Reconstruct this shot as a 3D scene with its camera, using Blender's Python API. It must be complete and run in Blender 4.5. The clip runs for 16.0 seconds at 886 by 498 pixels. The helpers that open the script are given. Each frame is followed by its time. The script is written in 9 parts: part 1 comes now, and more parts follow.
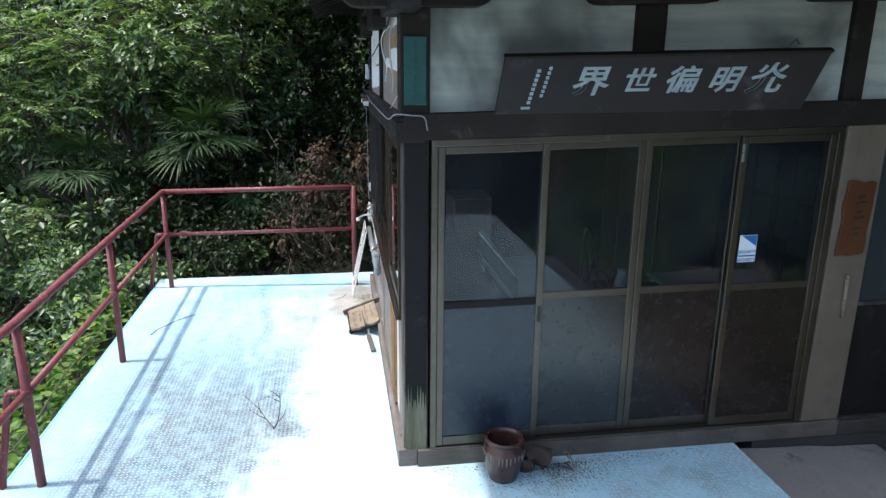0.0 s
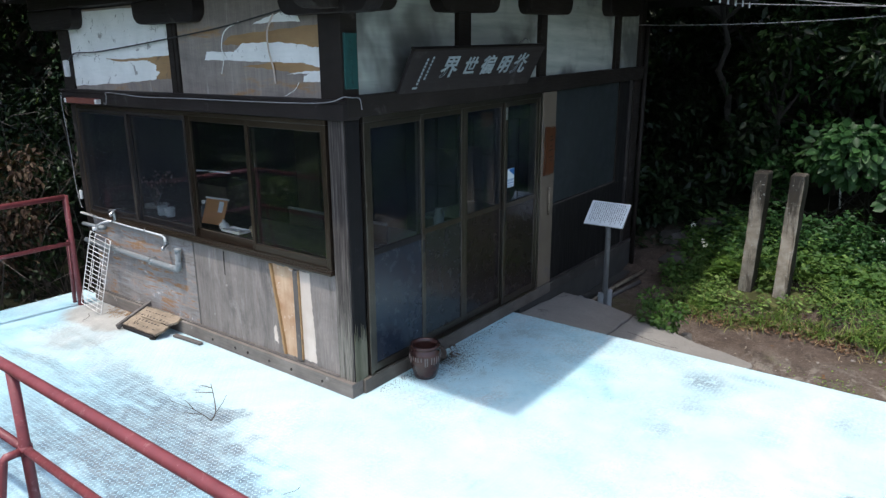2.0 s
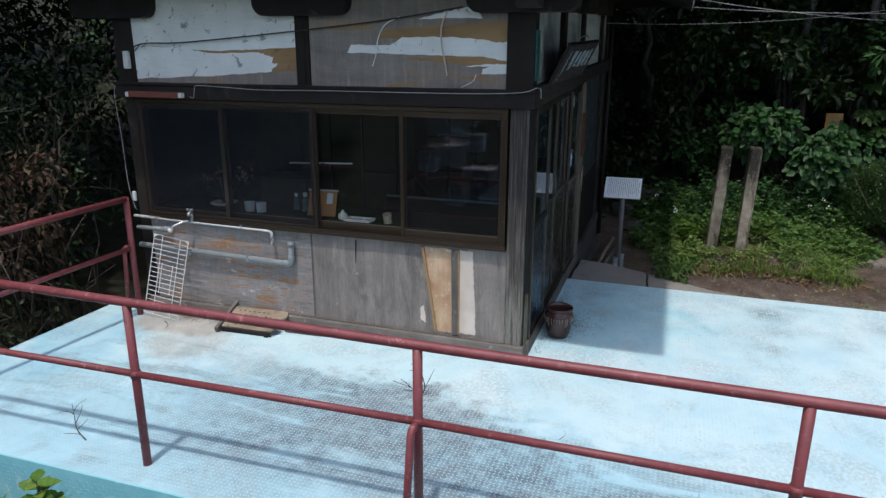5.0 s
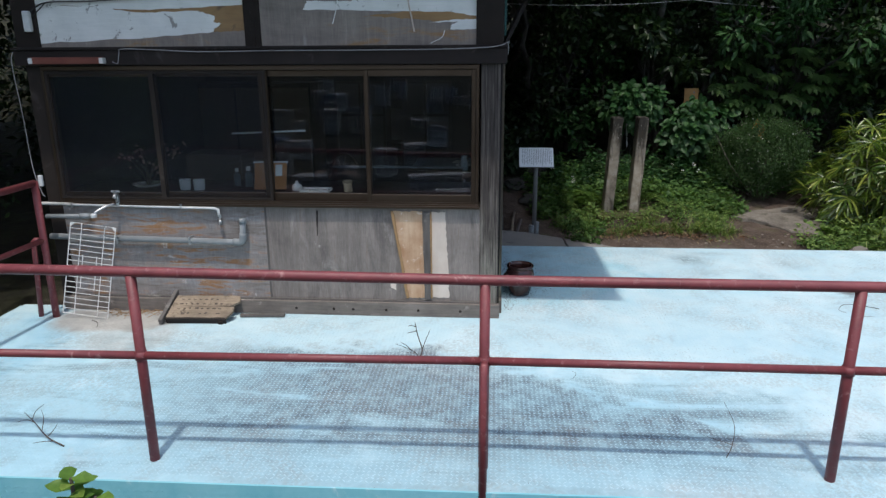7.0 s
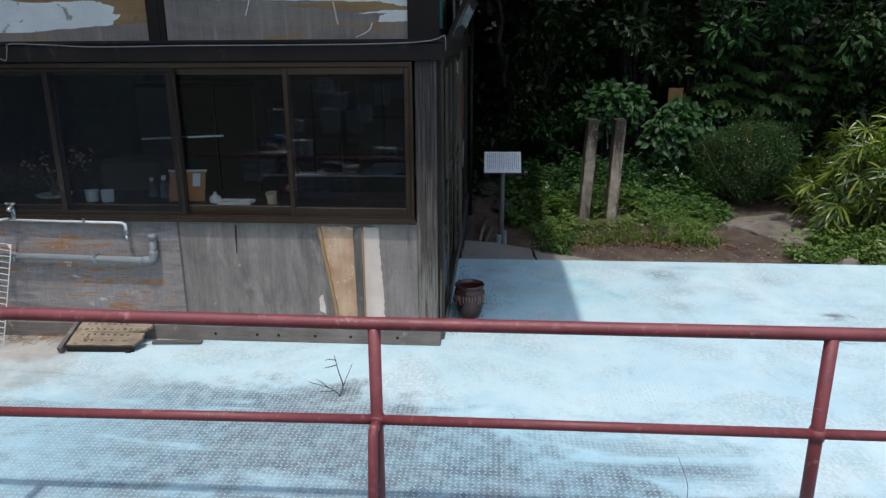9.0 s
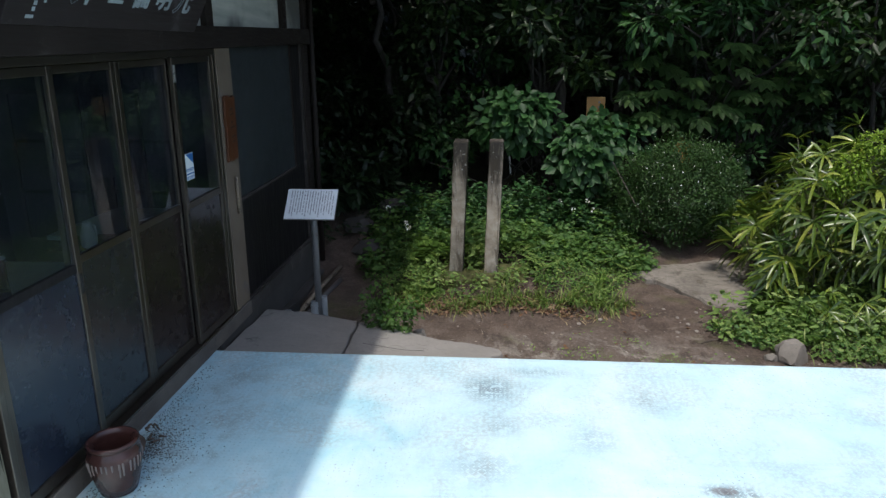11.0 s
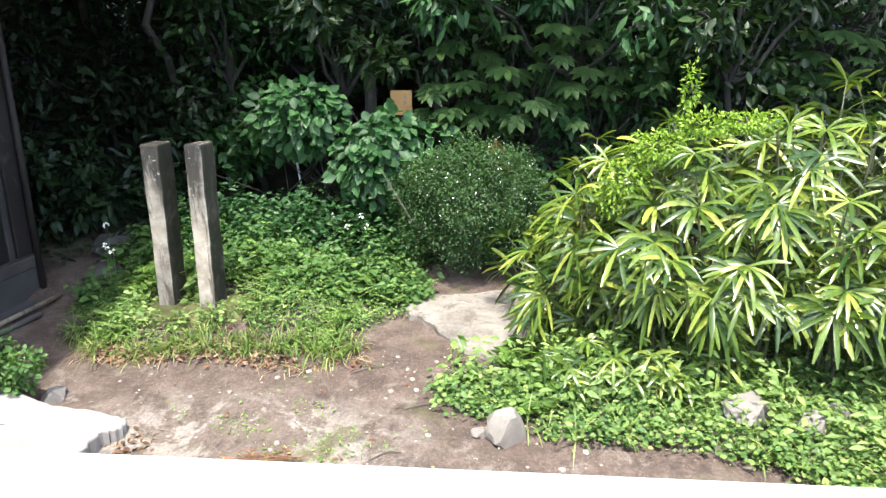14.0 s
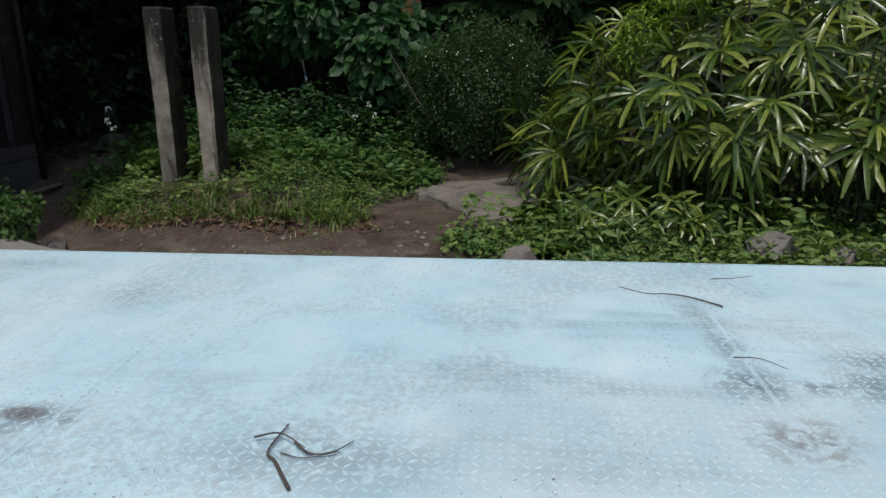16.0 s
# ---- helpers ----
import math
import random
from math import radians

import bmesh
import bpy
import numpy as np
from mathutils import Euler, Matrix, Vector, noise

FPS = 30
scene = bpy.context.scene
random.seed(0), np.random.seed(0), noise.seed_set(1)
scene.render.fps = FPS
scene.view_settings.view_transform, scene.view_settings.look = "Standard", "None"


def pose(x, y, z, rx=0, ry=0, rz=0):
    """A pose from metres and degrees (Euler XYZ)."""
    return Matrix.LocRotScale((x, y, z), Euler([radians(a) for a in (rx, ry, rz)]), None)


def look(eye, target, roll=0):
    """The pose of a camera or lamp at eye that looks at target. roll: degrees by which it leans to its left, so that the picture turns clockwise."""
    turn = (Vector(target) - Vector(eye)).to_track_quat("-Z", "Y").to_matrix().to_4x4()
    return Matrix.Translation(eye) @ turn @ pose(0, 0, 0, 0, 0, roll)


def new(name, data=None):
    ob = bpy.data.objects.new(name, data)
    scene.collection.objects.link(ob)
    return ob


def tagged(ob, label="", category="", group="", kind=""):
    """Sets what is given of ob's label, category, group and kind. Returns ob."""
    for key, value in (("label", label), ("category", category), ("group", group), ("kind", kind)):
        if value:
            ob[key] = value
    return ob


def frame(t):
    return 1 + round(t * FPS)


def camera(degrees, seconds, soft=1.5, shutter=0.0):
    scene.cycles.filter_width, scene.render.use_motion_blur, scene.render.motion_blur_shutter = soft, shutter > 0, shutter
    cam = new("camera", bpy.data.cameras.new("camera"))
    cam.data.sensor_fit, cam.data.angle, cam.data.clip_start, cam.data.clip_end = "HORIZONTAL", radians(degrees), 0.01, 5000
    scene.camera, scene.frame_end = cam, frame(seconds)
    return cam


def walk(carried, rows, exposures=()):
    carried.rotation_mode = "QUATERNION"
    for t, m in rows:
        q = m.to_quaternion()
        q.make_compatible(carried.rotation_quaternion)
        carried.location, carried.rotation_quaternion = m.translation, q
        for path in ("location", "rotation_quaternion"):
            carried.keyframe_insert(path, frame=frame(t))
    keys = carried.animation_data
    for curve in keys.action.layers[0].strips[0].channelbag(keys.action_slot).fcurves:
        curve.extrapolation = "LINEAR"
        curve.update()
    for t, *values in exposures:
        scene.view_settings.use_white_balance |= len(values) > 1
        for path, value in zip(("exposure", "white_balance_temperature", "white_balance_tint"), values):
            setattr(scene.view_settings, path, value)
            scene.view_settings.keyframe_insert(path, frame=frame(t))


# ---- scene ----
cam = camera(66.1, 16.0, soft=1.4)
PATH = [
    (0, (-0.363, -3.695, 2.387), (-0.07, -1.804, 1.865), 0.6),
    (0.5, (-1.096, -3.563, 2.384), (-0.401, -1.779, 1.863), 0.3),
    (1, (-1.85, -3.455, 2.381), (-0.828, -1.835, 1.858), 0.15),
    (1.5, (-2.565, -3.328, 2.355), (-1.287, -1.900, 1.835), 0.0),
    (2, (-3.222, -3.205, 2.342), (-1.682, -2.057, 1.813), -0.25),
    (2.5, (-3.558, -3.135, 2.36), (-1.853, -2.241, 1.82), -0.4),
    (3, (-3.746, -3.031, 2.347), (-2.029, -2.158, 1.807), -0.5),
    (3.5, (-3.995, -2.712, 2.356), (-2.282, -1.837, 1.809), -0.3),
    (4, (-4.317, -2.239, 2.362), (-2.604, -1.365, 1.812), -0.1),
    (4.2, (-4.455, -2.000, 2.371), (-2.74, -1.133, 1.818), 0.0),
    (6.3, (-5.404, -0.057, 2.355), (-3.498, 0.081, 1.820), -0.3),
    (6.5, (-5.415, -0.035, 2.315), (-3.51, 0.107, 1.778), -0.3),
    (7, (-5.179, 0.038, 2.021), (-3.274, 0.179, 1.483), -0.3),
    (7.5, (-4.998, 0.092, 2.005), (-3.093, 0.232, 1.466), -0.2),
    (8, (-4.945, 0.119, 2.002), (-3.041, 0.256, 1.464), -0.4),
    (8.5, (-4.819, 0.116, 2.019), (-2.918, 0.257, 1.474), -0.1),
    (9, (-4.549, -0.386, 1.999), (-2.645, -0.244, 1.459), -0.3),
    (9.5, (-4.255, -0.996, 1.985), (-2.35, -0.86, 1.444), -0.3),
    (10, (-3.731, -1.432, 1.984), (-1.825, -1.294, 1.45), -0.5),
    (10.2, (-3.423, -1.618, 1.99), (-1.519, -1.475, 1.448), -0.4),
    (12.3, (-0.812, -2.59, 1.995), (1.094, -2.448, 1.46), -0.1),
    (12.5, (-0.743, -2.858, 2.002), (1.163, -2.718, 1.465), -0.1),
    (13, (-0.586, -3.769, 2.026), (1.314, -3.603, 1.481), -0.4),
    (13.5, (-0.553, -4.204, 2.031), (1.347, -4.034, 1.485), -0.4),
    (14, (-0.596, -4.359, 1.832), (1.306, -4.187, 1.295), -0.5),
    (14.5, (-0.656, -4.43, 1.458), (1.245, -4.25, 0.92), -0.7),
    (15, (-0.718, -4.41, 1.215), (1.182, -4.238, 0.67), -0.6),
    (15.5, (-0.723, -4.404, 1.023), (1.175, -4.231, 0.472), -0.7),
    (16, (-0.71, -4.322, 0.875), (1.187, -4.135, 0.323), -0.5),
]
EXPOSURES = [(0.0, 1.37), (1.0, 1.33), (1.5, 1.22), (3.0, 0.66), (4.0, 0.50), (6.5, 0.46), (8.5, 0.45), (10.0, 0.30), (12.0, 1.72), (12.5, 2.13), (13.5, 2.69), (14.0, 2.74), (14.4, 2.28), (15.0, 0.66), (15.5, 0.26), (16.0, 0.11)]
walk(cam, [(t, look(eye, target, roll)) for t, eye, target, roll in PATH], EXPOSURES)

# ---- world and sun ----
SUN_TILT = 19.0                      # degrees from the zenith, towards -x
world = bpy.data.worlds.new("sky")
scene.world = world
world.use_nodes = True
wn, wl = world.node_tree.nodes, world.node_tree.links
wn.clear()
sky = wn.new("ShaderNodeTexSky")
sky.sky_type, sky.sun_disc = "NISHITA", False
sky.sun_elevation, sky.sun_rotation = radians(90 - SUN_TILT), radians(-90)
sky.air_density, sky.dust_density, sky.ozone_density = 1.0, 2.5, 1.0
bg = wn.new("ShaderNodeBackground")
bg.inputs["Strength"].default_value = 0.15
wo = wn.new("ShaderNodeOutputWorld")
wl.new(sky.outputs[0], bg.inputs["Color"])
wl.new(bg.outputs[0], wo.inputs["Surface"])
sun_data = bpy.data.lights.new("sun", "SUN")
sun_data.energy, sun_data.angle, sun_data.color = 1.8, radians(1.5), (1.0, 0.96, 0.90)
sun = new("sun", sun_data)
sun.matrix_world = look((-30 * math.tan(radians(SUN_TILT)), 0, 30), (0, 0.0, 0))

# ---- tools ----
ORIGIN = {}
rng = np.random.default_rng(7)


def thing(name, at=(0, 0, 0), label="", category="", group="", kind=""):
    """An Empty at the base of a thing; its parts are given in world metres."""
    ob = new(name)
    ob.empty_display_size = 0.1
    ob.location = at
    ORIGIN[ob] = Vector(at)
    return tagged(ob, label, category, group, kind)


def mesh_from(name, bm, material):
    me = bpy.data.meshes.new(name)
    bm.to_mesh(me)
    bm.free()
    me.materials.append(material)
    return me


def part(name, bm, material, parent=None, label="", smooth=False):
    """Links a bmesh, given in world metres, as one mesh object under a thing or a part."""
    base = ORIGIN.get(parent, Vector((0, 0, 0)))
    bmesh.ops.translate(bm, verts=bm.verts, vec=-base)
    me = mesh_from(name, bm, material)
    if smooth:
        me.polygons.foreach_set("use_smooth", [True] * len(me.polygons))
    ob = new(name, me)
    if parent is not None:
        ob.parent = parent
    ORIGIN[ob] = base
    return tagged(ob, label)


def solid(name, bm, material, label="", category="", group="", kind="", smooth=False):
    """A thing that is one mesh."""
    return tagged(part(name, bm, material, None, label, smooth), label, category, group, kind)


def arrays(name, verts, faces, material, parent=None, label="", smooth=False):
    """The same from arrays of corners and faces."""
    base = ORIGIN.get(parent, Vector((0, 0, 0)))
    me = bpy.data.meshes.new(name)
    v = np.asarray(verts, np.float32) - np.array(base, np.float32)
    blocks = [np.asarray(f, np.int32) for f in (faces if isinstance(faces, (list, tuple)) else [faces]) if len(f)]
    sizes = np.concatenate([np.full(len(b), b.shape[1], np.int32) for b in blocks])
    me.vertices.add(len(v))
    me.vertices.foreach_set("co", v.ravel())
    me.loops.add(int(sizes.sum()))
    me.loops.foreach_set("vertex_index", np.concatenate([b.ravel() for b in blocks]))
    me.polygons.add(len(sizes))
    me.polygons.foreach_set("loop_start", np.r_[0, np.cumsum(sizes)[:-1]].astype(np.int32))
    if smooth:
        me.polygons.foreach_set("use_smooth", np.ones(len(sizes), bool))
    me.update(calc_edges=True)
    me.materials.append(material)
    ob = new(name, me)
    if parent is not None:
        ob.parent = parent
    ORIGIN[ob] = base
    return tagged(ob, label)


def box(x0, x1, y0, y1, z0, z1, bevel=0.0, bm=None, turn=None):
    """A box, its edges rounded by bevel; turn is a pose about its centre."""
    own = bmesh.new()
    mid = Vector(((x0 + x1) / 2, (y0 + y1) / 2, (z0 + z1) / 2))
    m = Matrix.Translation(mid) @ (turn or Matrix()) @ Matrix.Diagonal((abs(x1 - x0), abs(y1 - y0), abs(z1 - z0), 1))
    bmesh.ops.create_cube(own, size=1, matrix=m)
    if bevel:
        bmesh.ops.bevel(own, geom=own.edges[:], offset=bevel, segments=2, affect="EDGES", profile=0.5)
    return join(bm, own)


def join(bm, own):
    if bm is None:
        return own
    me = bpy.data.meshes.new("tmp")
    own.to_mesh(me)
    own.free()
    bm.from_mesh(me)
    bpy.data.meshes.remove(me)
    return bm


def tube(points, radius, bm=None, sides=8, caps=True, closed=False):
    """A round tube along points; radius may be one number or one per point."""
    own = bm if bm is not None else bmesh.new()
    pts = [Vector(p) for p in points]
    rad = [radius] * len(pts) if isinstance(radius, (int, float)) else list(radius)
    rings, side = [], None
    for i, p in enumerate(pts):
        d = (pts[min(i + 1, len(pts) - 1)] - pts[max(i - 1, 0)]).normalized()
        if side is None:
            side = d.orthogonal().normalized()
        side = (side - d * side.dot(d)).normalized()
        up = d.cross(side)
        rings.append([own.verts.new(p + rad[i] * (math.cos(a) * side + math.sin(a) * up)) for a in [2 * math.pi * k / sides for k in range(sides)]])
    for a, b in zip(rings, rings[1:]):
        for k in range(sides):
            own.faces.new((a[k], a[(k + 1) % sides], b[(k + 1) % sides], b[k]))
    if caps:
        own.faces.new(rings[0][::-1])
        own.faces.new(rings[-1])
    return own


def bend(points, steps=6):
    """A smooth line through points (Catmull-Rom)."""
    p = [Vector(q) for q in points]
    p = [p[0] * 2 - p[1]] + p + [p[-1] * 2 - p[-2]]
    out = []
    for i in range(1, len(p) - 2):
        for s in range(steps):
            t = s / steps
            out.append(0.5 * (2 * p[i] + (p[i + 1] - p[i - 1]) * t + (2 * p[i - 1] - 5 * p[i] + 4 * p[i + 1] - p[i + 2]) * t * t + (3 * p[i] - p[i - 1] - 3 * p[i + 1] + p[i + 2]) * t ** 3))
    return out + [p[-2]]


def prism(outline, axis, a, b, bm=None, bevel=0.0):
    """An outline in the plane across an axis, drawn out from a to b along it."""
    own = bmesh.new()
    place = {"x": lambda u, v, w: (w, u, v), "y": lambda u, v, w: (u, w, v), "z": lambda u, v, w: (u, v, w)}[axis]
    front = [own.verts.new(place(u, v, a)) for u, v in outline]
    back = [own.verts.new(place(u, v, b)) for u, v in outline]
    n = len(front)
    own.faces.new(front)
    own.faces.new(back[::-1])
    for i in range(n):
        own.faces.new((front[i], back[i], back[(i + 1) % n], front[(i + 1) % n]))
    bmesh.ops.recalc_face_normals(own, faces=own.faces)
    if bevel:
        bmesh.ops.bevel(own, geom=own.edges[:], offset=bevel, segments=2, affect="EDGES", profile=0.5)
    return join(bm, own)


def lathe(profile, at, bm=None, sides=28):
    """A turned body: profile of (radius, height) round a vertical axis."""
    own = bm if bm is not None else bmesh.new()
    rings = [[own.verts.new((at[0] + r * math.cos(2 * math.pi * k / sides), at[1] + r * math.sin(2 * math.pi * k / sides), at[2] + z)) for k in range(sides)] for r, z in profile]
    for a, b in zip(rings, rings[1:]):
        for k in range(sides):
            own.faces.new((a[k], a[(k + 1) % sides], b[(k + 1) % sides], b[k]))
    own.faces.new(rings[0][::-1])
    own.faces.new(rings[-1])
    return own


def ragged(points, jag, steps=7, seed=0):
    """An outline through points with uneven, torn edges."""
    r = random.Random(seed)
    out = []
    for i, (u, v) in enumerate(points):
        s, t = points[(i + 1) % len(points)]
        for k in range(steps):
            f = k / steps
            w = 0 if k == 0 else jag
            out.append((u + (s - u) * f + r.uniform(-w, w), v + (t - v) * f + r.uniform(-w, w)))
    return out


def rock(at, size, seed, cuts=3, rough=0.22, bm=None):
    own = bmesh.new()
    bmesh.ops.create_icosphere(own, subdivisions=cuts, radius=1)
    for v in own.verts:
        d = v.co.normalized()
        v.co = d * (1 + rough * noise.noise(d * 1.3 + Vector((seed * 7.1, 0, 0))) * 2 + 0.25 * rough * noise.noise(d * 4 + Vector((0, seed, 0))))
        for n in ((0.8, 0.3, 0.5), (-0.6, 0.5, 0.6), (0.1, -0.8, 0.5), (0, 0.1, 1), (-0.7, -0.5, 0.1)):
            q = Vector(n).normalized()
            e = v.co.dot(q) - 0.70
            if e > 0:
                v.co -= q * e * 0.96
        v.co = Vector((v.co.x * size[0], v.co.y * size[1], v.co.z * size[2])) + Vector(at)
    return join(bm, own)


# ---- materials ----
def material(name):
    m = bpy.data.materials.new(name)
    m.use_nodes = True
    t = m.node_tree
    return m, t, t.nodes["Principled BSDF"], t.nodes["Material Output"]


def node(t, kind, **values):
    n = t.nodes.new(kind)
    for key, value in values.items():
        if key in n.inputs:
            n.inputs[key].default_value = value
        else:
            n.inputs[key.replace("_", " ")].default_value = value
    return n


def ramp(t, source, stops):
    r = t.nodes.new("ShaderNodeValToRGB")
    while len(r.color_ramp.elements) < len(stops):
        r.color_ramp.elements.new(0.5)
    for e, (pos, col) in zip(r.color_ramp.elements, stops):
        e.position, e.color = pos, (*col, 1) if len(col) == 3 else col
    t.links.new(source, r.inputs[0])
    return r.outputs[0]


def mix(t, factor, a, b, mode="MIX"):
    n = t.nodes.new("ShaderNodeMix")
    n.data_type, n.blend_type = "RGBA", mode
    for socket, value in ((n.inputs[0], factor), (n.inputs[6], a), (n.inputs[7], b)):
        if isinstance(value, bpy.types.NodeSocket):
            t.links.new(value, socket)
        elif isinstance(value, (int, float)):
            socket.default_value = value
        else:
            socket.default_value = (*value, 1)
    return n.outputs[2]


def calc(t, op, a, b=None, c=None):
    n = t.nodes.new("ShaderNodeMath")
    n.operation = op
    for i, v in enumerate((a, b, c)):
        if v is None:
            continue
        if isinstance(v, bpy.types.NodeSocket):
            t.links.new(v, n.inputs[i])
        else:
            n.inputs[i].default_value = v
    return n.outputs[0]


def span(t, v, a, b, c=0.0, d=1.0):
    n = t.nodes.new("ShaderNodeMapRange")
    n.interpolation_type = "SMOOTHSTEP"
    t.links.new(v, n.inputs[0])
    for i, w in enumerate((a, b, c, d)):
        n.inputs[i + 1].default_value = w
    return n.outputs[0]


def coords(t, scale=(1, 1, 1), world_place=False, turn=(0, 0, 0)):
    c = t.nodes.new("ShaderNodeNewGeometry") if world_place else t.nodes.new("ShaderNodeTexCoord")
    m = t.nodes.new("ShaderNodeMapping")
    m.inputs["Scale"].default_value = scale
    m.inputs["Rotation"].default_value = turn
    t.links.new(c.outputs["Position" if world_place else "Object"], m.inputs["Vector"])
    return m.outputs[0]


def cloud(t, vector, scale, detail=4.0, rough=0.55, warp=0.0):
    n = node(t, "ShaderNodeTexNoise", Scale=scale, Detail=detail, Roughness=rough, Distortion=warp)
    t.links.new(vector, n.inputs["Vector"])
    return n.outputs["Fac"]


def bumped(t, bsdf, height, strength, distance):
    b = node(t, "ShaderNodeBump", Strength=strength, Distance=distance)
    t.links.new(height, b.inputs["Height"])
    t.links.new(b.outputs[0], bsdf.inputs["Normal"])


def surface(name, dark, light, spot=None, scale=3.0, grain=(40, 40, 40), rough=(0.6, 0.85), metal=0.0, bump=0.25, depth=0.002, spot_at=(0.58, 0.72), spec=0.5, spread=(0.3, 0.7)):
    """Two tones in broad clouds, a fine grain over them, and spots of a third."""
    m, t, p, _ = material(name)
    v, g = coords(t), coords(t, grain)
    broad, fine = cloud(t, v, scale, 5, 0.6), cloud(t, g, 1.0, 5, 0.65)
    col = ramp(t, calc(t, "ADD", calc(t, "MULTIPLY", broad, 0.6), calc(t, "MULTIPLY", fine, 0.4)), [(spread[0], dark), (spread[1], light)])
    if spot:
        col = mix(t, span(t, cloud(t, v, scale * 2.3, 6, 0.7, 0.6), *spot_at), col, spot)
    t.links.new(col, p.inputs["Base Color"])
    t.links.new(span(t, fine, 0.3, 0.7, *rough), p.inputs["Roughness"])
    p.inputs["Metallic"].default_value, p.inputs["Specular IOR Level"].default_value = metal, spec
    if bump:
        bumped(t, p, fine, bump, depth)
    return m


def leaf_material(name, dark, light, young=None, gloss=0.4, through_light=0.3, sheen=0.28):
    """Leaves: each one a shade of its own, thin enough to let light through."""
    m, t, p, out = material(name)
    geo = t.nodes.new("ShaderNodeNewGeometry")
    stops = [(0.0, dark), (0.75, light)] + ([(1.0, young)] if young else [])
    col = ramp(t, geo.outputs["Random Per Island"], stops)
    col = mix(t, span(t, cloud(t, coords(t), 30.0, 3), 0.35, 0.7, 0.0, 0.35), col, [c * 0.55 for c in dark])
    t.links.new(col, p.inputs["Base Color"])
    p.inputs["Roughness"].default_value = gloss
    p.inputs["Specular IOR Level"].default_value = sheen
    tr = t.nodes.new("ShaderNodeBsdfTranslucent")
    t.links.new(mix(t, 1.0, col, (1.0, 1.1, 0.45), "MULTIPLY"), tr.inputs["Color"])
    ms = t.nodes.new("ShaderNodeMixShader")
    ms.inputs[0].default_value = through_light
    t.links.new(p.outputs[0], ms.inputs[1])
    t.links.new(tr.outputs[0], ms.inputs[2])
    t.links.new(ms.outputs[0], out.inputs["Surface"])
    return m


DARK_WOOD = surface("dark_stained_wood", (0.010, 0.008, 0.007), (0.035, 0.027, 0.023), (0.06, 0.05, 0.045), 2.0, (6, 6, 70), (0.55, 0.8), bump=0.35, spec=0.18)
DARK_WOOD_X = surface("dark_stained_wood_along_x", (0.010, 0.008, 0.007), (0.035, 0.027, 0.023), (0.06, 0.05, 0.045), 2.0, (5, 70, 70), (0.55, 0.8), bump=0.35, spec=0.18)
DARK_WOOD_Y = surface("dark_stained_wood_along_y", (0.009, 0.007, 0.007), (0.032, 0.025, 0.023), (0.058, 0.050, 0.047), 2.0, (70, 5, 70), (0.5, 0.75), bump=0.35, spec=0.18)
GREY_WOOD = surface("weathered_grey_wood", (0.055, 0.050, 0.047), (0.17, 0.155, 0.145), (0.24, 0.22, 0.20), 2.2, (55, 55, 4), (0.7, 0.9), bump=0.5, depth=0.003, spec=0.18)
POST_WOOD = surface("weathered_corner_post", (0.014, 0.012, 0.012), (0.078, 0.067, 0.062), (0.130, 0.113, 0.104), 2.2, (75, 75, 2), (0.7, 0.9), bump=0.6, depth=0.004, spec=0.18)
DARK_STONE = surface("dark_footing", (0.030, 0.028, 0.026), (0.070, 0.066, 0.060), (0.045, 0.05, 0.03), 2.5, (28, 28, 28), (0.8, 0.95), bump=0.35, depth=0.004)
DARK_BEAM = surface("dark_foot_beam", (0.020, 0.017, 0.015), (0.075, 0.066, 0.058), (0.105, 0.095, 0.085), 2.5, (3, 60, 60), (0.75, 0.95), bump=0.5, depth=0.004)
SILL_WOOD = surface("weathered_base_board", (0.045, 0.037, 0.031), (0.155, 0.132, 0.112), (0.040, 0.036, 0.027), 3.0, (8, 8, 70), (0.7, 0.9), bump=0.4)
PALE_BOARD = surface("faded_tan_board", (0.096, 0.072, 0.051), (0.180, 0.141, 0.102), (0.120, 0.102, 0.090), 2.5, (60, 60, 3), (0.6, 0.8), bump=0.2)
BRONZE = surface("bronze_aluminium", (0.095, 0.080, 0.067), (0.140, 0.121, 0.102), (0.160, 0.142, 0.122), 5.0, (3, 3, 3), (0.30, 0.38), metal=0.88, bump=0.0)
BROWN_ALLOY = surface("brown_window_alloy", (0.066, 0.047, 0.034), (0.086, 0.062, 0.045), None, 5.0, (3, 3, 3), (0.30, 0.38), metal=0.80, bump=0.0)
DARK_PANEL = surface("dark_brown_door_panel", (0.012, 0.008, 0.008), (0.021, 0.015, 0.014), (0.030, 0.024, 0.022), 1.6, (12, 12, 12), (0.20, 0.30), bump=0.03, spec=0.42)
GREY_PANEL = surface("grey_door_panel", (0.011, 0.012, 0.015), (0.021, 0.023, 0.027), (0.032, 0.034, 0.037), 1.6, (12, 12, 12), (0.20, 0.30), bump=0.03, spec=0.72)
NAVY_PANEL = surface("blue_black_door_panel", (0.011, 0.016, 0.028), (0.021, 0.030, 0.046), (0.035, 0.045, 0.060), 1.6, (12, 12, 12), (0.2, 0.3), bump=0.03, spec=0.5)
BLUE_BOARD = surface("blue_grey_painted_board", (0.017, 0.022, 0.024), (0.030, 0.036, 0.038), (0.044, 0.049, 0.049), 1.3, (6, 6, 6), (0.5, 0.75), bump=0.06, spec=0.35)
BLACK_BOARD = surface("blackened_wall_boards", (0.008, 0.007, 0.007), (0.021, 0.019, 0.019), (0.035, 0.032, 0.031), 2.5, (45, 45, 3), (0.5, 0.75), bump=0.3, spec=0.18)
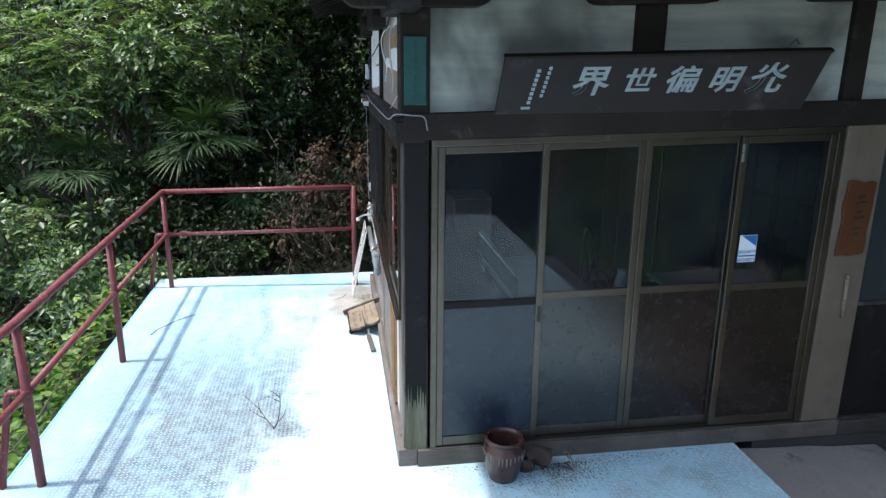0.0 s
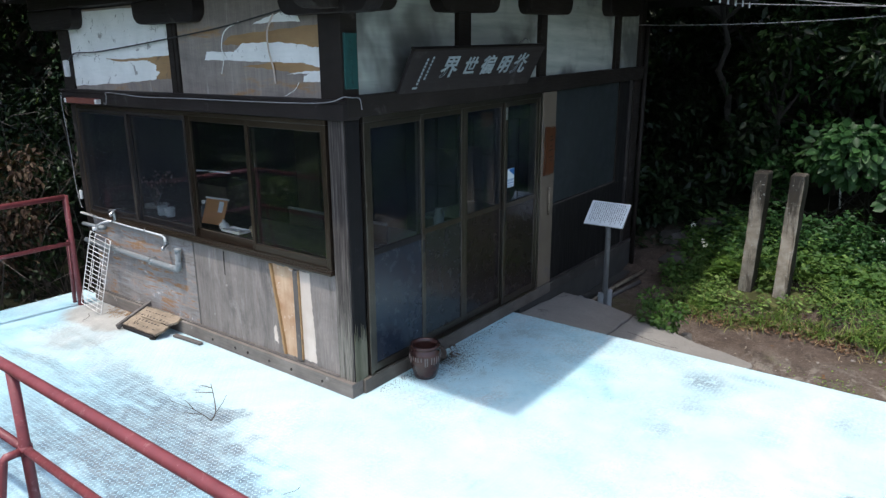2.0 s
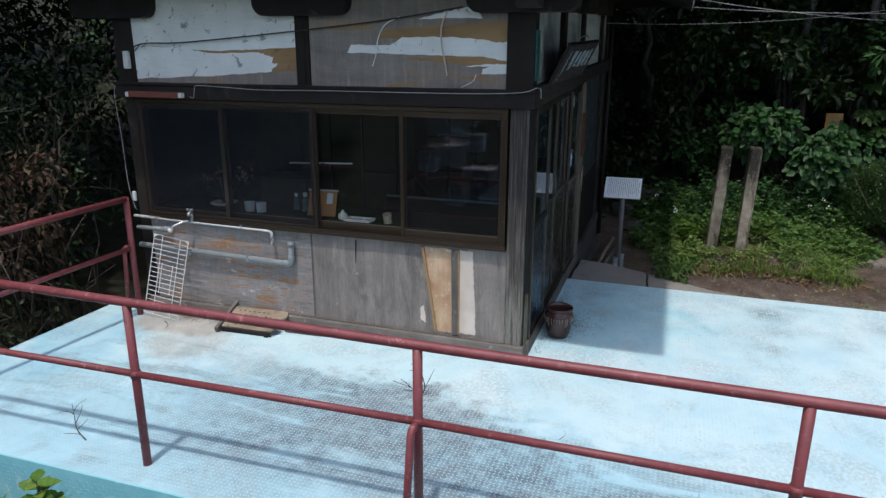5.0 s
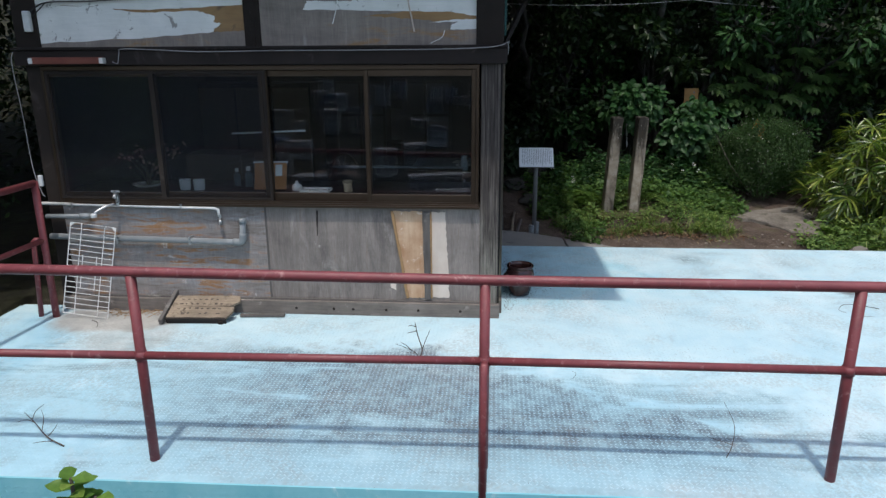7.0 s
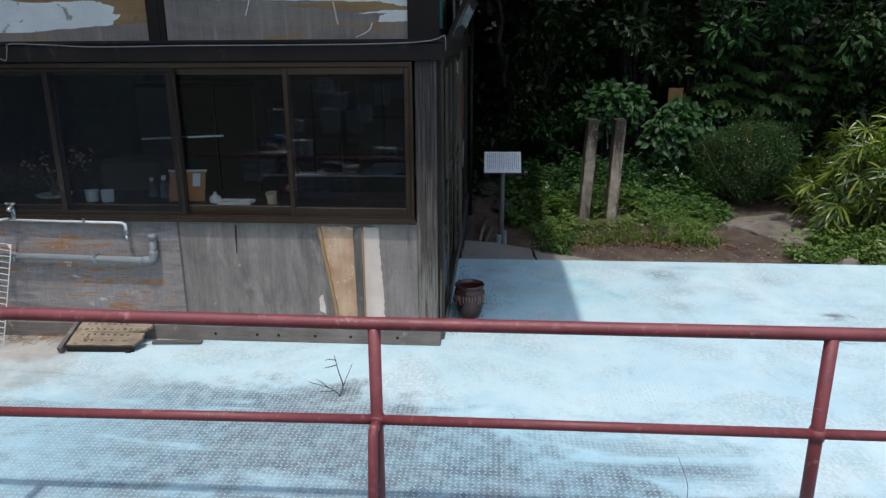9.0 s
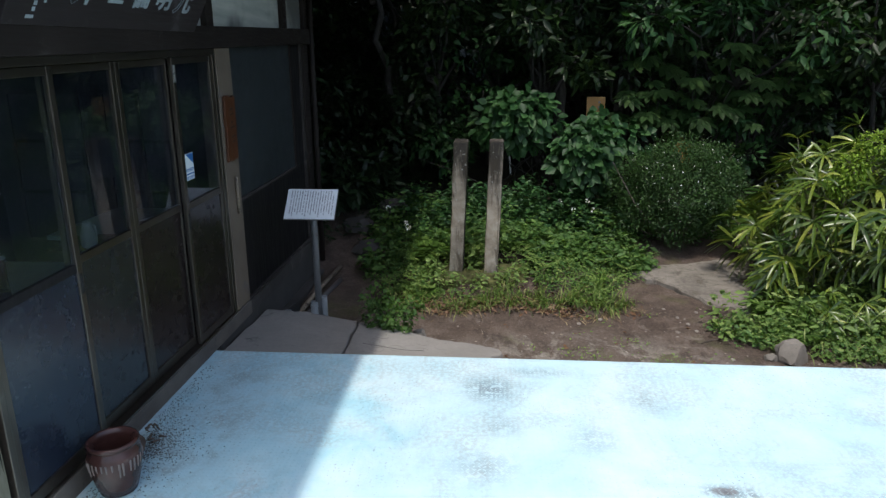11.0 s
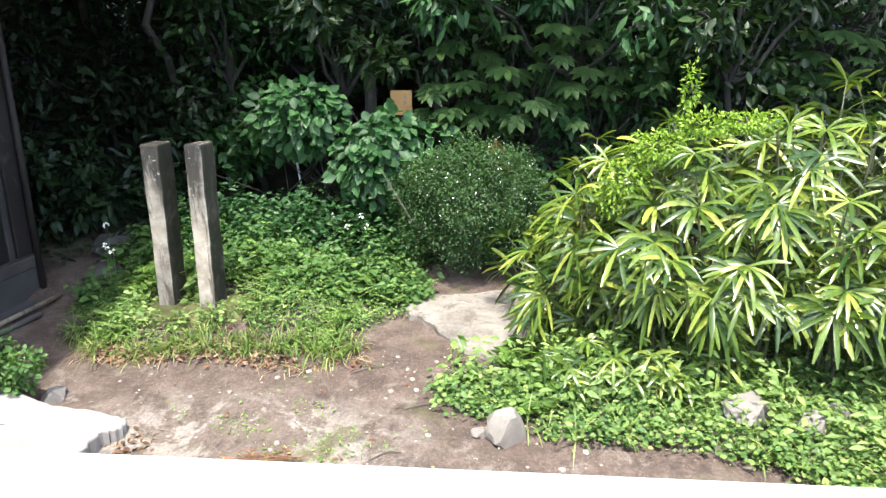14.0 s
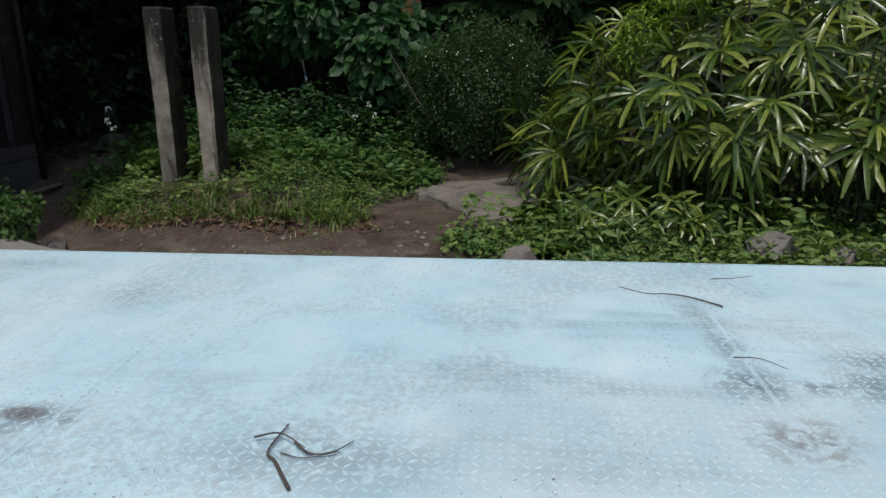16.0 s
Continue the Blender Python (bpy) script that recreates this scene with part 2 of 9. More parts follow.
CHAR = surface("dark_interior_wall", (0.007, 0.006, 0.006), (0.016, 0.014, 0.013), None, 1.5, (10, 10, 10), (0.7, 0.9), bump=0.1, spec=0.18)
WHITE_PAINT = surface("flaking_white_paint", (0.70, 0.715, 0.69), (0.88, 0.885, 0.86), (0.34, 0.33, 0.31), 5.0, (90, 5, 60), (0.6, 0.8), bump=0.5, depth=0.004, spot_at=(0.60, 0.64))
TAN_VENEER = surface("fresh_torn_veneer", (0.33, 0.165, 0.075), (0.60, 0.44, 0.30), (0.68, 0.58, 0.48), 6.0, (30, 30, 2.0), (0.6, 0.8), bump=0.25)
PALE_VENEER = surface("pale_torn_veneer", (0.47, 0.385, 0.32), (0.68, 0.60, 0.53), (0.540, 0.40, 0.30), 3.4, (14, 14, 2.5), (0.6, 0.8), bump=0.25)
BROWN_VENEER = surface("brown_torn_veneer", (0.21, 0.12, 0.05), (0.40, 0.25, 0.12), (0.13, 0.09, 0.06), 2.2, (50, 4, 40), (0.65, 0.85), bump=0.25)
RED_PAINT = surface("worn_dark_red_paint", (0.125, 0.026, 0.031), (0.215, 0.050, 0.057), (0.33, 0.165, 0.160), 9.0, (30, 30, 30), (0.42, 0.62), bump=0.18, spot_at=(0.56, 0.74), spec=0.5)
GREY_PVC = surface("grey_plastic_pipe", (0.16, 0.18, 0.19), (0.25, 0.27, 0.28), (0.32, 0.33, 0.33), 6.0, (25, 25, 25), (0.4, 0.6), bump=0.05)
WHITE_PVC = surface("dull_white_pipe", (0.50, 0.51, 0.51), (0.66, 0.67, 0.66), (0.35, 0.34, 0.32), 7.0, (25, 25, 25), (0.4, 0.6), bump=0.05, spot_at=(0.66, 0.76))
STEEL = surface("dull_chrome", (0.35, 0.36, 0.37), (0.55, 0.56, 0.57), (0.22, 0.20, 0.18), 20, (60, 60, 60), (0.25, 0.45), metal=0.9, bump=0.05)
WHITE_WIRE = surface("white_coated_wire", (0.55, 0.55, 0.54), (0.72, 0.72, 0.71), (0.32, 0.22, 0.15), 14, (60, 60, 60), (0.4, 0.6), bump=0.05, spot_at=(0.68, 0.76))
CABLE = surface("black_cable", (0.010, 0.010, 0.010), (0.025, 0.025, 0.025), None, 8, (40, 40, 40), (0.5, 0.7), bump=0.05)
GREY_CABLE = surface("grey_cable", (0.20, 0.19, 0.20), (0.32, 0.31, 0.31), None, 8, (40, 40, 40), (0.5, 0.7), bump=0.05)
RUST = surface("rusted_lamp_housing", (0.10, 0.024, 0.016), (0.19, 0.06, 0.04), (0.07, 0.035, 0.025), 6, (25, 25, 25), (0.6, 0.85), bump=0.2)
VERDIGRIS = surface("green_patinated_plate", (0.008, 0.055, 0.052), (0.022, 0.105, 0.098), (0.012, 0.045, 0.046), 7, (30, 30, 30), (0.45, 0.65), metal=0.2, bump=0.15)
GREEN_RELIEF = surface("green_relief", (0.006, 0.032, 0.030), (0.030, 0.12, 0.11), None, 30, (40, 40, 40), (0.5, 0.7), bump=0.1)
SIGN_WOOD = surface("smoked_sign_board", (0.016, 0.012, 0.012), (0.044, 0.036, 0.036), (0.066, 0.058, 0.058), 1.2, (3, 50, 50), (0.5, 0.7), bump=0.25, spec=0.22)
SIGN_PAINT = surface("pale_grey_lettering", (0.22, 0.27, 0.29), (0.38, 0.43, 0.455), (0.50, 0.55, 0.57), 14, (40, 40, 40), (0.6, 0.8), bump=0.1)
ORANGE_WOOD = surface("varnished_orange_wood", (0.050, 0.016, 0.006), (0.125, 0.040, 0.014), (0.055, 0.02, 0.009), 4, (40, 40, 5), (0.35, 0.55), bump=0.15)
INK = surface("black_ink", (0.010, 0.010, 0.010), (0.022, 0.020, 0.020), None, 9, (30, 30, 30), (0.6, 0.8), bump=0.0)
PAPER = surface("white_notice_face", (0.66, 0.70, 0.72), (0.76, 0.79, 0.80), None, 3, (20, 20, 20), (0.45, 0.6), bump=0.02)
NOTICE_INK = surface("grey_print", (0.16, 0.17, 0.18), (0.24, 0.25, 0.26), None, 9, (30, 30, 30), (0.6, 0.8), bump=0.0)
GALV = surface("galvanised_pipe", (0.13, 0.135, 0.14), (0.22, 0.225, 0.23), (0.11, 0.09, 0.07), 8, (25, 25, 25), (0.45, 0.65), metal=0.4, bump=0.08)
CONCRETE = surface("worn_concrete", (0.155, 0.145, 0.131), (0.265, 0.25, 0.23), (0.099, 0.096, 0.087), 1.6, (28, 28, 28), (0.8, 0.95), bump=0.35, depth=0.004)
SLAB_STONE = surface("pale_flat_stone", (0.08925, 0.0782, 0.0646), (0.2125, 0.1913, 0.1632), (0.07225, 0.06375, 0.04675), 2.6, (24, 24, 24), (0.8, 0.95), bump=0.7, depth=0.010, spot_at=(0.50, 0.66), spread=(0.36, 0.62))


def post_stone():
    """Pale weathered stone, stained black from the top down in runs, lichen spotted."""
    m, t, p, _ = material("streaked_post_stone")
    v = coords(t, world_place=True)
    sep = t.nodes.new("ShaderNodeSeparateXYZ")
    t.links.new(v, sep.inputs[0])
    mid, fine = cloud(t, v, 6, 6, 0.65, 0.4), cloud(t, v, 55, 4, 0.65)
    runs = cloud(t, coords(t, (10, 10, 1.2), True), 1.0, 7, 0.66, 0.6)
    col = ramp(t, mid, [(0.3, (0.16, 0.132, 0.098)), (0.52, (0.33, 0.285, 0.220)), (0.70, (0.46, 0.41, 0.335))])
    high = calc(t, "ADD", calc(t, "MULTIPLY", sep.outputs[2], 0.42), calc(t, "MULTIPLY", runs, 0.9))
    col = mix(t, span(t, high, 0.68, 0.92, 0.0, 0.96), col, (0.030, 0.027, 0.022))
    col = mix(t, span(t, runs, 0.50, 0.62, 0.0, 0.75), col, (0.065, 0.053, 0.036))
    col = mix(t, span(t, cloud(t, v, 30, 4, 0.7), 0.60, 0.68, 0.0, 0.6), col, (0.45, 0.45, 0.41))
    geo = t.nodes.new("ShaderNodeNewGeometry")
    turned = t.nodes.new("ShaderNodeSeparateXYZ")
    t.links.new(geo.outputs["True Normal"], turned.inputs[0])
    # -y faces darkened in colour: shade of that side, tinted like moss
    shaded_flank = span(t, calc(t, "MULTIPLY", turned.outputs[1], -1.0), 0.4, 0.8)
    col = mix(t, calc(t, "MULTIPLY", shaded_flank, span(t, mid, 0.35, 0.75, 1.0, 0.8)), col, (0.026, 0.024, 0.014))
    t.links.new(col, p.inputs["Base Color"])
    p.inputs["Roughness"].default_value = 0.9
    p.inputs["Specular IOR Level"].default_value = 0.25
    bumped(t, p, calc(t, "ADD", fine, calc(t, "MULTIPLY", mid, 1.6)), 0.6, 0.006)
    return m


POST_STONE = post_stone()
MOSS_STONE = surface("mossy_stone", (0.050, 0.055, 0.016), (0.110, 0.112, 0.032), (0.075, 0.060, 0.040), 4, (30, 30, 30), (0.85, 0.98), bump=0.6, depth=0.006)
BARK = surface("bark", (0.045, 0.036, 0.028), (0.12, 0.10, 0.08), (0.16, 0.155, 0.14), 3, (14, 14, 3), (0.8, 0.95), bump=0.7, depth=0.012)
# bark again, darkened in colour for stems standing in shade
DARK_BARK = surface("shade_darkened_bark", (0.010, 0.009, 0.007), (0.030, 0.026, 0.020), (0.05, 0.05, 0.04), 5, (20, 20, 8), (0.8, 0.95), bump=0.5)
TWIG = surface("dry_twig", (0.045, 0.035, 0.030), (0.10, 0.08, 0.065), None, 9, (40, 40, 40), (0.8, 0.95), bump=0.2)
OLD_BOARD = surface("weathered_pale_board", (0.085, 0.064, 0.046), (0.36, 0.29, 0.21), (0.085, 0.062, 0.046), 5, (75, 4, 75), (0.75, 0.95), bump=0.8, depth=0.005, spot_at=(0.54, 0.66))
CERAMIC = surface("white_porcelain", (0.62, 0.61, 0.58), (0.72, 0.71, 0.69), None, 4, (15, 15, 15), (0.15, 0.3), bump=0.0)
CUP_BLUE = surface("pale_blue_cup", (0.56, 0.63, 0.68), (0.66, 0.72, 0.76), None, 4, (15, 15, 15), (0.3, 0.4), bump=0.0)
CLAY = surface("sandy_clay", (0.38, 0.29, 0.18), (0.52, 0.42, 0.29), (0.28, 0.19, 0.11), 9, (30, 30, 30), (0.7, 0.9), bump=0.2)
PLYWOOD = surface("orange_plywood", (0.40, 0.175, 0.060), (0.54, 0.26, 0.10), None, 3, (40, 40, 4), (0.55, 0.75), bump=0.1)
CARTON = surface("brown_carton", (0.045, 0.030, 0.020), (0.075, 0.052, 0.034), None, 2, (20, 20, 20), (0.8, 0.9), bump=0.05)
TABLE_TOP = surface("slate_blue_table", (0.075, 0.10, 0.115), (0.115, 0.145, 0.16), None, 2, (20, 20, 20), (0.3, 0.45), bump=0.04)
DRY_LEAF = leaf_material("dead_leaves", (0.062, 0.030, 0.015), (0.149, 0.077, 0.040), (0.198, 0.132, 0.075), 0.7, 0.15)


def glass_material(name, tint, ior, veil):
    m, t, p, out = material(name)
    p.inputs["Base Color"].default_value = tint
    p.inputs["Roughness"].default_value = 0.0
    p.inputs["IOR"].default_value = ior
    p.inputs["Transmission Weight"].default_value = 1.0
    bumped(t, p, cloud(t, coords(t), 2.2, 1), 0.006, 0.004)
    # faint uneven blue-grey diffuse film mixed over the clear glass
    film, ms = t.nodes.new("ShaderNodeBsdfDiffuse"), t.nodes.new("ShaderNodeMixShader")
    film.inputs["Color"].default_value = (0.26, 0.31, 0.38, 1)
    t.links.new(span(t, cloud(t, coords(t), 1.6, 5, 0.65, 0.5), 0.35, 0.65, 0.5 * veil, 1.5 * veil), ms.inputs[0])
    t.links.new(p.outputs[0], ms.inputs[1])
    t.links.new(film.outputs[0], ms.inputs[2])
    t.links.new(ms.outputs[0], out.inputs["Surface"])
    return m


GLASS = glass_material("window_glass", (0.80, 0.86, 0.88, 1), 1.44, 0.004)
DOOR_GLASS = glass_material("grey_door_glass", (0.68, 0.74, 0.80, 1), 1.37, 0.017)


def glaze_material():
    """Dark brown salt glaze with pale runs down from the shoulder."""
    m, t, p, _ = material("brown_glaze")
    v = coords(t)
    col = ramp(t, cloud(t, v, 9, 4), [(0.3, (0.030, 0.013, 0.011)), (0.7, (0.075, 0.033, 0.028))])
    t.links.new(col, p.inputs["Base Color"])
    p.inputs["Roughness"].default_value = 0.22
    bumped(t, p, cloud(t, v, 30, 2), 0.08, 0.002)
    return m


GLAZE = glaze_material()
GLAZE_RUN = surface("pale_glaze_runs", (0.11, 0.085, 0.080), (0.19, 0.155, 0.145), None, 9, (20, 20, 20), (0.25, 0.4), bump=0.05)


def blob(t, place, centre, radii, warp, edge=(1.15, 0.75)):
    """1 inside an uneven oval patch, 0 outside."""
    s = t.nodes.new("ShaderNodeVectorMath")
    s.operation = "SUBTRACT"
    t.links.new(place, s.inputs[0])
    s.inputs[1].default_value = (*centre, 0)
    k = t.nodes.new("ShaderNodeVectorMath")
    k.operation = "MULTIPLY"
    t.links.new(s.outputs[0], k.inputs[0])
    k.inputs[1].default_value = (1 / radii[0], 1 / radii[1], 0)
    n = t.nodes.new("ShaderNodeVectorMath")
    n.operation = "LENGTH"
    t.links.new(k.outputs[0], n.inputs[0])
    return span(t, calc(t, "ADD", n.outputs["Value"], calc(t, "MULTIPLY", calc(t, "SUBTRACT", warp, 0.5), 1.6)), edge[0], edge[1])


def deck_material(name, raised):
    """Pale blue deck paint, rubbed through in patches to grey steel and pinkish primer, greyed by dirt, bluer where
    shadows are put into the colour.
    """
    m, t, p, _ = material(name)
    v = coords(t, world_place=True)
    broad, mid, fine = cloud(t, v, 0.9, 5, 0.6, 0.4), cloud(t, v, 3.2, 6, 0.65, 0.3), cloud(t, v, 26, 5, 0.7)
    streak = cloud(t, coords(t, (2.4, 0.55, 1.0), True), 1.6, 6, 0.68, 0.5)
    warp = calc(t, "ADD", calc(t, "MULTIPLY", mid, 0.6), calc(t, "MULTIPLY", broad, 0.4))
    col = ramp(t, calc(t, "ADD", calc(t, "MULTIPLY", broad, 0.5), calc(t, "MULTIPLY", mid, 0.5)), [(0.32, (0.37, 0.57, 0.655)), (0.52, (0.485, 0.655, 0.71)), (0.70, (0.60, 0.715, 0.75))])
    tired = calc(t, "MULTIPLY", blob(t, v, (-1.75, 1.5), (1.0, 3.8), warp, (1.1, 0.55)), span(t, mid, 0.30, 0.62, 0.25, 1.0))
    col = mix(t, tired, col, ramp(t, mid, [(0.3, (0.20, 0.44, 0.56)), (0.7, (0.44, 0.66, 0.75))]))
    # tree shadow over the back corner, painted in as a bluer deck colour
    rear = blob(t, v, (-0.85, 3.62), (0.85, 0.50), warp, (1.15, 0.6))
    col = mix(t, calc(t, "MULTIPLY", rear, 0.7), col, ramp(t, mid, [(0.32, (0.22, 0.47, 0.62)), (0.68, (0.36, 0.60, 0.71))]))
    # cyan cast of the roof's shadow tinted into the paint before the doors
    eave_shade = blob(t, v, (1.3, -0.45), (1.15, 0.95), warp, (1.1, 0.7))
    col = mix(t, calc(t, "MULTIPLY", eave_shade, 0.65), col, ramp(t, mid, [(0.32, (0.28, 0.56, 0.66)), (0.68, (0.41, 0.68, 0.75))]))
    primer = span(t, cloud(t, coords(t, (1, 0.7, 1), True), 2.1, 5, 0.62, 0.4), 0.62, 0.72, 0.0, 0.4)
    zone = calc(t, "MAXIMUM", blob(t, v, (-1.0, 2.2), (1.1, 1.5), mid), blob(t, v, (-1.2, 0.6), (1.0, 1.2), mid))
    col = mix(t, calc(t, "MULTIPLY", primer, zone), col, (0.56, 0.50, 0.46))
    place = t.nodes.new("ShaderNodeSeparateXYZ")
    t.links.new(v, place.inputs[0])
    px, py = place.outputs[0], place.outputs[1]
    rim = calc(t, "MINIMUM", calc(t, "ADD", calc(t, "MULTIPLY", py, 0.60), -0.92), -0.66)
    inside = span(t, calc(t, "ADD", calc(t, "SUBTRACT", rim, px), calc(t, "MULTIPLY", calc(t, "SUBTRACT", mid, 0.5), 0.9)), -0.06, 0.12)
    inside = calc(t, "MULTIPLY", inside, calc(t, "MULTIPLY", span(t, py, -1.75, -1.25), span(t, calc(t, "ADD", py, calc(t, "MULTIPLY", broad, 1.2)), 3.2, 2.2)))
    trod = span(t, calc(t, "ADD", calc(t, "MULTIPLY", streak, 0.65), calc(t, "MULTIPLY", mid, 0.35)), 0.37, 0.52, 0.05, 1.0)
    trod = calc(t, "MULTIPLY", trod, span(t, py, 2.3, 0.9, 0.45, 1.0))
    trod = calc(t, "MAXIMUM", trod, calc(t, "MULTIPLY", span(t, py, 1.0, 0.3), span(t, mid, 0.30, 0.55, 0.35, 0.85)))
    fore = span(t, px, -2.15, -1.75, 0.35, 1.0)
    worn = calc(t, "MULTIPLY", calc(t, "MULTIPLY", inside, trod), fore)
    worn = calc(t, "MAXIMUM", worn, calc(t, "MULTIPLY", blob(t, v, (-1.75, -1.1), (0.35, 1.2), warp), span(t, streak, 0.42, 0.62, 0.0, 0.8)))
    worn = calc(t, "MAXIMUM", worn, calc(t, "MULTIPLY", blob(t, v, (-1.2, 2.7), (0.8, 0.9), warp), span(t, streak, 0.46, 0.66, 0.0, 0.7)))
    worn = calc(t, "MAXIMUM", worn, calc(t, "MULTIPLY", blob(t, v, (0.75, -5.4), (1.2, 1.3), warp), span(t, streak, 0.48, 0.70, 0.0, 0.40)))
    worn = calc(t, "MAXIMUM", worn, calc(t, "MULTIPLY", blob(t, v, (0.5, -3.4), (0.8, 0.7), warp), span(t, streak, 0.52, 0.70, 0.0, 0.35)))
    worn = calc(t, "MAXIMUM", worn, calc(t, "MULTIPLY", blob(t, v, (1.2, -0.35), (0.9, 0.35), warp), span(t, mid, 0.46, 0.66, 0.0, 0.55)))
    worn = calc(t, "MAXIMUM", worn, span(t, mid, 0.70, 0.80, 0.0, 0.6))
    chips = cloud(t, v, 11, 6, 0.72, 0.3)
    for place, size, much in (((0.72, -3.11), (0.05, 0.09), 1.0), ((0.66, -3.08), (0.04, 0.06), 0.8), ((0.72, -3.23), (0.04, 0.03), 0.8), ((1.70, -1.98), (0.13, 0.13), 0.9), ((1.95, -2.3), (0.06, 0.20), 0.5), ((1.25, -2.05), (0.10, 0.10), 0.4), ((0.85, -1.95), (0.12, 0.14), 0.45), ((1.15, -2.55), (0.12, 0.12), 0.4), ((1.60, -2.9), (0.14, 0.12), 0.4), ((1.04, -5.00), (0.08, 0.09), 1.0), ((1.03, -5.17), (0.04, 0.06), 0.9), ((1.20, -5.42), (0.06, 0.12), 0.9), ((1.04, -5.36), (0.09, 0.12), 1.0), ((0.60, -3.9), (0.10, 0.25), 0.6), ((1.35, -5.0), (0.22, 0.05), 0.7), ((1.55, -4.96), (0.12, 0.05), 0.6)):
        spot = calc(t, "MULTIPLY", blob(t, v, place, [k * 1.5 for k in size], chips, (1.35, 0.1)), span(t, cloud(t, v, 17, 5, 0.7, 0.9), 0.36, 0.52))
        worn = calc(t, "MAXIMUM", worn, calc(t, "MULTIPLY", spot, much))
    if not raised:
        worn = calc(t, "MAXIMUM", worn, calc(t, "MULTIPLY", blob(t, v, (-1.55, 0.9), (0.75, 2.7), warp), span(t, streak, 0.44, 0.60, 0.0, 0.55)))
    worn = calc(t, "MULTIPLY", worn, span(t, chips, 0.34, 0.62, 0.30 if raised else 0.60, 1.25 if raised else 1.1))
    worn = calc(t, "MULTIPLY", worn, span(t, fine, 0.30, 0.55, 0.75, 1.0))
    if raised:
        worn = calc(t, "MULTIPLY", worn, span(t, cloud(t, v, 14, 4), 0.42, 0.60, 0.05, 0.40))
    steel = ramp(t, fine, [(0.3, (0.058, 0.090, 0.115)), (0.7, (0.165, 0.232, 0.280))])
    col = mix(t, worn, col, steel)
    if raised:
        nick = calc(t, "MULTIPLY", span(t, cloud(t, v, 70, 2, 0.5), 0.56, 0.62), span(t, cloud(t, v, 1.7, 5, 0.7, 0.5), 0.44, 0.60, 0.0, 0.5))
        col = mix(t, nick, col, (0.15, 0.165, 0.175))
        rubbed = calc(t, "MULTIPLY", inside, 0.30)
        col = mix(t, rubbed, col, (0.46, 0.61, 0.69))
    bare = calc(t, "MAXIMUM", blob(t, v, (-0.20, 3.05), (0.36, 0.55), warp), calc(t, "MULTIPLY", blob(t, v, (-0.55, 2.75), (0.40, 0.35), warp), 0.5))
    col = mix(t, calc(t, "MULTIPLY", bare, 0.9), col, ramp(t, mid, [(0.3, (0.26, 0.245, 0.225)), (0.7, (0.47, 0.445, 0.41))]))
    grime = calc(t, "MULTIPLY", span(t, cloud(t, v, 1.3, 6, 0.7, 0.8), 0.42, 0.62), span(t, cloud(t, v, 38, 4, 0.65), 0.38, 0.58))
    grime = calc(t, "MAXIMUM", grime, calc(t, "MULTIPLY", blob(t, v, (0.55, -4.75), (0.55, 0.85), warp), 0.55))
    col = mix(t, calc(t, "MULTIPLY", grime, 0.18 if raised else 0.40), col, ramp(t, mid, [(0.35, (0.22, 0.25, 0.265)), (0.65, (0.29, 0.295, 0.285))]))
    rusty = calc(t, "MULTIPLY", calc(t, "MULTIPLY", blob(t, v, (0.76, -5.02), (0.13, 0.15), chips, (1.3, 0.1)), span(t, cloud(t, v, 17, 5, 0.7, 0.9), 0.42, 0.60)), 0.6)
    rusty = calc(t, "MAXIMUM", rusty, calc(t, "MULTIPLY", blob(t, v, (0.73, -3.10), (0.03, 0.06), chips), 0.5))
    col = mix(t, rusty, col, (0.10, 0.062, 0.052))
    specks = span(t, cloud(t, v, 60, 3, 0.6), 0.68, 0.74)
    col = mix(t, calc(t, "MULTIPLY", specks, span(t, broad, 0.40, 0.6, 0.15, 0.9)), col, (0.10, 0.085, 0.075))
    t.links.new(col, p.inputs["Base Color"])
    t.links.new(span(t, fine, 0.3, 0.7, 0.42, 0.62), p.inputs["Roughness"])
    bumped(t, p, fine, 0.12, 0.002)
    return m


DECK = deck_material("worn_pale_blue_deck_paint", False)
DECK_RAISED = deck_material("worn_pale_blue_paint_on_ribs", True)


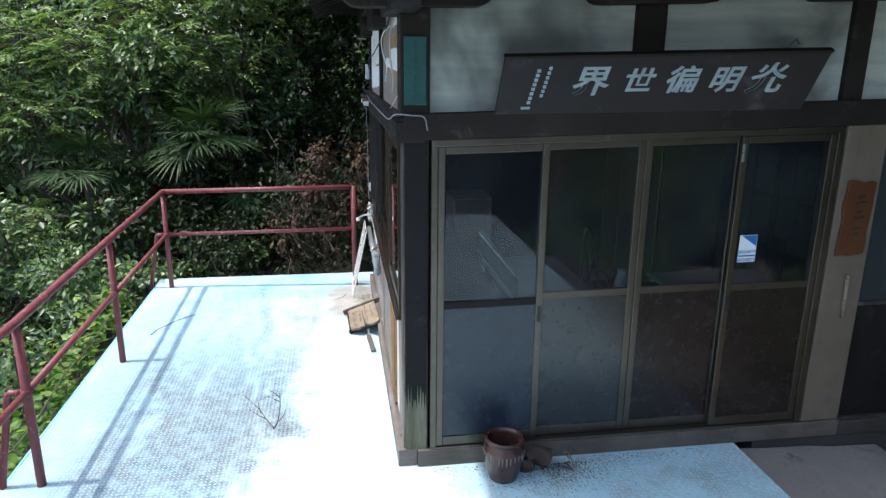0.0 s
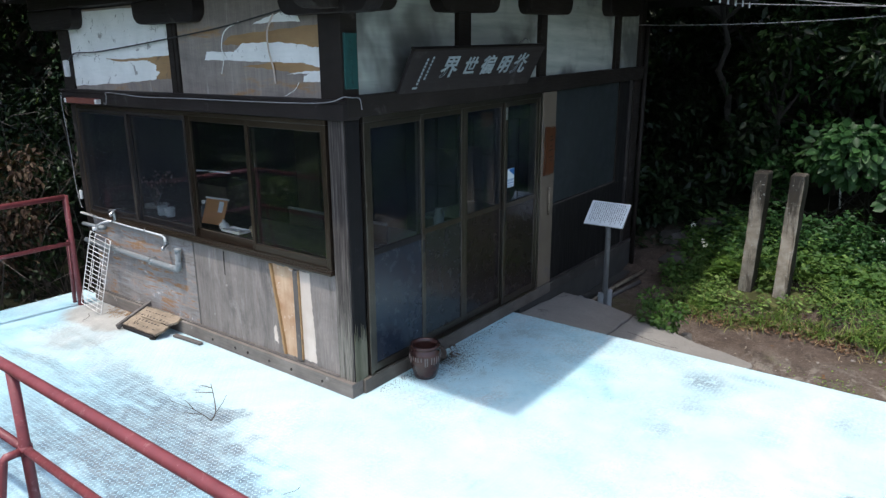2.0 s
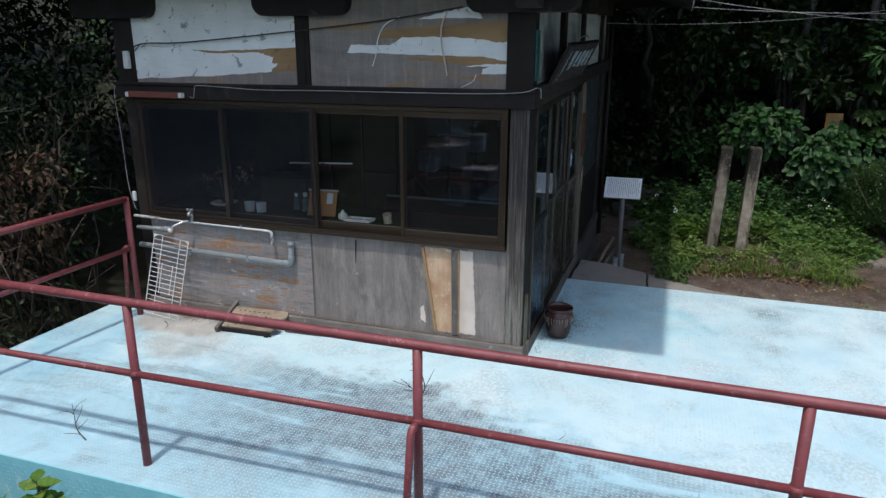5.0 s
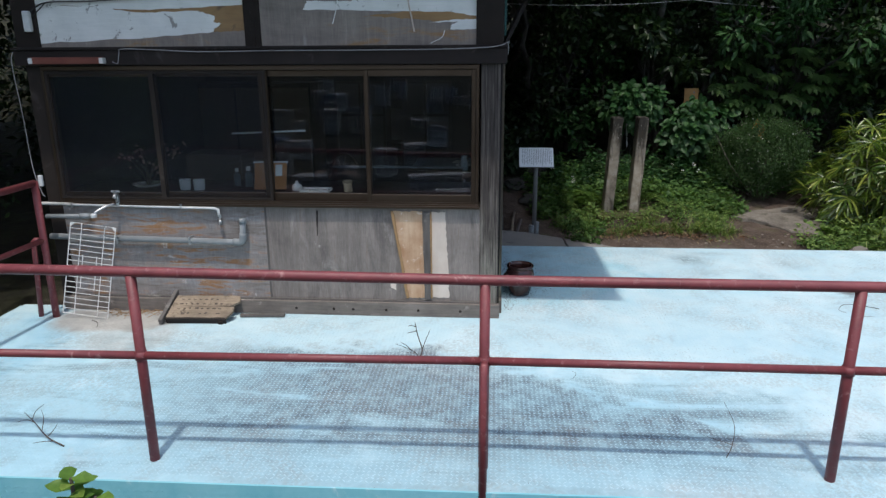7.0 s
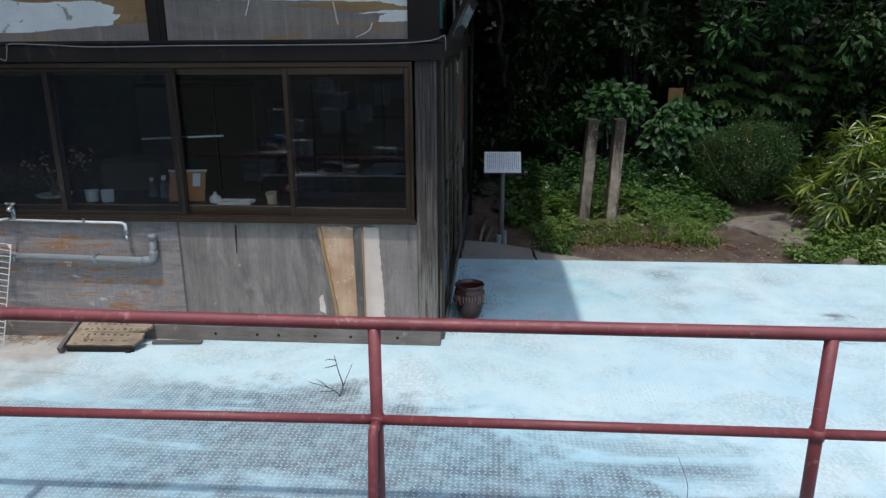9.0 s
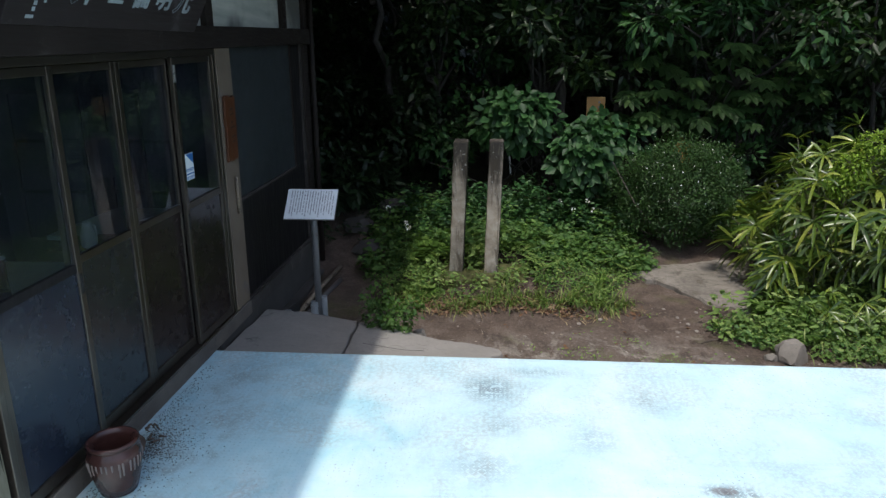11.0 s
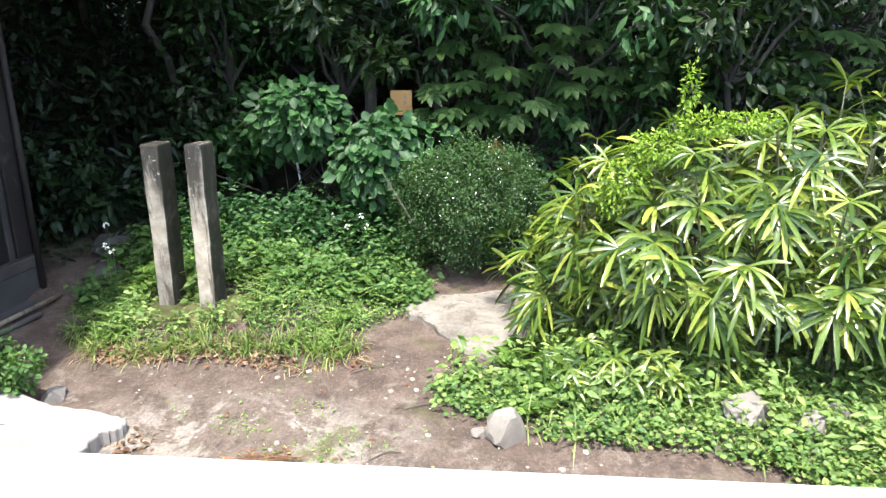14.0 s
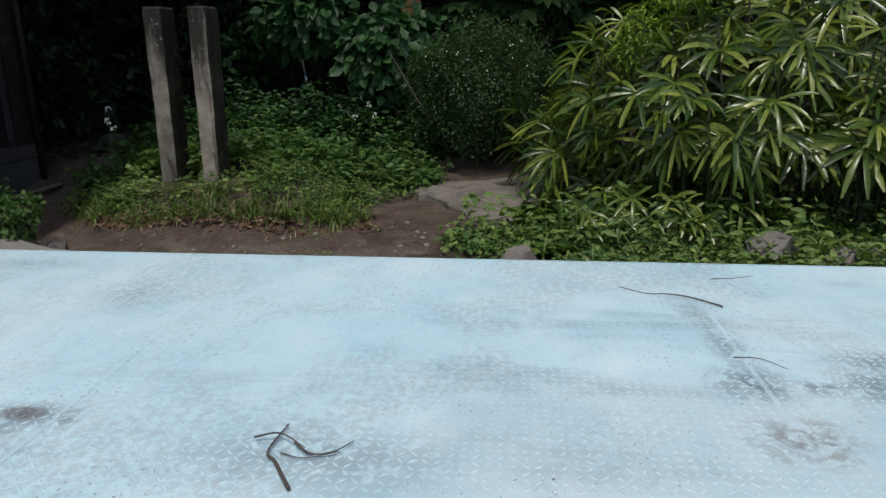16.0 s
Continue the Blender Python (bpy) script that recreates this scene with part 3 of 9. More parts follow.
def ground_material():
    """Damp brown earth with paler trodden patches near the deck, leaf mould further off."""
    m, t, p, _ = material("bare_earth")
    v = coords(t, world_place=True)
    broad, mid, fine = cloud(t, v, 0.8, 5, 0.6, 0.5), cloud(t, v, 4.0, 6, 0.65, 0.2), cloud(t, v, 40, 5, 0.7)
    col = ramp(t, calc(t, "ADD", calc(t, "MULTIPLY", mid, 0.6), calc(t, "MULTIPLY", fine, 0.4)), [(0.34, (0.038, 0.027, 0.021)), (0.50, (0.084, 0.062, 0.049)), (0.66, (0.150, 0.120, 0.098))])
    sep = t.nodes.new("ShaderNodeSeparateXYZ")
    t.links.new(v, sep.inputs[0])
    sep_x, sep_y = sep.outputs[0], sep.outputs[1]
    crust = cloud(t, v, 2.6, 7, 0.72, 0.25)
    pale = calc(t, "MULTIPLY", blob(t, v, (2.85, -2.75), (0.62, 1.25), crust, (1.3, 0.55)), span(t, crust, 0.47, 0.56, 0.12, 0.95))
    col = mix(t, pale, col, ramp(t, fine, [(0.3, (0.17, 0.150, 0.128)), (0.7, (0.29, 0.262, 0.228))]))
    pale = calc(t, "MULTIPLY", span(t, sep_x, 4.4, 3.2), span(t, cloud(t, v, 4.6, 7, 0.75, 0.3), 0.54, 0.63, 0.0, 0.7))
    col = mix(t, pale, col, (0.185, 0.160, 0.135))
    col = mix(t, span(t, cloud(t, v, 3.1, 6, 0.7, 0.3), 0.54, 0.68, 0.0, 0.7), col, (0.040, 0.028, 0.022))
    col = mix(t, span(t, cloud(t, v, 120, 4, 0.7), 0.55, 0.68, 0.0, 0.5), col, (0.055, 0.042, 0.034))
    col = mix(t, span(t, cloud(t, v, 75, 3, 0.6), 0.64, 0.70, 0.0, 0.5), col, (0.30, 0.265, 0.23))
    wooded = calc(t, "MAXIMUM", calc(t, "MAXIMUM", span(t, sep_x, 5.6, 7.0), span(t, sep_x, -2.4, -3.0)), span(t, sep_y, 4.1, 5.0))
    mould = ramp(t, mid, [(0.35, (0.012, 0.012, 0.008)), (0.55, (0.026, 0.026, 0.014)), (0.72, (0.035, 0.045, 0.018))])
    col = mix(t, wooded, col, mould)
    mossy = span(t, cloud(t, v, 1.7, 5, 0.6), 0.58, 0.72, 0.0, 0.5)
    col = mix(t, mossy, col, (0.085, 0.095, 0.030))
    t.links.new(col, p.inputs["Base Color"])
    p.inputs["Roughness"].default_value = 0.92
    p.inputs["Specular IOR Level"].default_value = 0.25
    bumped(t, p, calc(t, "ADD", fine, calc(t, "MULTIPLY", mid, 1.5)), 0.9, 0.020)
    return m


EARTH = ground_material()


def plywood_wall(name, cool):
    """Weathered plywood: grey, grained, scuffed pale and stained with rust and water."""
    m, t, p, _ = material(name)
    v = coords(t)
    down, along = cloud(t, coords(t, (14, 14, 0.9)), 1.0, 7, 0.68, 0.3), cloud(t, coords(t, (1, 1.6, 12)), 1.8, 7, 0.7, 0.5)
    broad, fine = cloud(t, v, 2.2, 6, 0.65, 0.4), cloud(t, coords(t, (150, 150, 14)), 1.0, 5, 0.7, 0.4)
    cross = cloud(t, coords(t, (10, 10, 160)), 1.0, 4, 0.65)
    tone = calc(t, "ADD", calc(t, "MULTIPLY", along if cool else down, 0.6), calc(t, "MULTIPLY", broad, 0.4))
    if cool:
        col = ramp(t, tone, [(0.30, (0.075, 0.063, 0.058)), (0.44, (0.205, 0.183, 0.170)), (0.56, (0.275, 0.280, 0.290)), (0.72, (0.46, 0.41, 0.37))])
        col = mix(t, calc(t, "MULTIPLY", span(t, along, 0.46, 0.60), span(t, broad, 0.40, 0.56, 0.0, 0.95)), col, (0.28, 0.145, 0.065))
        col = mix(t, span(t, calc(t, "ADD", calc(t, "MULTIPLY", cloud(t, v, 5, 6, 0.7, 0.5), 0.6), calc(t, "MULTIPLY", along, 0.4)), 0.57, 0.66, 0.0, 0.8), col, (0.600, 0.600, 0.600))
    else:
        col = ramp(t, tone, [(0.30, (0.115, 0.100, 0.092)), (0.50, (0.205, 0.180, 0.164)), (0.70, (0.310, 0.272, 0.245))])
        col = mix(t, span(t, cloud(t, coords(t, (2.4, 2.4, 1.0)), 1.3, 6, 0.7, 0.8), 0.50, 0.66, 0.0, 0.6), col, (0.105, 0.093, 0.088))
        col = mix(t, span(t, cloud(t, coords(t, (3.4, 3.4, 1.2)), 2.0, 6, 0.7, 0.6), 0.56, 0.70, 0.0, 0.5), col, (0.34, 0.315, 0.29))
        col = mix(t, span(t, down, 0.60, 0.70, 0.0, 0.6), col, (0.169, 0.126, 0.096))
        col = mix(t, span(t, cloud(t, v, 7, 6, 0.72, 0.4), 0.64, 0.72, 0.0, 0.45), col, (0.600, 0.568, 0.498))
    worn = calc(t, "MULTIPLY", span(t, fine, 0.32, 0.66, 0.84, 1.08), span(t, cross, 0.30, 0.62, 0.95, 1.02))
    shade = t.nodes.new("ShaderNodeCombineColor")
    for k in range(3):
        t.links.new(worn, shade.inputs[k])
    col = mix(t, 1.0, col, shade.outputs[0], "MULTIPLY")
    t.links.new(col, p.inputs["Base Color"])
    p.inputs["Roughness"].default_value = 0.82
    p.inputs["Specular IOR Level"].default_value = 0.3
    bumped(t, p, calc(t, "ADD", fine, calc(t, "MULTIPLY", along, 1.0 if cool else 0.2)), 0.45, 0.003)
    return m


PLY_GREY = plywood_wall("weathered_grey_plywood", False)
PLY_STAINED = plywood_wall("stained_blue_grey_plywood", True)


def upper_ply():
    """Brown-grey plywood with pale runs and dark grain, for the upper wall."""
    m, t, p, _ = material("bare_brown_plywood")
    down, broad = cloud(t, coords(t, (16, 16, 0.8)), 1.0, 7, 0.68, 0.4), cloud(t, coords(t, (1, 0.8, 3.0)), 1.6, 6, 0.65, 0.6)
    grain, cross = cloud(t, coords(t, (10, 10, 150)), 1.0, 5, 0.7), cloud(t, coords(t, (120, 120, 9)), 1.0, 5, 0.7)
    col = ramp(t, calc(t, "ADD", calc(t, "MULTIPLY", down, 0.4), calc(t, "MULTIPLY", broad, 0.6)), [(0.32, (0.165, 0.140, 0.125)), (0.52, (0.265, 0.228, 0.200)), (0.72, (0.40, 0.325, 0.245))])
    col = mix(t, span(t, broad, 0.52, 0.64, 0.0, 0.85), col, (0.33, 0.185, 0.075))
    col = mix(t, span(t, down, 0.60, 0.70, 0.0, 0.6), col, (0.45, 0.43, 0.41))
    worn = calc(t, "MULTIPLY", span(t, grain, 0.32, 0.62, 0.93, 1.04), span(t, cross, 0.32, 0.62, 0.90, 1.06))
    shade = t.nodes.new("ShaderNodeCombineColor")
    for k in range(3):
        t.links.new(worn, shade.inputs[k])
    t.links.new(mix(t, 1.0, col, shade.outputs[0], "MULTIPLY"), p.inputs["Base Color"])
    p.inputs["Roughness"].default_value = 0.8
    bumped(t, p, cross, 0.35, 0.003)
    return m


PLY_BROWN = upper_ply()


def plaster_wall():
    """Greenish-white plaster gone sooty in broad patches and along the foot."""
    m, t, p, _ = material("sooty_plaster")
    v = coords(t)
    soot, streak, fine = cloud(t, v, 1.1, 4, 0.55, 0.4), cloud(t, coords(t, (1.2, 1.2, 12)), 1.0, 5, 0.6, 0.3), cloud(t, v, 35, 4)
    col = ramp(t, streak, [(0.3, (0.32, 0.345, 0.315)), (0.7, (0.51, 0.525, 0.475))])
    col = mix(t, span(t, soot, 0.46, 0.66, 0.0, 0.9), col, (0.085, 0.085, 0.078))
    col = mix(t, span(t, cloud(t, coords(t, (1, 1, 3)), 3.0, 5, 0.6), 0.58, 0.72, 0.0, 0.45), col, (0.25, 0.235, 0.18))
    t.links.new(col, p.inputs["Base Color"])
    p.inputs["Roughness"].default_value = 0.8
    bumped(t, p, fine, 0.15, 0.002)
    return m


PLASTER = plaster_wall()

# ---- the hut: walls, windows, doors, roof ----
HUT_X, HUT_Y = 5.15, 3.60


def settle(bm):
    """The old front has racked a little: its heights grow along x."""
    for v in bm.verts:
        v.co.z += 0.014 * max(v.co.x, 0) * max(v.co.z, 0)
    return bm


# west side, x = 0: windows over a plywood apron, painted boards above
BASE_WOOD = surface("worn_base_board", (0.072, 0.060, 0.052), (0.235, 0.205, 0.182), (0.32, 0.285, 0.255), 3.0, (60, 5, 60), (0.75, 0.95), bump=0.5, depth=0.004)
west = thing("wall_west", (0, 1.8, 0), "weathered plywood hut wall below and above a row of windows", "wall", kind="structure")
part("base_board", box(-0.055, 0.06, -0.03, HUT_Y, 0.0, 0.115, 0.006), BASE_WOOD, west, "grey-brown base board with nail heads")
part("apron_sheet", box(-0.012, 0.05, 0.13, 1.83, 0.117, 0.890, 0.003), PLY_GREY, west, "grey weathered plywood sheet")
part("apron_sheet", box(-0.010, 0.05, 1.836, HUT_Y - 0.06, 0.117, 0.890, 0.003), PLY_STAINED, west, "blue-grey plywood sheet stained brown")
part("apron_trim", box(-0.03, 0.05, 0.13, HUT_Y - 0.06, 0.10, 0.128, 0.003), GREY_WOOD, west)
for y in (0.28, 0.62, 1.15, 1.31, 1.62, 0.88):
    part("nail_head", tube([(-0.054, y, 0.055), (-0.059, y, 0.055)], 0.011, sides=10), DARK_WOOD, west)
# the plywood has split off in two strips and shows fresh veneer
part("torn_strip", prism(ragged([(0.572, 0.150), (0.700, 0.150), (0.735, 0.40), (0.812, 0.864), (0.580, 0.864)], 0.005, 9, 3), "x", -0.0145, 0.02), TAN_VENEER, west, "strip of torn tan veneer")
part("torn_strip", prism(ragged([(0.372, 0.155), (0.508, 0.155), (0.515, 0.860), (0.402, 0.860), (0.392, 0.62), (0.378, 0.40)], 0.005, 9, 4), "x", -0.0145, 0.02), PALE_VENEER, west, "strip of torn pale veneer")
part("loose_batten", box(-0.032, -0.013, 0.520, 0.568, 0.14, 0.862, 0.003), GREY_WOOD, west, "grey batten between the torn strips")
part("curled_edge", prism(ragged([(0.698, 0.152), (0.716, 0.152), (0.752, 0.40), (0.828, 0.866), (0.808, 0.866), (0.733, 0.40)], 0.003, 6, 11), "x", -0.036, -0.012), BROWN_VENEER, west, "curled brown edge of the sheet")
part("curled_edge", prism(ragged([(0.506, 0.152), (0.519, 0.152), (0.521, 0.862), (0.508, 0.862)], 0.002, 6, 12), "x", -0.028, -0.012), BROWN_VENEER, west)
part("chip", prism(ragged([(0.80, 0.21), (0.84, 0.23), (0.845, 0.33), (0.825, 0.36), (0.805, 0.30)], 0.006, 4, 5), "x", -0.0155, 0.01), PALE_VENEER, west, "small torn chip")
part("sheet_joint", box(-0.016, 0.0, 1.826, 1.842, 0.13, 0.888, 0.002), GREY_WOOD, west)
part("crack", prism(ragged([(1.42, 0.66), (1.427, 0.66), (1.423, 0.862), (1.408, 0.862)], 0.002, 5, 2), "x", -0.0135, 0.0), DARK_WOOD, west)

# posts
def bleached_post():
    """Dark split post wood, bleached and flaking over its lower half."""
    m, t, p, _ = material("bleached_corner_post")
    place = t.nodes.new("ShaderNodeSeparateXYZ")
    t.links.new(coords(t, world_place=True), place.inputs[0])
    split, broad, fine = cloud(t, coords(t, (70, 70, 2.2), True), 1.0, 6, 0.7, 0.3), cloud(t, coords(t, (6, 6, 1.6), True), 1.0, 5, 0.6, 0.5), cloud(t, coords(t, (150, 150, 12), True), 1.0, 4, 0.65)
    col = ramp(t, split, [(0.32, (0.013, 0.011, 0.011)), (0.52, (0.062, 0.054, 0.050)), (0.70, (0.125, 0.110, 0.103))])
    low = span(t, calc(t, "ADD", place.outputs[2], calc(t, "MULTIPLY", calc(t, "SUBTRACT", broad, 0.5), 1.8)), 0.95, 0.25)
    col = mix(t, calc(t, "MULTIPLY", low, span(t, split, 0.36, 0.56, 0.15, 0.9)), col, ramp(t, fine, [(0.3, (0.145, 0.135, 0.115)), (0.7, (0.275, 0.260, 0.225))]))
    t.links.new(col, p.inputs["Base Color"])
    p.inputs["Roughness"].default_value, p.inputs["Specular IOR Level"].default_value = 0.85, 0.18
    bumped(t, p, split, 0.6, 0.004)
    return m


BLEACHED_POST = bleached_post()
corner = thing("corner_post", (0.05, 0.05, 0), "grey split wooden corner post gone green at its foot", "post", kind="structure")
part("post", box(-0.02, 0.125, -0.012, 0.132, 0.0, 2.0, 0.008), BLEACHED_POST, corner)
part("facing", box(-0.012, 0.117, -0.026, -0.013, 0.10, 2.0, 0.004), surface("dark_post_face", (0.005, 0.0045, 0.005), (0.017, 0.015, 0.016), (0.034, 0.030, 0.030), 2.5, (60, 60, 2), (0.45, 0.7), bump=0.5, depth=0.003, spec=0.18), corner, "dark front face")
m_alga, t_alga, p_alga, _ = material("green_stained_foot")
v_alga = coords(t_alga, (9, 9, 1.5))
t_alga.links.new(ramp(t_alga, cloud(t_alga, v_alga, 1.6, 5), [(0.32, (0.055, 0.056, 0.034)), (0.5, (0.12, 0.115, 0.075)), (0.7, (0.19, 0.175, 0.13))]), p_alga.inputs["Base Color"])
p_alga.inputs["Roughness"].default_value = 0.9
part("stained_foot", prism([(-0.010, 0.10), (0.115, 0.10)] + [(0.115 - 0.125 * k / 26, 0.36 + 0.16 * abs(math.sin(k * 2.1)) * abs(math.cos(k * 0.83)) + (0.05 if k % 2 else 0.0)) for k in range(27)], "y", -0.0285, -0.02), m_alga, corner, "greenish weathered foot")
part("post", box(-0.015, 0.12, HUT_Y - 0.095, HUT_Y + 0.025, 0.0, 2.0, 0.006), DARK_WOOD, corner)
part("upper_post", box(-0.03, 0.125, -0.03, 0.170, 2.10, 2.80, 0.006), DARK_WOOD, corner)
part("upper_post", box(-0.02, 0.10, 1.765, 1.885, 2.10, 2.75, 0.006), DARK_WOOD, corner)
part("upper_post", box(-0.02, 0.10, HUT_Y - 0.12, HUT_Y + 0.07, 2.10, 2.75, 0.006), DARK_WOOD, corner)
part("post_batten", box(-0.028, -0.018, 1.80, 1.83, 2.11, 2.66, 0.002), DARK_WOOD, corner)

# beams
beam = thing("wall_beam", (0, 0, 1.93), "dark stained beam round the hut above windows and doors", "beam", kind="structure")
part("west_beam", box(-0.06, 0.10, -0.055, HUT_Y + 0.08, 1.974, 2.085, 0.006), DARK_WOOD_Y, beam)
part("west_ledge", box(-0.075, 0.08, -0.05, HUT_Y + 0.09, 2.087, 2.108, 0.004), DARK_WOOD_Y, beam)
part("south_beam", settle(box(-0.015, HUT_X, -0.058, 0.08, 1.985, 2.125, 0.006)), DARK_WOOD_X, beam)

# boards above the windows
upper = thing("wall_upper_west", (0.03, 1.8, 2.1), "peeling white-painted plywood boards under the eaves", "wall", kind="structure")
part("board", box(0.0, 0.03, 0.13, 1.766, 2.108, 2.80, 0.002), PLY_BROWN, upper, "brown plywood with remains of white paint")
part("board", box(0.0, 0.03, 1.884, HUT_Y - 0.12, 2.108, 2.80, 0.002), PLY_BROWN, upper, "plywood still mostly white")
skin = lambda pts, j, s, d=-0.0022: prism(ragged(pts, j, 9, s), "x", d, 0.001)
part("white_paint", skin([(1.886, 2.40), (2.60, 2.37), (2.95, 2.385), (3.05, 2.40), (3.540, 2.42), (3.540, 2.78), (1.886, 2.78)], 0.004, 1), WHITE_PAINT, upper, "remaining sheet of white paint")
part("white_paint", skin([(2.13, 2.21), (2.60, 2.175), (3.540, 2.135), (3.540, 2.425), (3.02, 2.395), (2.65, 2.352), (2.22, 2.36), (2.10, 2.32), (2.12, 2.28), (2.06, 2.27), (2.11, 2.24)], 0.005, 2), WHITE_PAINT, upper, "remaining sheet of white paint")
part("bare_veneer", skin([(1.886, 2.22), (2.12, 2.21), (2.60, 2.345), (3.02, 2.39), (2.95, 2.395), (2.60, 2.375), (1.886, 2.41)], 0.004, 3, -0.0012), BROWN_VENEER, upper, "bare brown veneer between the paint")
part("white_paint", skin([(0.134, 2.30), (0.30, 2.325), (0.34, 2.335), (0.70, 2.345), (1.05, 2.352), (1.44, 2.36), (1.41, 2.42), (1.09, 2.415), (1.03, 2.44), (0.98, 2.475), (0.60, 2.475), (0.34, 2.455), (0.25, 2.435), (0.134, 2.44)], 0.004, 4), WHITE_PAINT, upper, "torn white paint, fish-shaped")
part("white_paint", skin([(0.134, 2.215), (0.36, 2.215), (0.35, 2.25), (0.30, 2.27), (0.52, 2.262), (0.30, 2.285), (0.134, 2.285)], 0.003, 5), WHITE_PAINT, upper, "small torn remnant of white paint")
part("white_paint", skin([(0.36, 2.60), (0.60, 2.605), (0.85, 2.60), (0.70, 2.64), (0.46, 2.68), (0.40, 2.66)], 0.004, 6), WHITE_PAINT, upper, "small torn remnant of white paint")
part("bare_veneer", skin([(0.134, 2.41), (0.30, 2.42), (0.98, 2.46), (1.22, 2.47), (1.10, 2.53), (0.134, 2.58)], 0.006, 7, -0.0012), BROWN_VENEER, upper, "bare brown veneer")
part("bare_veneer", skin([(0.134, 2.28), (0.45, 2.27), (0.75, 2.30), (1.00, 2.31), (0.6, 2.35), (0.134, 2.33)], 0.006, 8, -0.0012), BROWN_VENEER, upper, "bare brown veneer")
part("hanging_shred", tube(bend([(-0.004, 1.00, 2.62), (-0.05, 1.10, 2.56), (-0.045, 1.16, 2.46), (-0.015, 1.19, 2.36), (-0.02, 1.22, 2.26)]), 0.0035, sides=5), WHITE_PAINT, upper, "hanging shred of pale paint")
part("hanging_shred", tube(bend([(-0.004, 0.62, 2.66), (-0.03, 0.66, 2.55), (-0.03, 0.66, 2.42), (-0.015, 0.64, 2.30), (-0.02, 0.62, 2.20)]), 0.006, sides=5), PALE_VENEER, upper, "hanging shred of veneer")
part("hanging_shred", tube(bend([(-0.004, 0.40, 2.21), (-0.03, 0.42, 2.16), (-0.045, 0.50, 2.12)]), 0.0025, sides=5), WHITE_PAINT, upper)

# south side, y = 0
south = thing("wall_south", (3.8, 0, 0), "dark hut front with sooty plaster above a beam", "wall", kind="structure")
for a, b in ((0.132, 1.255), (1.425, 2.555), (2.68, 4.30), (4.42, 5.02)):
    part("plaster_panel", settle(box(a, b, 0.012, 0.05, 2.12, 2.86, 0.0)), PLASTER, south, "sooty greenish-white plaster")
for a, b in ((1.255, 1.425), (2.555, 2.68), (4.30, 4.42), (5.02, HUT_X)):
    part("upper_post", settle(box(a, b, -0.03, 0.08, 2.12, 2.86, 0.006)), DARK_WOOD, south)
part("board_panel", settle(box(2.90, 4.50, 0.0, 0.04, 0.895, 1.985, 0.004)), BLUE_BOARD, south, "blue-grey painted board")
part("board_rim", settle(box(2.90, 4.50, -0.016, 0.03, 0.872, 0.897, 0.003)), POST_WOOD, south, "thin worn lower rim")
part("board_rim", settle(box(4.50, 4.53, -0.014, 0.03, 0.872, 1.985, 0.003)), DARK_WOOD, south)
part("lower_boards", settle(box(2.90, 4.94, 0.004, 0.045, -0.05, 0.872, 0.003)), BLACK_BOARD, south, "blackened lower boards")
part("end_boards", settle(box(4.53, 4.94, 0.006, 0.045, 0.872, 1.985, 0.003)), BLACK_BOARD, south)
part("end_post", settle(box(4.94, HUT_X, -0.02, 0.09, -0.30, 1.985, 0.006)), DARK_WOOD, south)
part("stile", settle(box(4.84, 4.90, -0.012, 0.006, 0.1, 1.985, 0.003)), POST_WOOD, south)
part("door_board", settle(box(2.615, 2.885, -0.045, 0.03, 0.115, 1.985, 0.005)), PALE_BOARD, south, "faded tan board beside the doors")
part("foot_beam", box(0.062, 2.895, -0.05, 0.07, 0.0, 0.112, 0.006), SILL_WOOD, south, "weathered foot beam")
# the beam's far run, in a darker colour than the near one
part("foot_beam", box(2.897, HUT_X, -0.045, 0.07, -0.01, 0.098, 0.010), DARK_BEAM, south, "dark foot beam")
part("foot_lath", box(2.90, HUT_X, -0.030, 0.0, 0.099, 0.116, 0.003), POST_WOOD, south, "thin worn lath above the foot beam")
part("foundation", box(2.3, HUT_X, -0.03, 0.10, -0.42, -0.002, 0.01), DARK_STONE, south, "rough concrete footing")
part("foundation_step", box(3.2, HUT_X, -0.13, -0.032, -0.50, -0.27, 0.012), DARK_STONE, south)

# blind sides close the hut
east = thing("wall_east", (HUT_X, 1.8, 0), "dark board wall on the far side", "wall", kind="structure")
part("boards", box(HUT_X - 0.06, HUT_X, 0.09, HUT_Y, -0.4, 3.0), BLACK_BOARD, east)
north = thing("wall_north", (2.6, HUT_Y, 0), "dark board wall at the back", "wall", kind="structure")
part("boards", box(0.12, HUT_X - 0.06, HUT_Y - 0.01, HUT_Y + 0.05, -0.4, 3.0), BLACK_BOARD, north)
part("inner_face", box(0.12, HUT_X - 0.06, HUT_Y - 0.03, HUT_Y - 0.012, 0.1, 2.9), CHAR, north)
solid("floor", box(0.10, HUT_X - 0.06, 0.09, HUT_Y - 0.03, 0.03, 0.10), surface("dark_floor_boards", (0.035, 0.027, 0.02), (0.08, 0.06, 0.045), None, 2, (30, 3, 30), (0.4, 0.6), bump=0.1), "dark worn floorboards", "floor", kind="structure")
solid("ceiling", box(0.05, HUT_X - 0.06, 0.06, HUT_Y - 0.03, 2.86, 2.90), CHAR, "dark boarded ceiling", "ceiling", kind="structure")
inner = thing("partition_wall", (3.2, 1.8, 0.1), "dim inner wall with sliding screens darkened in colour", "wall", kind="structure")
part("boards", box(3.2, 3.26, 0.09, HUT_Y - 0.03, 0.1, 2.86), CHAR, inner)
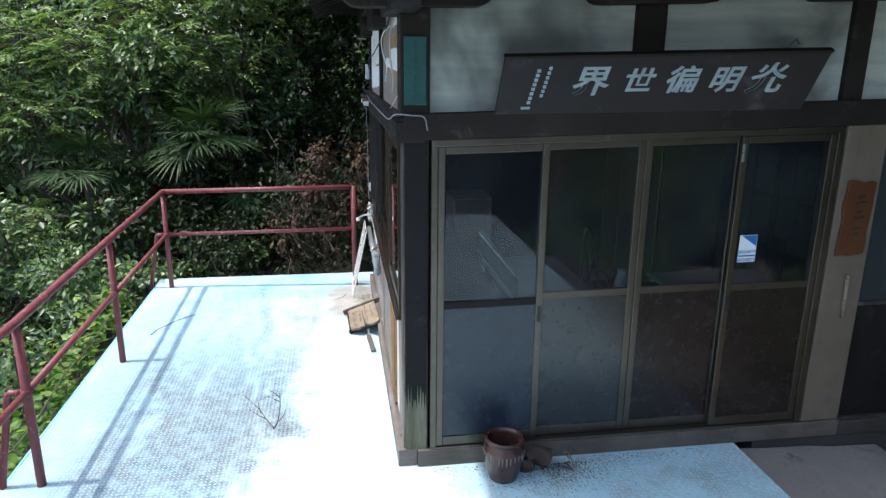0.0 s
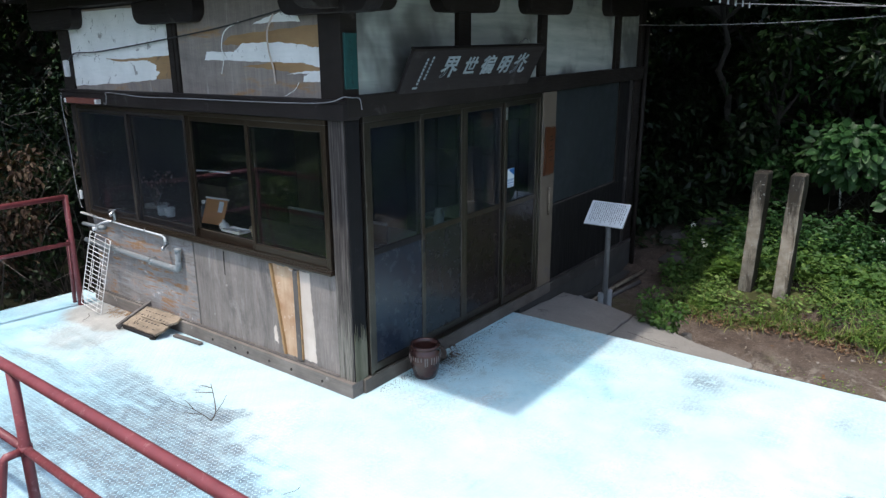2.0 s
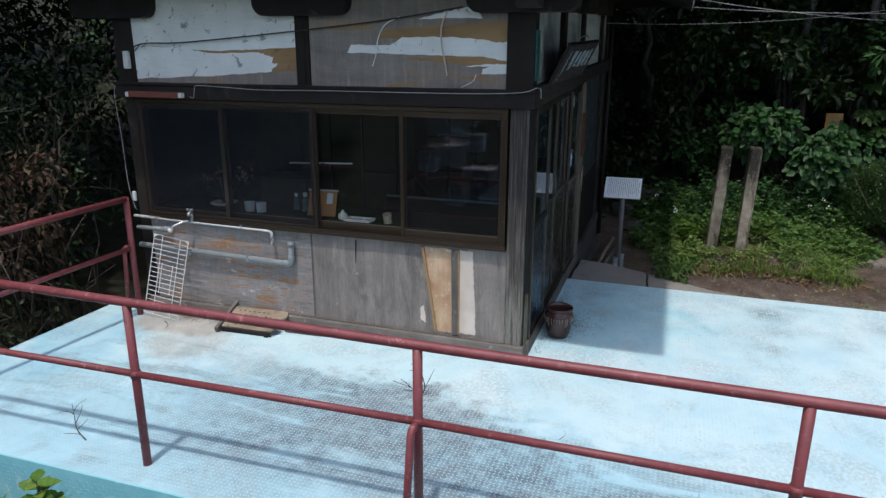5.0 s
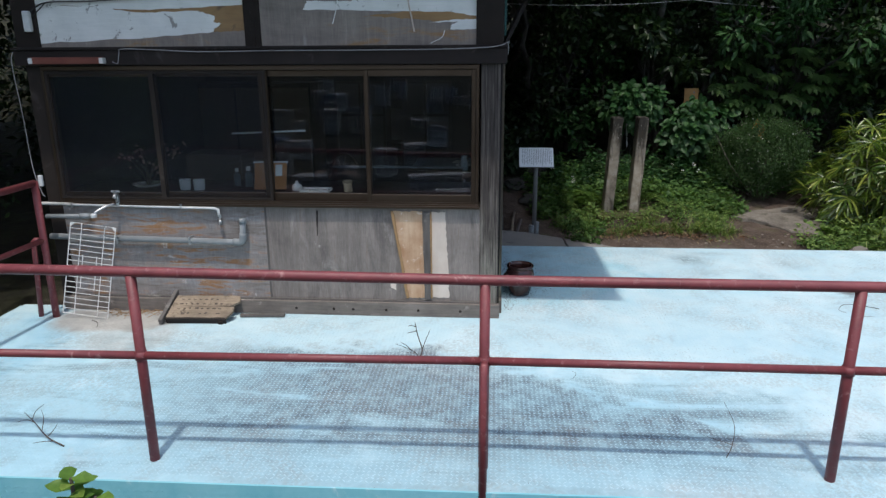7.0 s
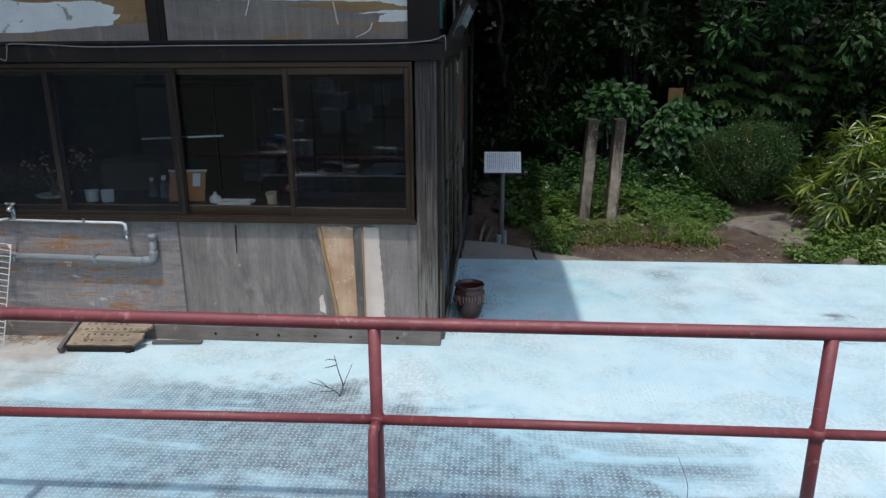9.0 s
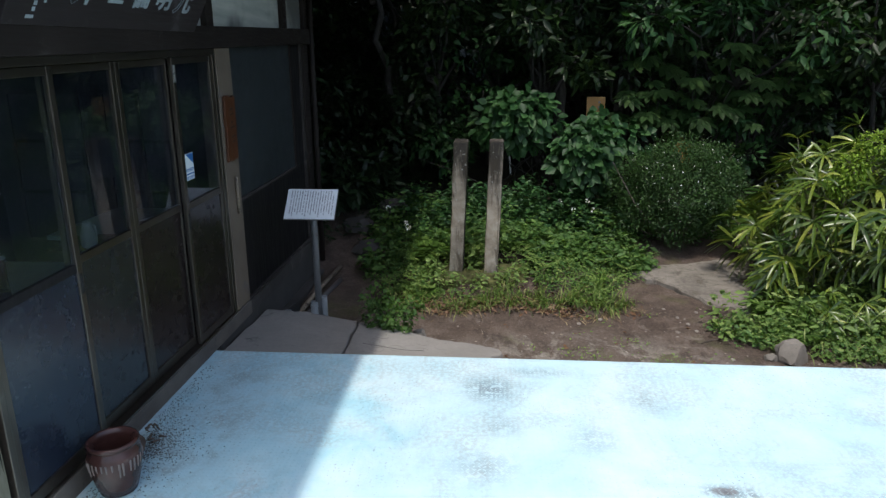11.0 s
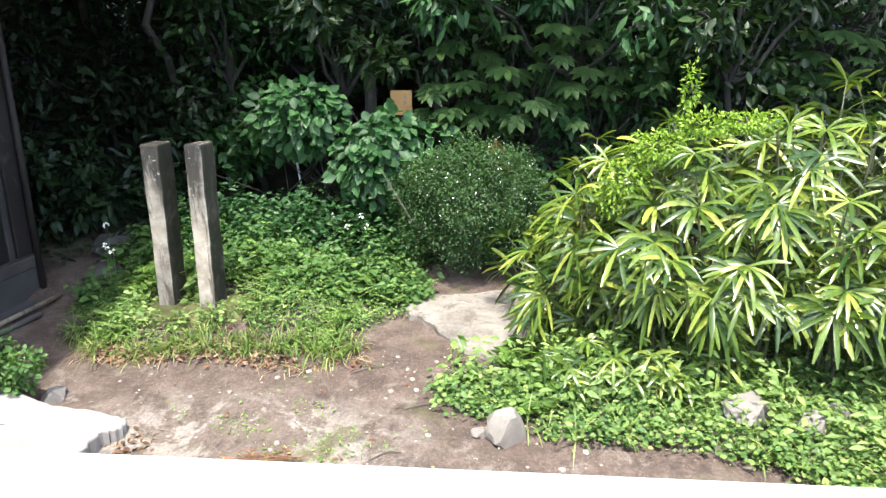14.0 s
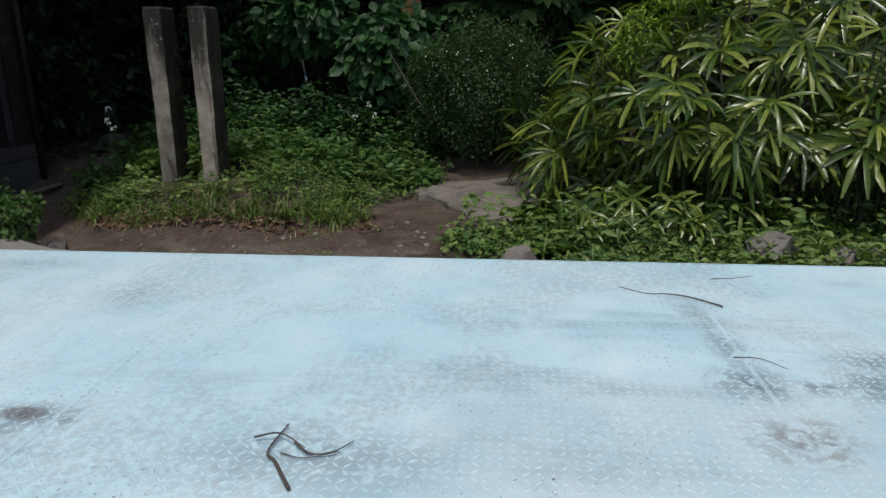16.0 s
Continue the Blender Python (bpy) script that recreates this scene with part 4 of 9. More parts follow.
# pale paper coloured near black, the room's dimness put into it
SHOJI = surface("paper_darkened_for_dim_room", (0.022, 0.022, 0.023), (0.034, 0.034, 0.035), None, 2, (8, 8, 8), (0.8, 0.9), bump=0.02)
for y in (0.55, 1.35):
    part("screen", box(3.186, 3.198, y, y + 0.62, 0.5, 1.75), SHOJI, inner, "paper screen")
    for z in (0.5, 0.91, 1.33, 1.72):
        part("bar", box(3.172, 3.185, y, y + 0.62, z, z + 0.03), DARK_WOOD_Y, inner)
    for k in range(3):
        part("bar", box(3.172, 3.1845, y + 0.295 * k, y + 0.295 * k + 0.03, 0.53, 1.72), DARK_WOOD, inner)


def sash(owner, along, a, b, z0, z1, depth, stile=0.038, rail=0.045, mid=None, lower=None, rail_mat=None):
    """A sliding sash in a wall: along "x" or "y" from a to b; depth is its middle plane."""
    def piece(name, u0, u1, w0, w1, d, mat, label="", bev=0.004):
        b3 = (u0, u1, depth - d, depth + d, w0, w1) if along == "x" else (depth - d, depth + d, u0, u1, w0, w1)
        bm = box(*b3, bev)
        ob = part(name, settle(bm) if along == "x" else bm, mat, owner, label)
        return ob
    def slab(u0, u1, w0, w1, d, bm):
        b3 = (u0, u1, depth - d, depth + d, w0, w1) if along == "x" else (depth - d, depth + d, u0, u1, w0, w1)
        return join(bm, box(*b3, 0.004))
    rim = bmesh.new()
    slab(a, a + stile, z0, z1, 0.014, rim)
    slab(b - stile, b, z0, z1, 0.014, rim)
    slab(a + stile, b - stile, z1 - rail, z1, 0.013, rim)
    slab(a + stile, b - stile, z0, z0 + rail * 1.5, 0.013, rim)
    owner = part("sash" if along == "y" else "door_leaf", settle(rim) if along == "x" else rim, BRONZE if along == "x" else BROWN_ALLOY, owner, "sliding leaf in a bronze frame")
    low = z0 + rail * 1.5
    if mid:
        piece("mid_rail", a + stile, b - stile, mid - 0.022, mid + 0.022, 0.013, rail_mat or BRONZE)
        piece("panel", a + stile, b - stile, low, mid - 0.022, 0.005, lower, "dark lower panel", 0.0)
        low = mid + 0.022
    pane = piece("pane", a + stile, b - stile, low, z1 - rail, 0.002, GLASS if along == "y" else DOOR_GLASS, "clear glass pane" if along == "y" else "greyish glass pane", 0.0)
    pane.visible_shadow = False
    return owner


# west windows: four sashes in a bronze frame
win = thing("window_1", (0, 1.85, 0.87), "four bronze aluminium sliding windows in a row", "window", kind="structure")
part("window_frame", box(-0.035, 0.075, 0.145, 3.503, 1.936, 1.970, 0.004), BROWN_ALLOY, win, "bronze frame head")
part("window_frame", box(-0.035, 0.075, 0.145, 0.168, 0.926, 1.936, 0.003), BROWN_ALLOY, win)
part("window_frame", box(-0.035, 0.075, 3.480, 3.503, 0.926, 1.936, 0.003), BROWN_ALLOY, win)
part("window_sill", box(-0.055, 0.08, 0.135, 3.503, 0.892, 0.912, 0.003), BROWN_ALLOY, win, "stepped bronze sill")
part("window_sill", box(-0.046, 0.08, 0.140, 3.503, 0.912, 0.9255, 0.003), BROWN_ALLOY, win)
part("sill_track", box(-0.038, -0.032, 0.168, 3.480, 0.9255, 0.941, 0.001), BROWN_ALLOY, win)
part("head_track", box(-0.038, -0.0345, 0.168, 3.480, 1.942, 1.958, 0.001), BROWN_ALLOY, win)
for a, b, d in ((0.168, 1.008, -0.012), (0.972, 1.789, 0.028), (1.791, 2.655, 0.028), (2.618, 3.480, -0.012)):
    sash(win, "y", a, b, 0.930, 1.934, d, stile=0.034)

def mesh_screen():
    """Fine dark insect mesh: most of the light passes between the threads."""
    m, t, p, out = material("insect_mesh")
    t.links.new(ramp(t, cloud(t, coords(t), 3.0, 5, 0.6), [(0.3, (0.013, 0.016, 0.022)), (0.7, (0.019, 0.023, 0.031))]), p.inputs["Base Color"])
    p.inputs["Roughness"].default_value = 0.7
    p.inputs["Specular IOR Level"].default_value = 0.2
    clear, ms = t.nodes.new("ShaderNodeBsdfTransparent"), t.nodes.new("ShaderNodeMixShader")
    ms.inputs[0].default_value = 0.18
    t.links.new(clear.outputs[0], ms.inputs[1])
    t.links.new(p.outputs[0], ms.inputs[2])
    t.links.new(ms.outputs[0], out.inputs["Surface"])
    return m


MESH = mesh_screen()
for a, b, x in ((1.752, 2.640, -0.0300), (2.634, 3.478, -0.0296)):
    screen = part("insect_screen", join(join(join(box(x - 0.003, x + 0.003, a, a + 0.022, 0.944, 1.932, 0.001), box(x - 0.003, x + 0.003, b - 0.022, b, 0.944, 1.932, 0.001)), box(x - 0.003, x + 0.003, a + 0.022, b - 0.022, 0.944, 0.964, 0.001)), box(x - 0.003, x + 0.003, a + 0.022, b - 0.022, 1.912, 1.932, 0.001)), DARK_WOOD, win, "dark framed insect screen before the glass")
    part("mesh", box(x - 0.0004, x + 0.0004, a + 0.022, b - 0.022, 0.964, 1.912), MESH, screen, "fine dark insect mesh")

# south doors: four tall sashes with dark lower panels
door = thing("door_1", (1.35, 0, 0.11), "closed bronze aluminium sliding doors, glass above dark panels", "door", kind="structure")
part("door_frame", settle(box(0.135, 2.60, -0.045, 0.07, 1.945, 1.984, 0.004)), BRONZE, door, "bronze frame head")
part("door_frame", settle(box(0.135, 0.172, -0.045, 0.07, 0.125, 1.945, 0.004)), BRONZE, door)
part("door_frame", settle(box(2.560, 2.60, -0.045, 0.07, 0.125, 1.945, 0.004)), BRONZE, door)
part("threshold", settle(box(0.135, 2.60, -0.048, 0.07, 0.113, 0.126, 0.003)), BRONZE, door, "worn threshold track")
edges = (0.172, 0.785, 1.385, 1.975, 2.56)
for i in range(4):
    a, b = edges[i] - (0.018 if i else 0), edges[i + 1] + (0.018 if i < 3 else 0)
    if i in (1, 2):
        a, b = (a, edges[2] - 0.001) if i == 1 else (edges[2] + 0.001, b)
    d = -0.022 if i in (0, 3) else 0.016
    leaf = sash(door, "x", a, b, 0.128, 1.942, d, stile=0.042, rail=0.040, mid=1.045 if i else 1.03, lower=(NAVY_PANEL, GREY_PANEL, DARK_PANEL, DARK_PANEL)[i], rail_mat=BLACK_BOARD if i == 0 else None)
    part("finger_pull", settle(box(b - 0.032 if i % 2 == 0 else a + 0.010, b - 0.010 if i % 2 == 0 else a + 0.032, d - 0.017, d - 0.012, 0.90, 1.00, 0.002)), CABLE, leaf, "black recessed finger pull")
part("latch", settle(box(1.955, 1.972, -0.05, -0.037, 1.80, 1.90, 0.003)), STEEL, door, "small bright latch")

# roof: brackets, plate, rafters with whitened ends, boards and tiles
roof = thing("roof", (2.5, 1.8, 2.7), "dark hipped roof with deep eaves and curved brackets", "roof", kind="structure")


def bracket_outline(c, half, z, h):
    """A boat-shaped bracket arm: flat top, ends swept up."""
    pts = [(c - half, z + h)]
    for k in range(7):
        a = math.pi * (1 + 0.5 * k / 6)
        pts.append((c - half + 0.10 + 0.10 * math.cos(a), z + 0.10 + 0.10 * math.sin(a) if h > 0.1 else z))
    for k in range(7):
        a = math.pi * (1.5 + 0.5 * k / 6)
        pts.append((c + half - 0.10 + 0.10 * math.cos(a), z + 0.10 + 0.10 * math.sin(a)))
    return pts + [(c + half, z + h)]


for c, half in ((0.06, 0.40), (1.34, 0.40), (2.62, 0.42), (4.36, 0.42)):
    part("bracket", settle(prism(bracket_outline(c, half, 2.655, 0.17), "y", -0.10, 0.06, bevel=0.006)), DARK_WOOD_X, roof, "curved dark bracket")
for c, half in ((0.06, 0.40), (1.80, 0.41), (3.62, 0.42)):
    part("bracket", prism(bracket_outline(c, half, 2.635, 0.17), "x", -0.10, 0.05, bevel=0.006), DARK_WOOD_Y, roof, "curved dark bracket")
part("wall_plate", settle(box(-0.55, HUT_X + 0.3, -0.11, 0.07, 2.83, 3.00, 0.008)), DARK_WOOD_X, roof)
part("wall_plate", box(-0.11, 0.07, -0.55, HUT_Y + 0.4, 2.81, 2.98, 0.008), DARK_WOOD_Y, roof)
EAVE_X, EAVE_Y, EAVE_Z, PITCH = -0.58, -1.10, 2.80, 0.34
x1, y1 = HUT_X + 0.72, HUT_Y + 0.85
mid_y, top = (EAVE_Y + y1) / 2, EAVE_Z + 0.14 + PITCH * (y1 - EAVE_Y) / 2
ridge = ((EAVE_X + (mid_y - EAVE_Y), mid_y), (x1 - (mid_y - EAVE_Y), mid_y))


def slope(name, corners, mat, lift, thick, label=""):
    bm = bmesh.new()
    low = [bm.verts.new((x, y, z + lift)) for x, y, z in corners]
    high = [bm.verts.new((x, y, z + lift + thick)) for x, y, z in corners]
    bm.faces.new(low[::-1])
    bm.faces.new(high)
    for i in range(len(low)):
        bm.faces.new((low[i], low[(i + 1) % len(low)], high[(i + 1) % len(low)], high[i]))
    bmesh.ops.recalc_face_normals(bm, faces=bm.faces)
    part(name, bm, mat, roof, label)


EZ = EAVE_Z + 0.10
a, b, c, d = (EAVE_X, EAVE_Y, EZ), (x1, EAVE_Y, EZ + 0.09), (x1, y1, EZ + 0.09), (EAVE_X, y1, EZ)
r0, r1 = (*ridge[0], top), (*ridge[1], top + 0.05)
TILE = surface("grey_roof_tile", (0.075, 0.078, 0.082), (0.14, 0.143, 0.148), (0.05, 0.05, 0.05), 4, (20, 20, 20), (0.5, 0.7), bump=0.3)
for s in ((a, b, r1, r0), (b, c, r1), (c, d, r0, r1), (d, a, r0)):
    slope("eave_boards", s, BLACK_BOARD, 0.0, 0.025)
    slope("tiled_slope", s, TILE, 0.027, 0.09, "grey tiled slope")
WHITENED = surface("whitened_rafter_end", (0.60, 0.62, 0.62), (0.72, 0.74, 0.74), None, 9, (40, 40, 40), (0.6, 0.8), bump=0.1)
x = EAVE_X + 0.16
while x < x1 - 0.05:
    z = EAVE_Z + 0.09 * (x - EAVE_X) / (x1 - EAVE_X) + 0.03
    for name, mat, t0, t1 in (("rafter", DARK_WOOD, 0.006, min(1.4, x - EAVE_X + 0.05)), ("rafter_end", WHITENED, 0.0, 0.006)):
        y0, y2 = EAVE_Y + 0.02 + t0, EAVE_Y + 0.02 + t1
        bm = bmesh.new()
        vs = [bm.verts.new((x + sx, y, z + PITCH * (y - EAVE_Y) * 0.98 + sz)) for y in (y0, y2) for sx, sz in ((-0.025, 0), (0.025, 0), (0.025, 0.068), (-0.025, 0.068))]
        for f in ((0, 1, 2, 3), (7, 6, 5, 4), (0, 4, 5, 1), (1, 5, 6, 2), (2, 6, 7, 3), (3, 7, 4, 0)):
            bm.faces.new([vs[i] for i in f])
        bmesh.ops.recalc_face_normals(bm, faces=bm.faces)
        part(name, bm, mat, roof, "white-painted rafter end" if name == "rafter_end" else "")
    x += 0.30
y = EAVE_Y + 0.36
while y < y1 - 0.05:
    length = min(0.95, y - EAVE_Y)
    bm = bmesh.new()
    vs = [bm.verts.new((xx, y + sy, EAVE_Z + 0.03 + PITCH * (xx - EAVE_X) * 0.98 + sz)) for xx in (EAVE_X + 0.02, EAVE_X + length) for sy, sz in ((-0.025, 0), (0.025, 0), (0.025, 0.068), (-0.025, 0.068))]
    for f in ((0, 1, 2, 3), (7, 6, 5, 4), (0, 4, 5, 1), (1, 5, 6, 2), (2, 6, 7, 3), (3, 7, 4, 0)):
        bm.faces.new([vs[i] for i in f])
    bmesh.ops.recalc_face_normals(bm, faces=bm.faces)
    part("rafter", bm, DARK_WOOD, roof)
    y += 0.34

# ---- deck and railing ----
def deck_left(y):
    return -2.33 - 0.012 * max(y, -1.0)


DECK_RIGHT, DECK_BACK, DECK_FRONT = 2.134, 4.02, -9.0
deck = thing("deck", (0, -2, 0), "steel chequer-plate deck painted pale blue, worn to grey", "deck", kind="structure")
seams = [DECK_BACK, 2.25, 0.43, -1.38, -3.20, -5.02, -6.84, DECK_FRONT]
rows = [-1.71, -0.80, 0.115, 1.03, DECK_RIGHT]
for hi, lo in zip(seams, seams[1:]):
    for k, right in enumerate(rows):
        edge = [(deck_left(lo), deck_left(hi))] + [(x, x) for x in rows]
        if hi > 0.5 and right > 0.2:
            continue
        w = 0.04 if hi > 0.5 and right > 0.04 else right
        g = 0.0004
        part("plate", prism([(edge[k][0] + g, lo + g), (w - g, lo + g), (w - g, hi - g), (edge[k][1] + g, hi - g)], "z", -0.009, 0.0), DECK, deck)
TURQUOISE = surface("turquoise_deck_paint", (0.16, 0.46, 0.55), (0.27, 0.58, 0.66), (0.40, 0.62, 0.68), 3.0, (18, 18, 18), (0.4, 0.6), bump=0.1)
for y in (-1.38, -3.20, -5.02):
    part("weld_seam", prism([(0.13, y - 0.007), (2.12, y - 0.007), (2.12, y + 0.007), (0.13, y + 0.007)], "z", 0.0004, 0.0013), DECK_RAISED, deck, "flat weld seam painted over")
part("edge_skirt", prism([(deck_left(-9), -9), (deck_left(-9) - 0.012, -9), (deck_left(-1) - 0.012, -1.0), (deck_left(4.02) - 0.012, 4.02), (deck_left(4.02), 4.02), (deck_left(-1), -1.0)], "z", -0.32, 0.004), TURQUOISE, deck, "turquoise folded chequer plate along the edge")
part("edge_skirt", box(DECK_RIGHT + 0.001, DECK_RIGHT + 0.011, DECK_FRONT, 0.0, -0.20, 0.002), DECK, deck, "blue folded edge plate")
part("edge_skirt", box(deck_left(4.02), 0.0, DECK_BACK + 0.001, DECK_BACK + 0.011, -0.25, 0.002), DECK, deck)
for x in (-1.9, -0.6, 0.7, 1.9):
    part("joist", box(x - 0.05, x + 0.05, DECK_FRONT, DECK_BACK - 0.05, -0.16, -0.010, 0.004), RUST, deck, "rusty steel joist")

# raised ribs of the plate, alternately turned
PITCH_RIB = 0.028
gx, gy = np.meshgrid(np.arange(-2.45, DECK_RIGHT, PITCH_RIB), np.arange(-7.2, 3.2, PITCH_RIB), indexing="ij")
ix, iy = np.meshgrid(np.arange(gx.shape[0]), np.arange(gx.shape[1]), indexing="ij")
keep = (gx > -2.31 - 0.012 * np.maximum(gy, -1) + 0.03) & (gx < DECK_RIGHT - 0.02) & ~((gx > -0.07) & (gy > -0.07))
cx, cy, turned = gx[keep], gy[keep], ((ix + iy) % 2)[keep]
ang = np.where(turned == 0, math.pi / 4, -math.pi / 4) + rng.normal(0, 0.03, len(cx))
ca, sa = np.cos(ang), np.sin(ang)
L, W, T = 0.0138, 0.0040, 0.0026
def rib(u, v, z):
    return np.stack([cx + u * ca - v * sa, cy + u * sa + v * ca, np.full(len(cx), z)], 1)
rv = np.stack([rib(-L, 0, 0.0002), rib(0, -W, 0.0002), rib(L, 0, 0.0002), rib(0, W, 0.0002), rib(-L * 0.55, 0, T), rib(L * 0.55, 0, T)], 1).reshape(-1, 3)
base_i = np.arange(len(cx))[:, None] * 6
quads = np.concatenate([base_i + np.array([[0, 1, 5, 4]]), base_i + np.array([[2, 3, 4, 5]])])
tris = np.concatenate([base_i + np.array([[1, 2, 5]]), base_i + np.array([[3, 0, 4]])])
tagged(arrays("plate_ribs", rv, [quads, tris], DECK_RAISED, deck, "raised ribs of the chequer plate"), kind="stuff")

gy, gz = np.meshgrid(np.arange(-0.9, 3.9, PITCH_RIB), np.arange(-0.30, -0.02, PITCH_RIB), indexing="ij")
iy, iz = np.meshgrid(np.arange(gy.shape[0]), np.arange(gy.shape[1]), indexing="ij")
sy, sz, turned = gy.ravel(), gz.ravel(), ((iy + iz) % 2).ravel()
ang = np.where(turned == 0, math.pi / 4, -math.pi / 4)
ca, sa = np.cos(ang), np.sin(ang)
def skirt_rib(u, v, h):
    y = sy + u * ca - v * sa
    return np.stack([-2.342 - 0.012 * np.maximum(y, -1.0) - h, y, sz + u * sa + v * ca], 1)
rv = np.stack([skirt_rib(-L, 0, 0.0002), skirt_rib(0, -W, 0.0002), skirt_rib(L, 0, 0.0002), skirt_rib(0, W, 0.0002), skirt_rib(-L * 0.55, 0, T), skirt_rib(L * 0.55, 0, T)], 1).reshape(-1, 3)
base_i = np.arange(len(sy))[:, None] * 6
quads = np.concatenate([base_i + np.array([[0, 4, 5, 1]]), base_i + np.array([[2, 5, 4, 3]])])
tris = np.concatenate([base_i + np.array([[1, 5, 2]]), base_i + np.array([[3, 4, 0]])])
tagged(arrays("skirt_ribs", rv, [quads, tris], TURQUOISE, deck, "raised ribs of the edge plate"), kind="stuff")

# red tube railing along the open side and across the back
rail = thing("railing", (-2.2, 1.0, 0), "dark red painted steel tube railing along the deck edge", "railing", kind="structure")


def rail_x(y):
    return -2.12 - 0.022 * y if y > 0 else -2.12


TOP, MID, RAD = 1.007, 0.592, 0.026


def top_z(y):
    return TOP + 0.0134 * max(0.0, y - 0.065)


line = [(rail_x(y), y) for y in (-6.78, -5.07, -3.355, -1.645, 0.065, 1.78, 3.72)]
part("top_rail", tube([(x, y, top_z(y)) for x, y in line], RAD, sides=14), RED_PAINT, rail, smooth=True)
for (xa, ya), (xb, yb) in zip(line, line[1:]):
    part("mid_rail", tube([(xa, ya + 0.012, MID), (xb, yb - 0.012, MID)], 0.021, sides=12), RED_PAINT, rail, smooth=True)
for x, y in line:
    part("post", tube([(x, y, 0.0), (x, y, top_z(y) - 0.015)], 0.025, sides=14), RED_PAINT, rail, smooth=True)
    part("weld_collar", tube([(x, y, MID - 0.022), (x, y, MID + 0.022)], 0.030, sides=12), RED_PAINT, rail, smooth=True)
for y in (-3.355, 0.065, 3.72):
    x = rail_x(y)
    part("brace", tube([(x - 0.03, y, MID), (x - 0.088, y, MID), (x - 0.100, y, MID - 0.012), (x - 0.215, y, -0.02)], 0.020, sides=12), RED_PAINT, rail, "short outer brace post", smooth=True)
cx0, cy0 = line[-1]
end = (-0.22, 3.57)
part("back_top_rail", tube([(cx0, cy0, top_z(cy0)), (end[0], end[1], 1.100)], RAD, sides=14), RED_PAINT, rail, smooth=True)
part("back_mid_rail", tube([(cx0, cy0, MID), (end[0], end[1], 0.645)], 0.021, sides=12), RED_PAINT, rail, smooth=True)
part("post", tube([(end[0], end[1], 0.0), (end[0], end[1], 1.114)], 0.027, sides=14), RED_PAINT, rail, smooth=True)
part("brace", tube([(end[0], end[1] + 0.03, 0.645), (end[0], end[1] + 0.075, 0.645), (end[0], end[1] + 0.087, 0.633), (end[0], end[1] + 0.130, -0.005)], 0.020, sides=12), RED_PAINT, rail, "short outer brace post", smooth=True)

# ---- ground ----
def lift(x, y):
    """Height of the ground."""
    x, y = np.asarray(x, float), np.asarray(y, float)
    z = np.full(np.broadcast(x, y).shape, -0.40)
    bank = np.clip((x - 4.9) / 3.0, 0, None) * (0.85 + 0.15 * np.sin(y * 0.9))
    z = z + np.where(x > 2.0, 0.045 * np.clip(x - 2.4, 0, 2.5), 0)
    z = z + bank * np.clip((6.5 + y * 0.2) / 6.5, 0.45, 1.0)
    z = z + 0.25 * np.exp(-(((x - 4.78) / 0.80) ** 2 + ((y + 2.1) / 0.95) ** 2) ** 2)          # bed round the stone posts
    z = np.where((x > 4.12) & (x < 4.84) & (y > -2.42) & (y < -1.34), np.minimum(z, -0.15), z)
    z = z + 0.12 * np.exp(-(((x - 4.3) / 1.0) ** 2 + ((y + 6.0) / 1.5) ** 2))
    west_drop = np.clip(-2.3 - x, 0, 105) * 0.52
    z = z - np.where(x < -2.3, west_drop, 0)
    z = z + np.clip(-x - 200, 0, 600) * 0.14
    z = z + np.clip(-y - 12, 0, 200) * 0.05 + np.clip(y - 30, 0, 200) * 0.10
    z = np.minimum(z, 40.0)
    far = np.clip((np.hypot(x - 1, y) - 9) / 12, 0, 1)
    z = z + far * (0.8 * np.sin(x * 0.21 + 1) * np.cos(y * 0.17) + 0.3 * np.sin(x * 0.6 + y * 0.5))
    near = (x > 2.0) & (x < 8)
    z = z + np.where(near, 0.015 * np.sin(x * 5.1 + y * 2.0) * np.cos(y * 4.3 - x) + 0.007 * np.sin(x * 13 + y * 9), 0)
    return z


def axis_steps(lo, hi, fine):
    mid = np.arange(lo, hi + fine, fine)
    out = np.cumsum(np.geomspace(fine * 1.4, 180, 32))
    return np.concatenate([lo - out[::-1], mid, hi + out])


gxs, gys = axis_steps(2.0, 6.6, 0.055), axis_steps(-7.6, 0.4, 0.07)
GX, GY = np.meshgrid(gxs, gys, indexing="ij")
GZ = lift(GX, GY)
crumb = np.array([[noise.noise(Vector((x * 3.3, y * 3.3, 0))) * 0.6 + noise.noise(Vector((x * 9, y * 9, 4))) * 0.4 for y in gys] for x in gxs])
GZ = GZ + 0.018 * crumb
ny = len(gys)
idx = (np.arange(len(gxs) - 1)[:, None] * ny + np.arange(ny - 1)[None, :]).ravel()[:, None]
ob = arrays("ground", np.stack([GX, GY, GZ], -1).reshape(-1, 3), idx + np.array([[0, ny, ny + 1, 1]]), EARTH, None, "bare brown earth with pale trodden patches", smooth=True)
tagged(ob, category="ground", kind="structure")


def ground_z(x, y):
    return float(lift(x, y))


# concrete apron between deck and earth, sloping down, cracked across
apron = thing("pavement", (2.7, -0.9, -0.2), "cracked grey concrete apron beside the doors", "pavement", kind="structure")


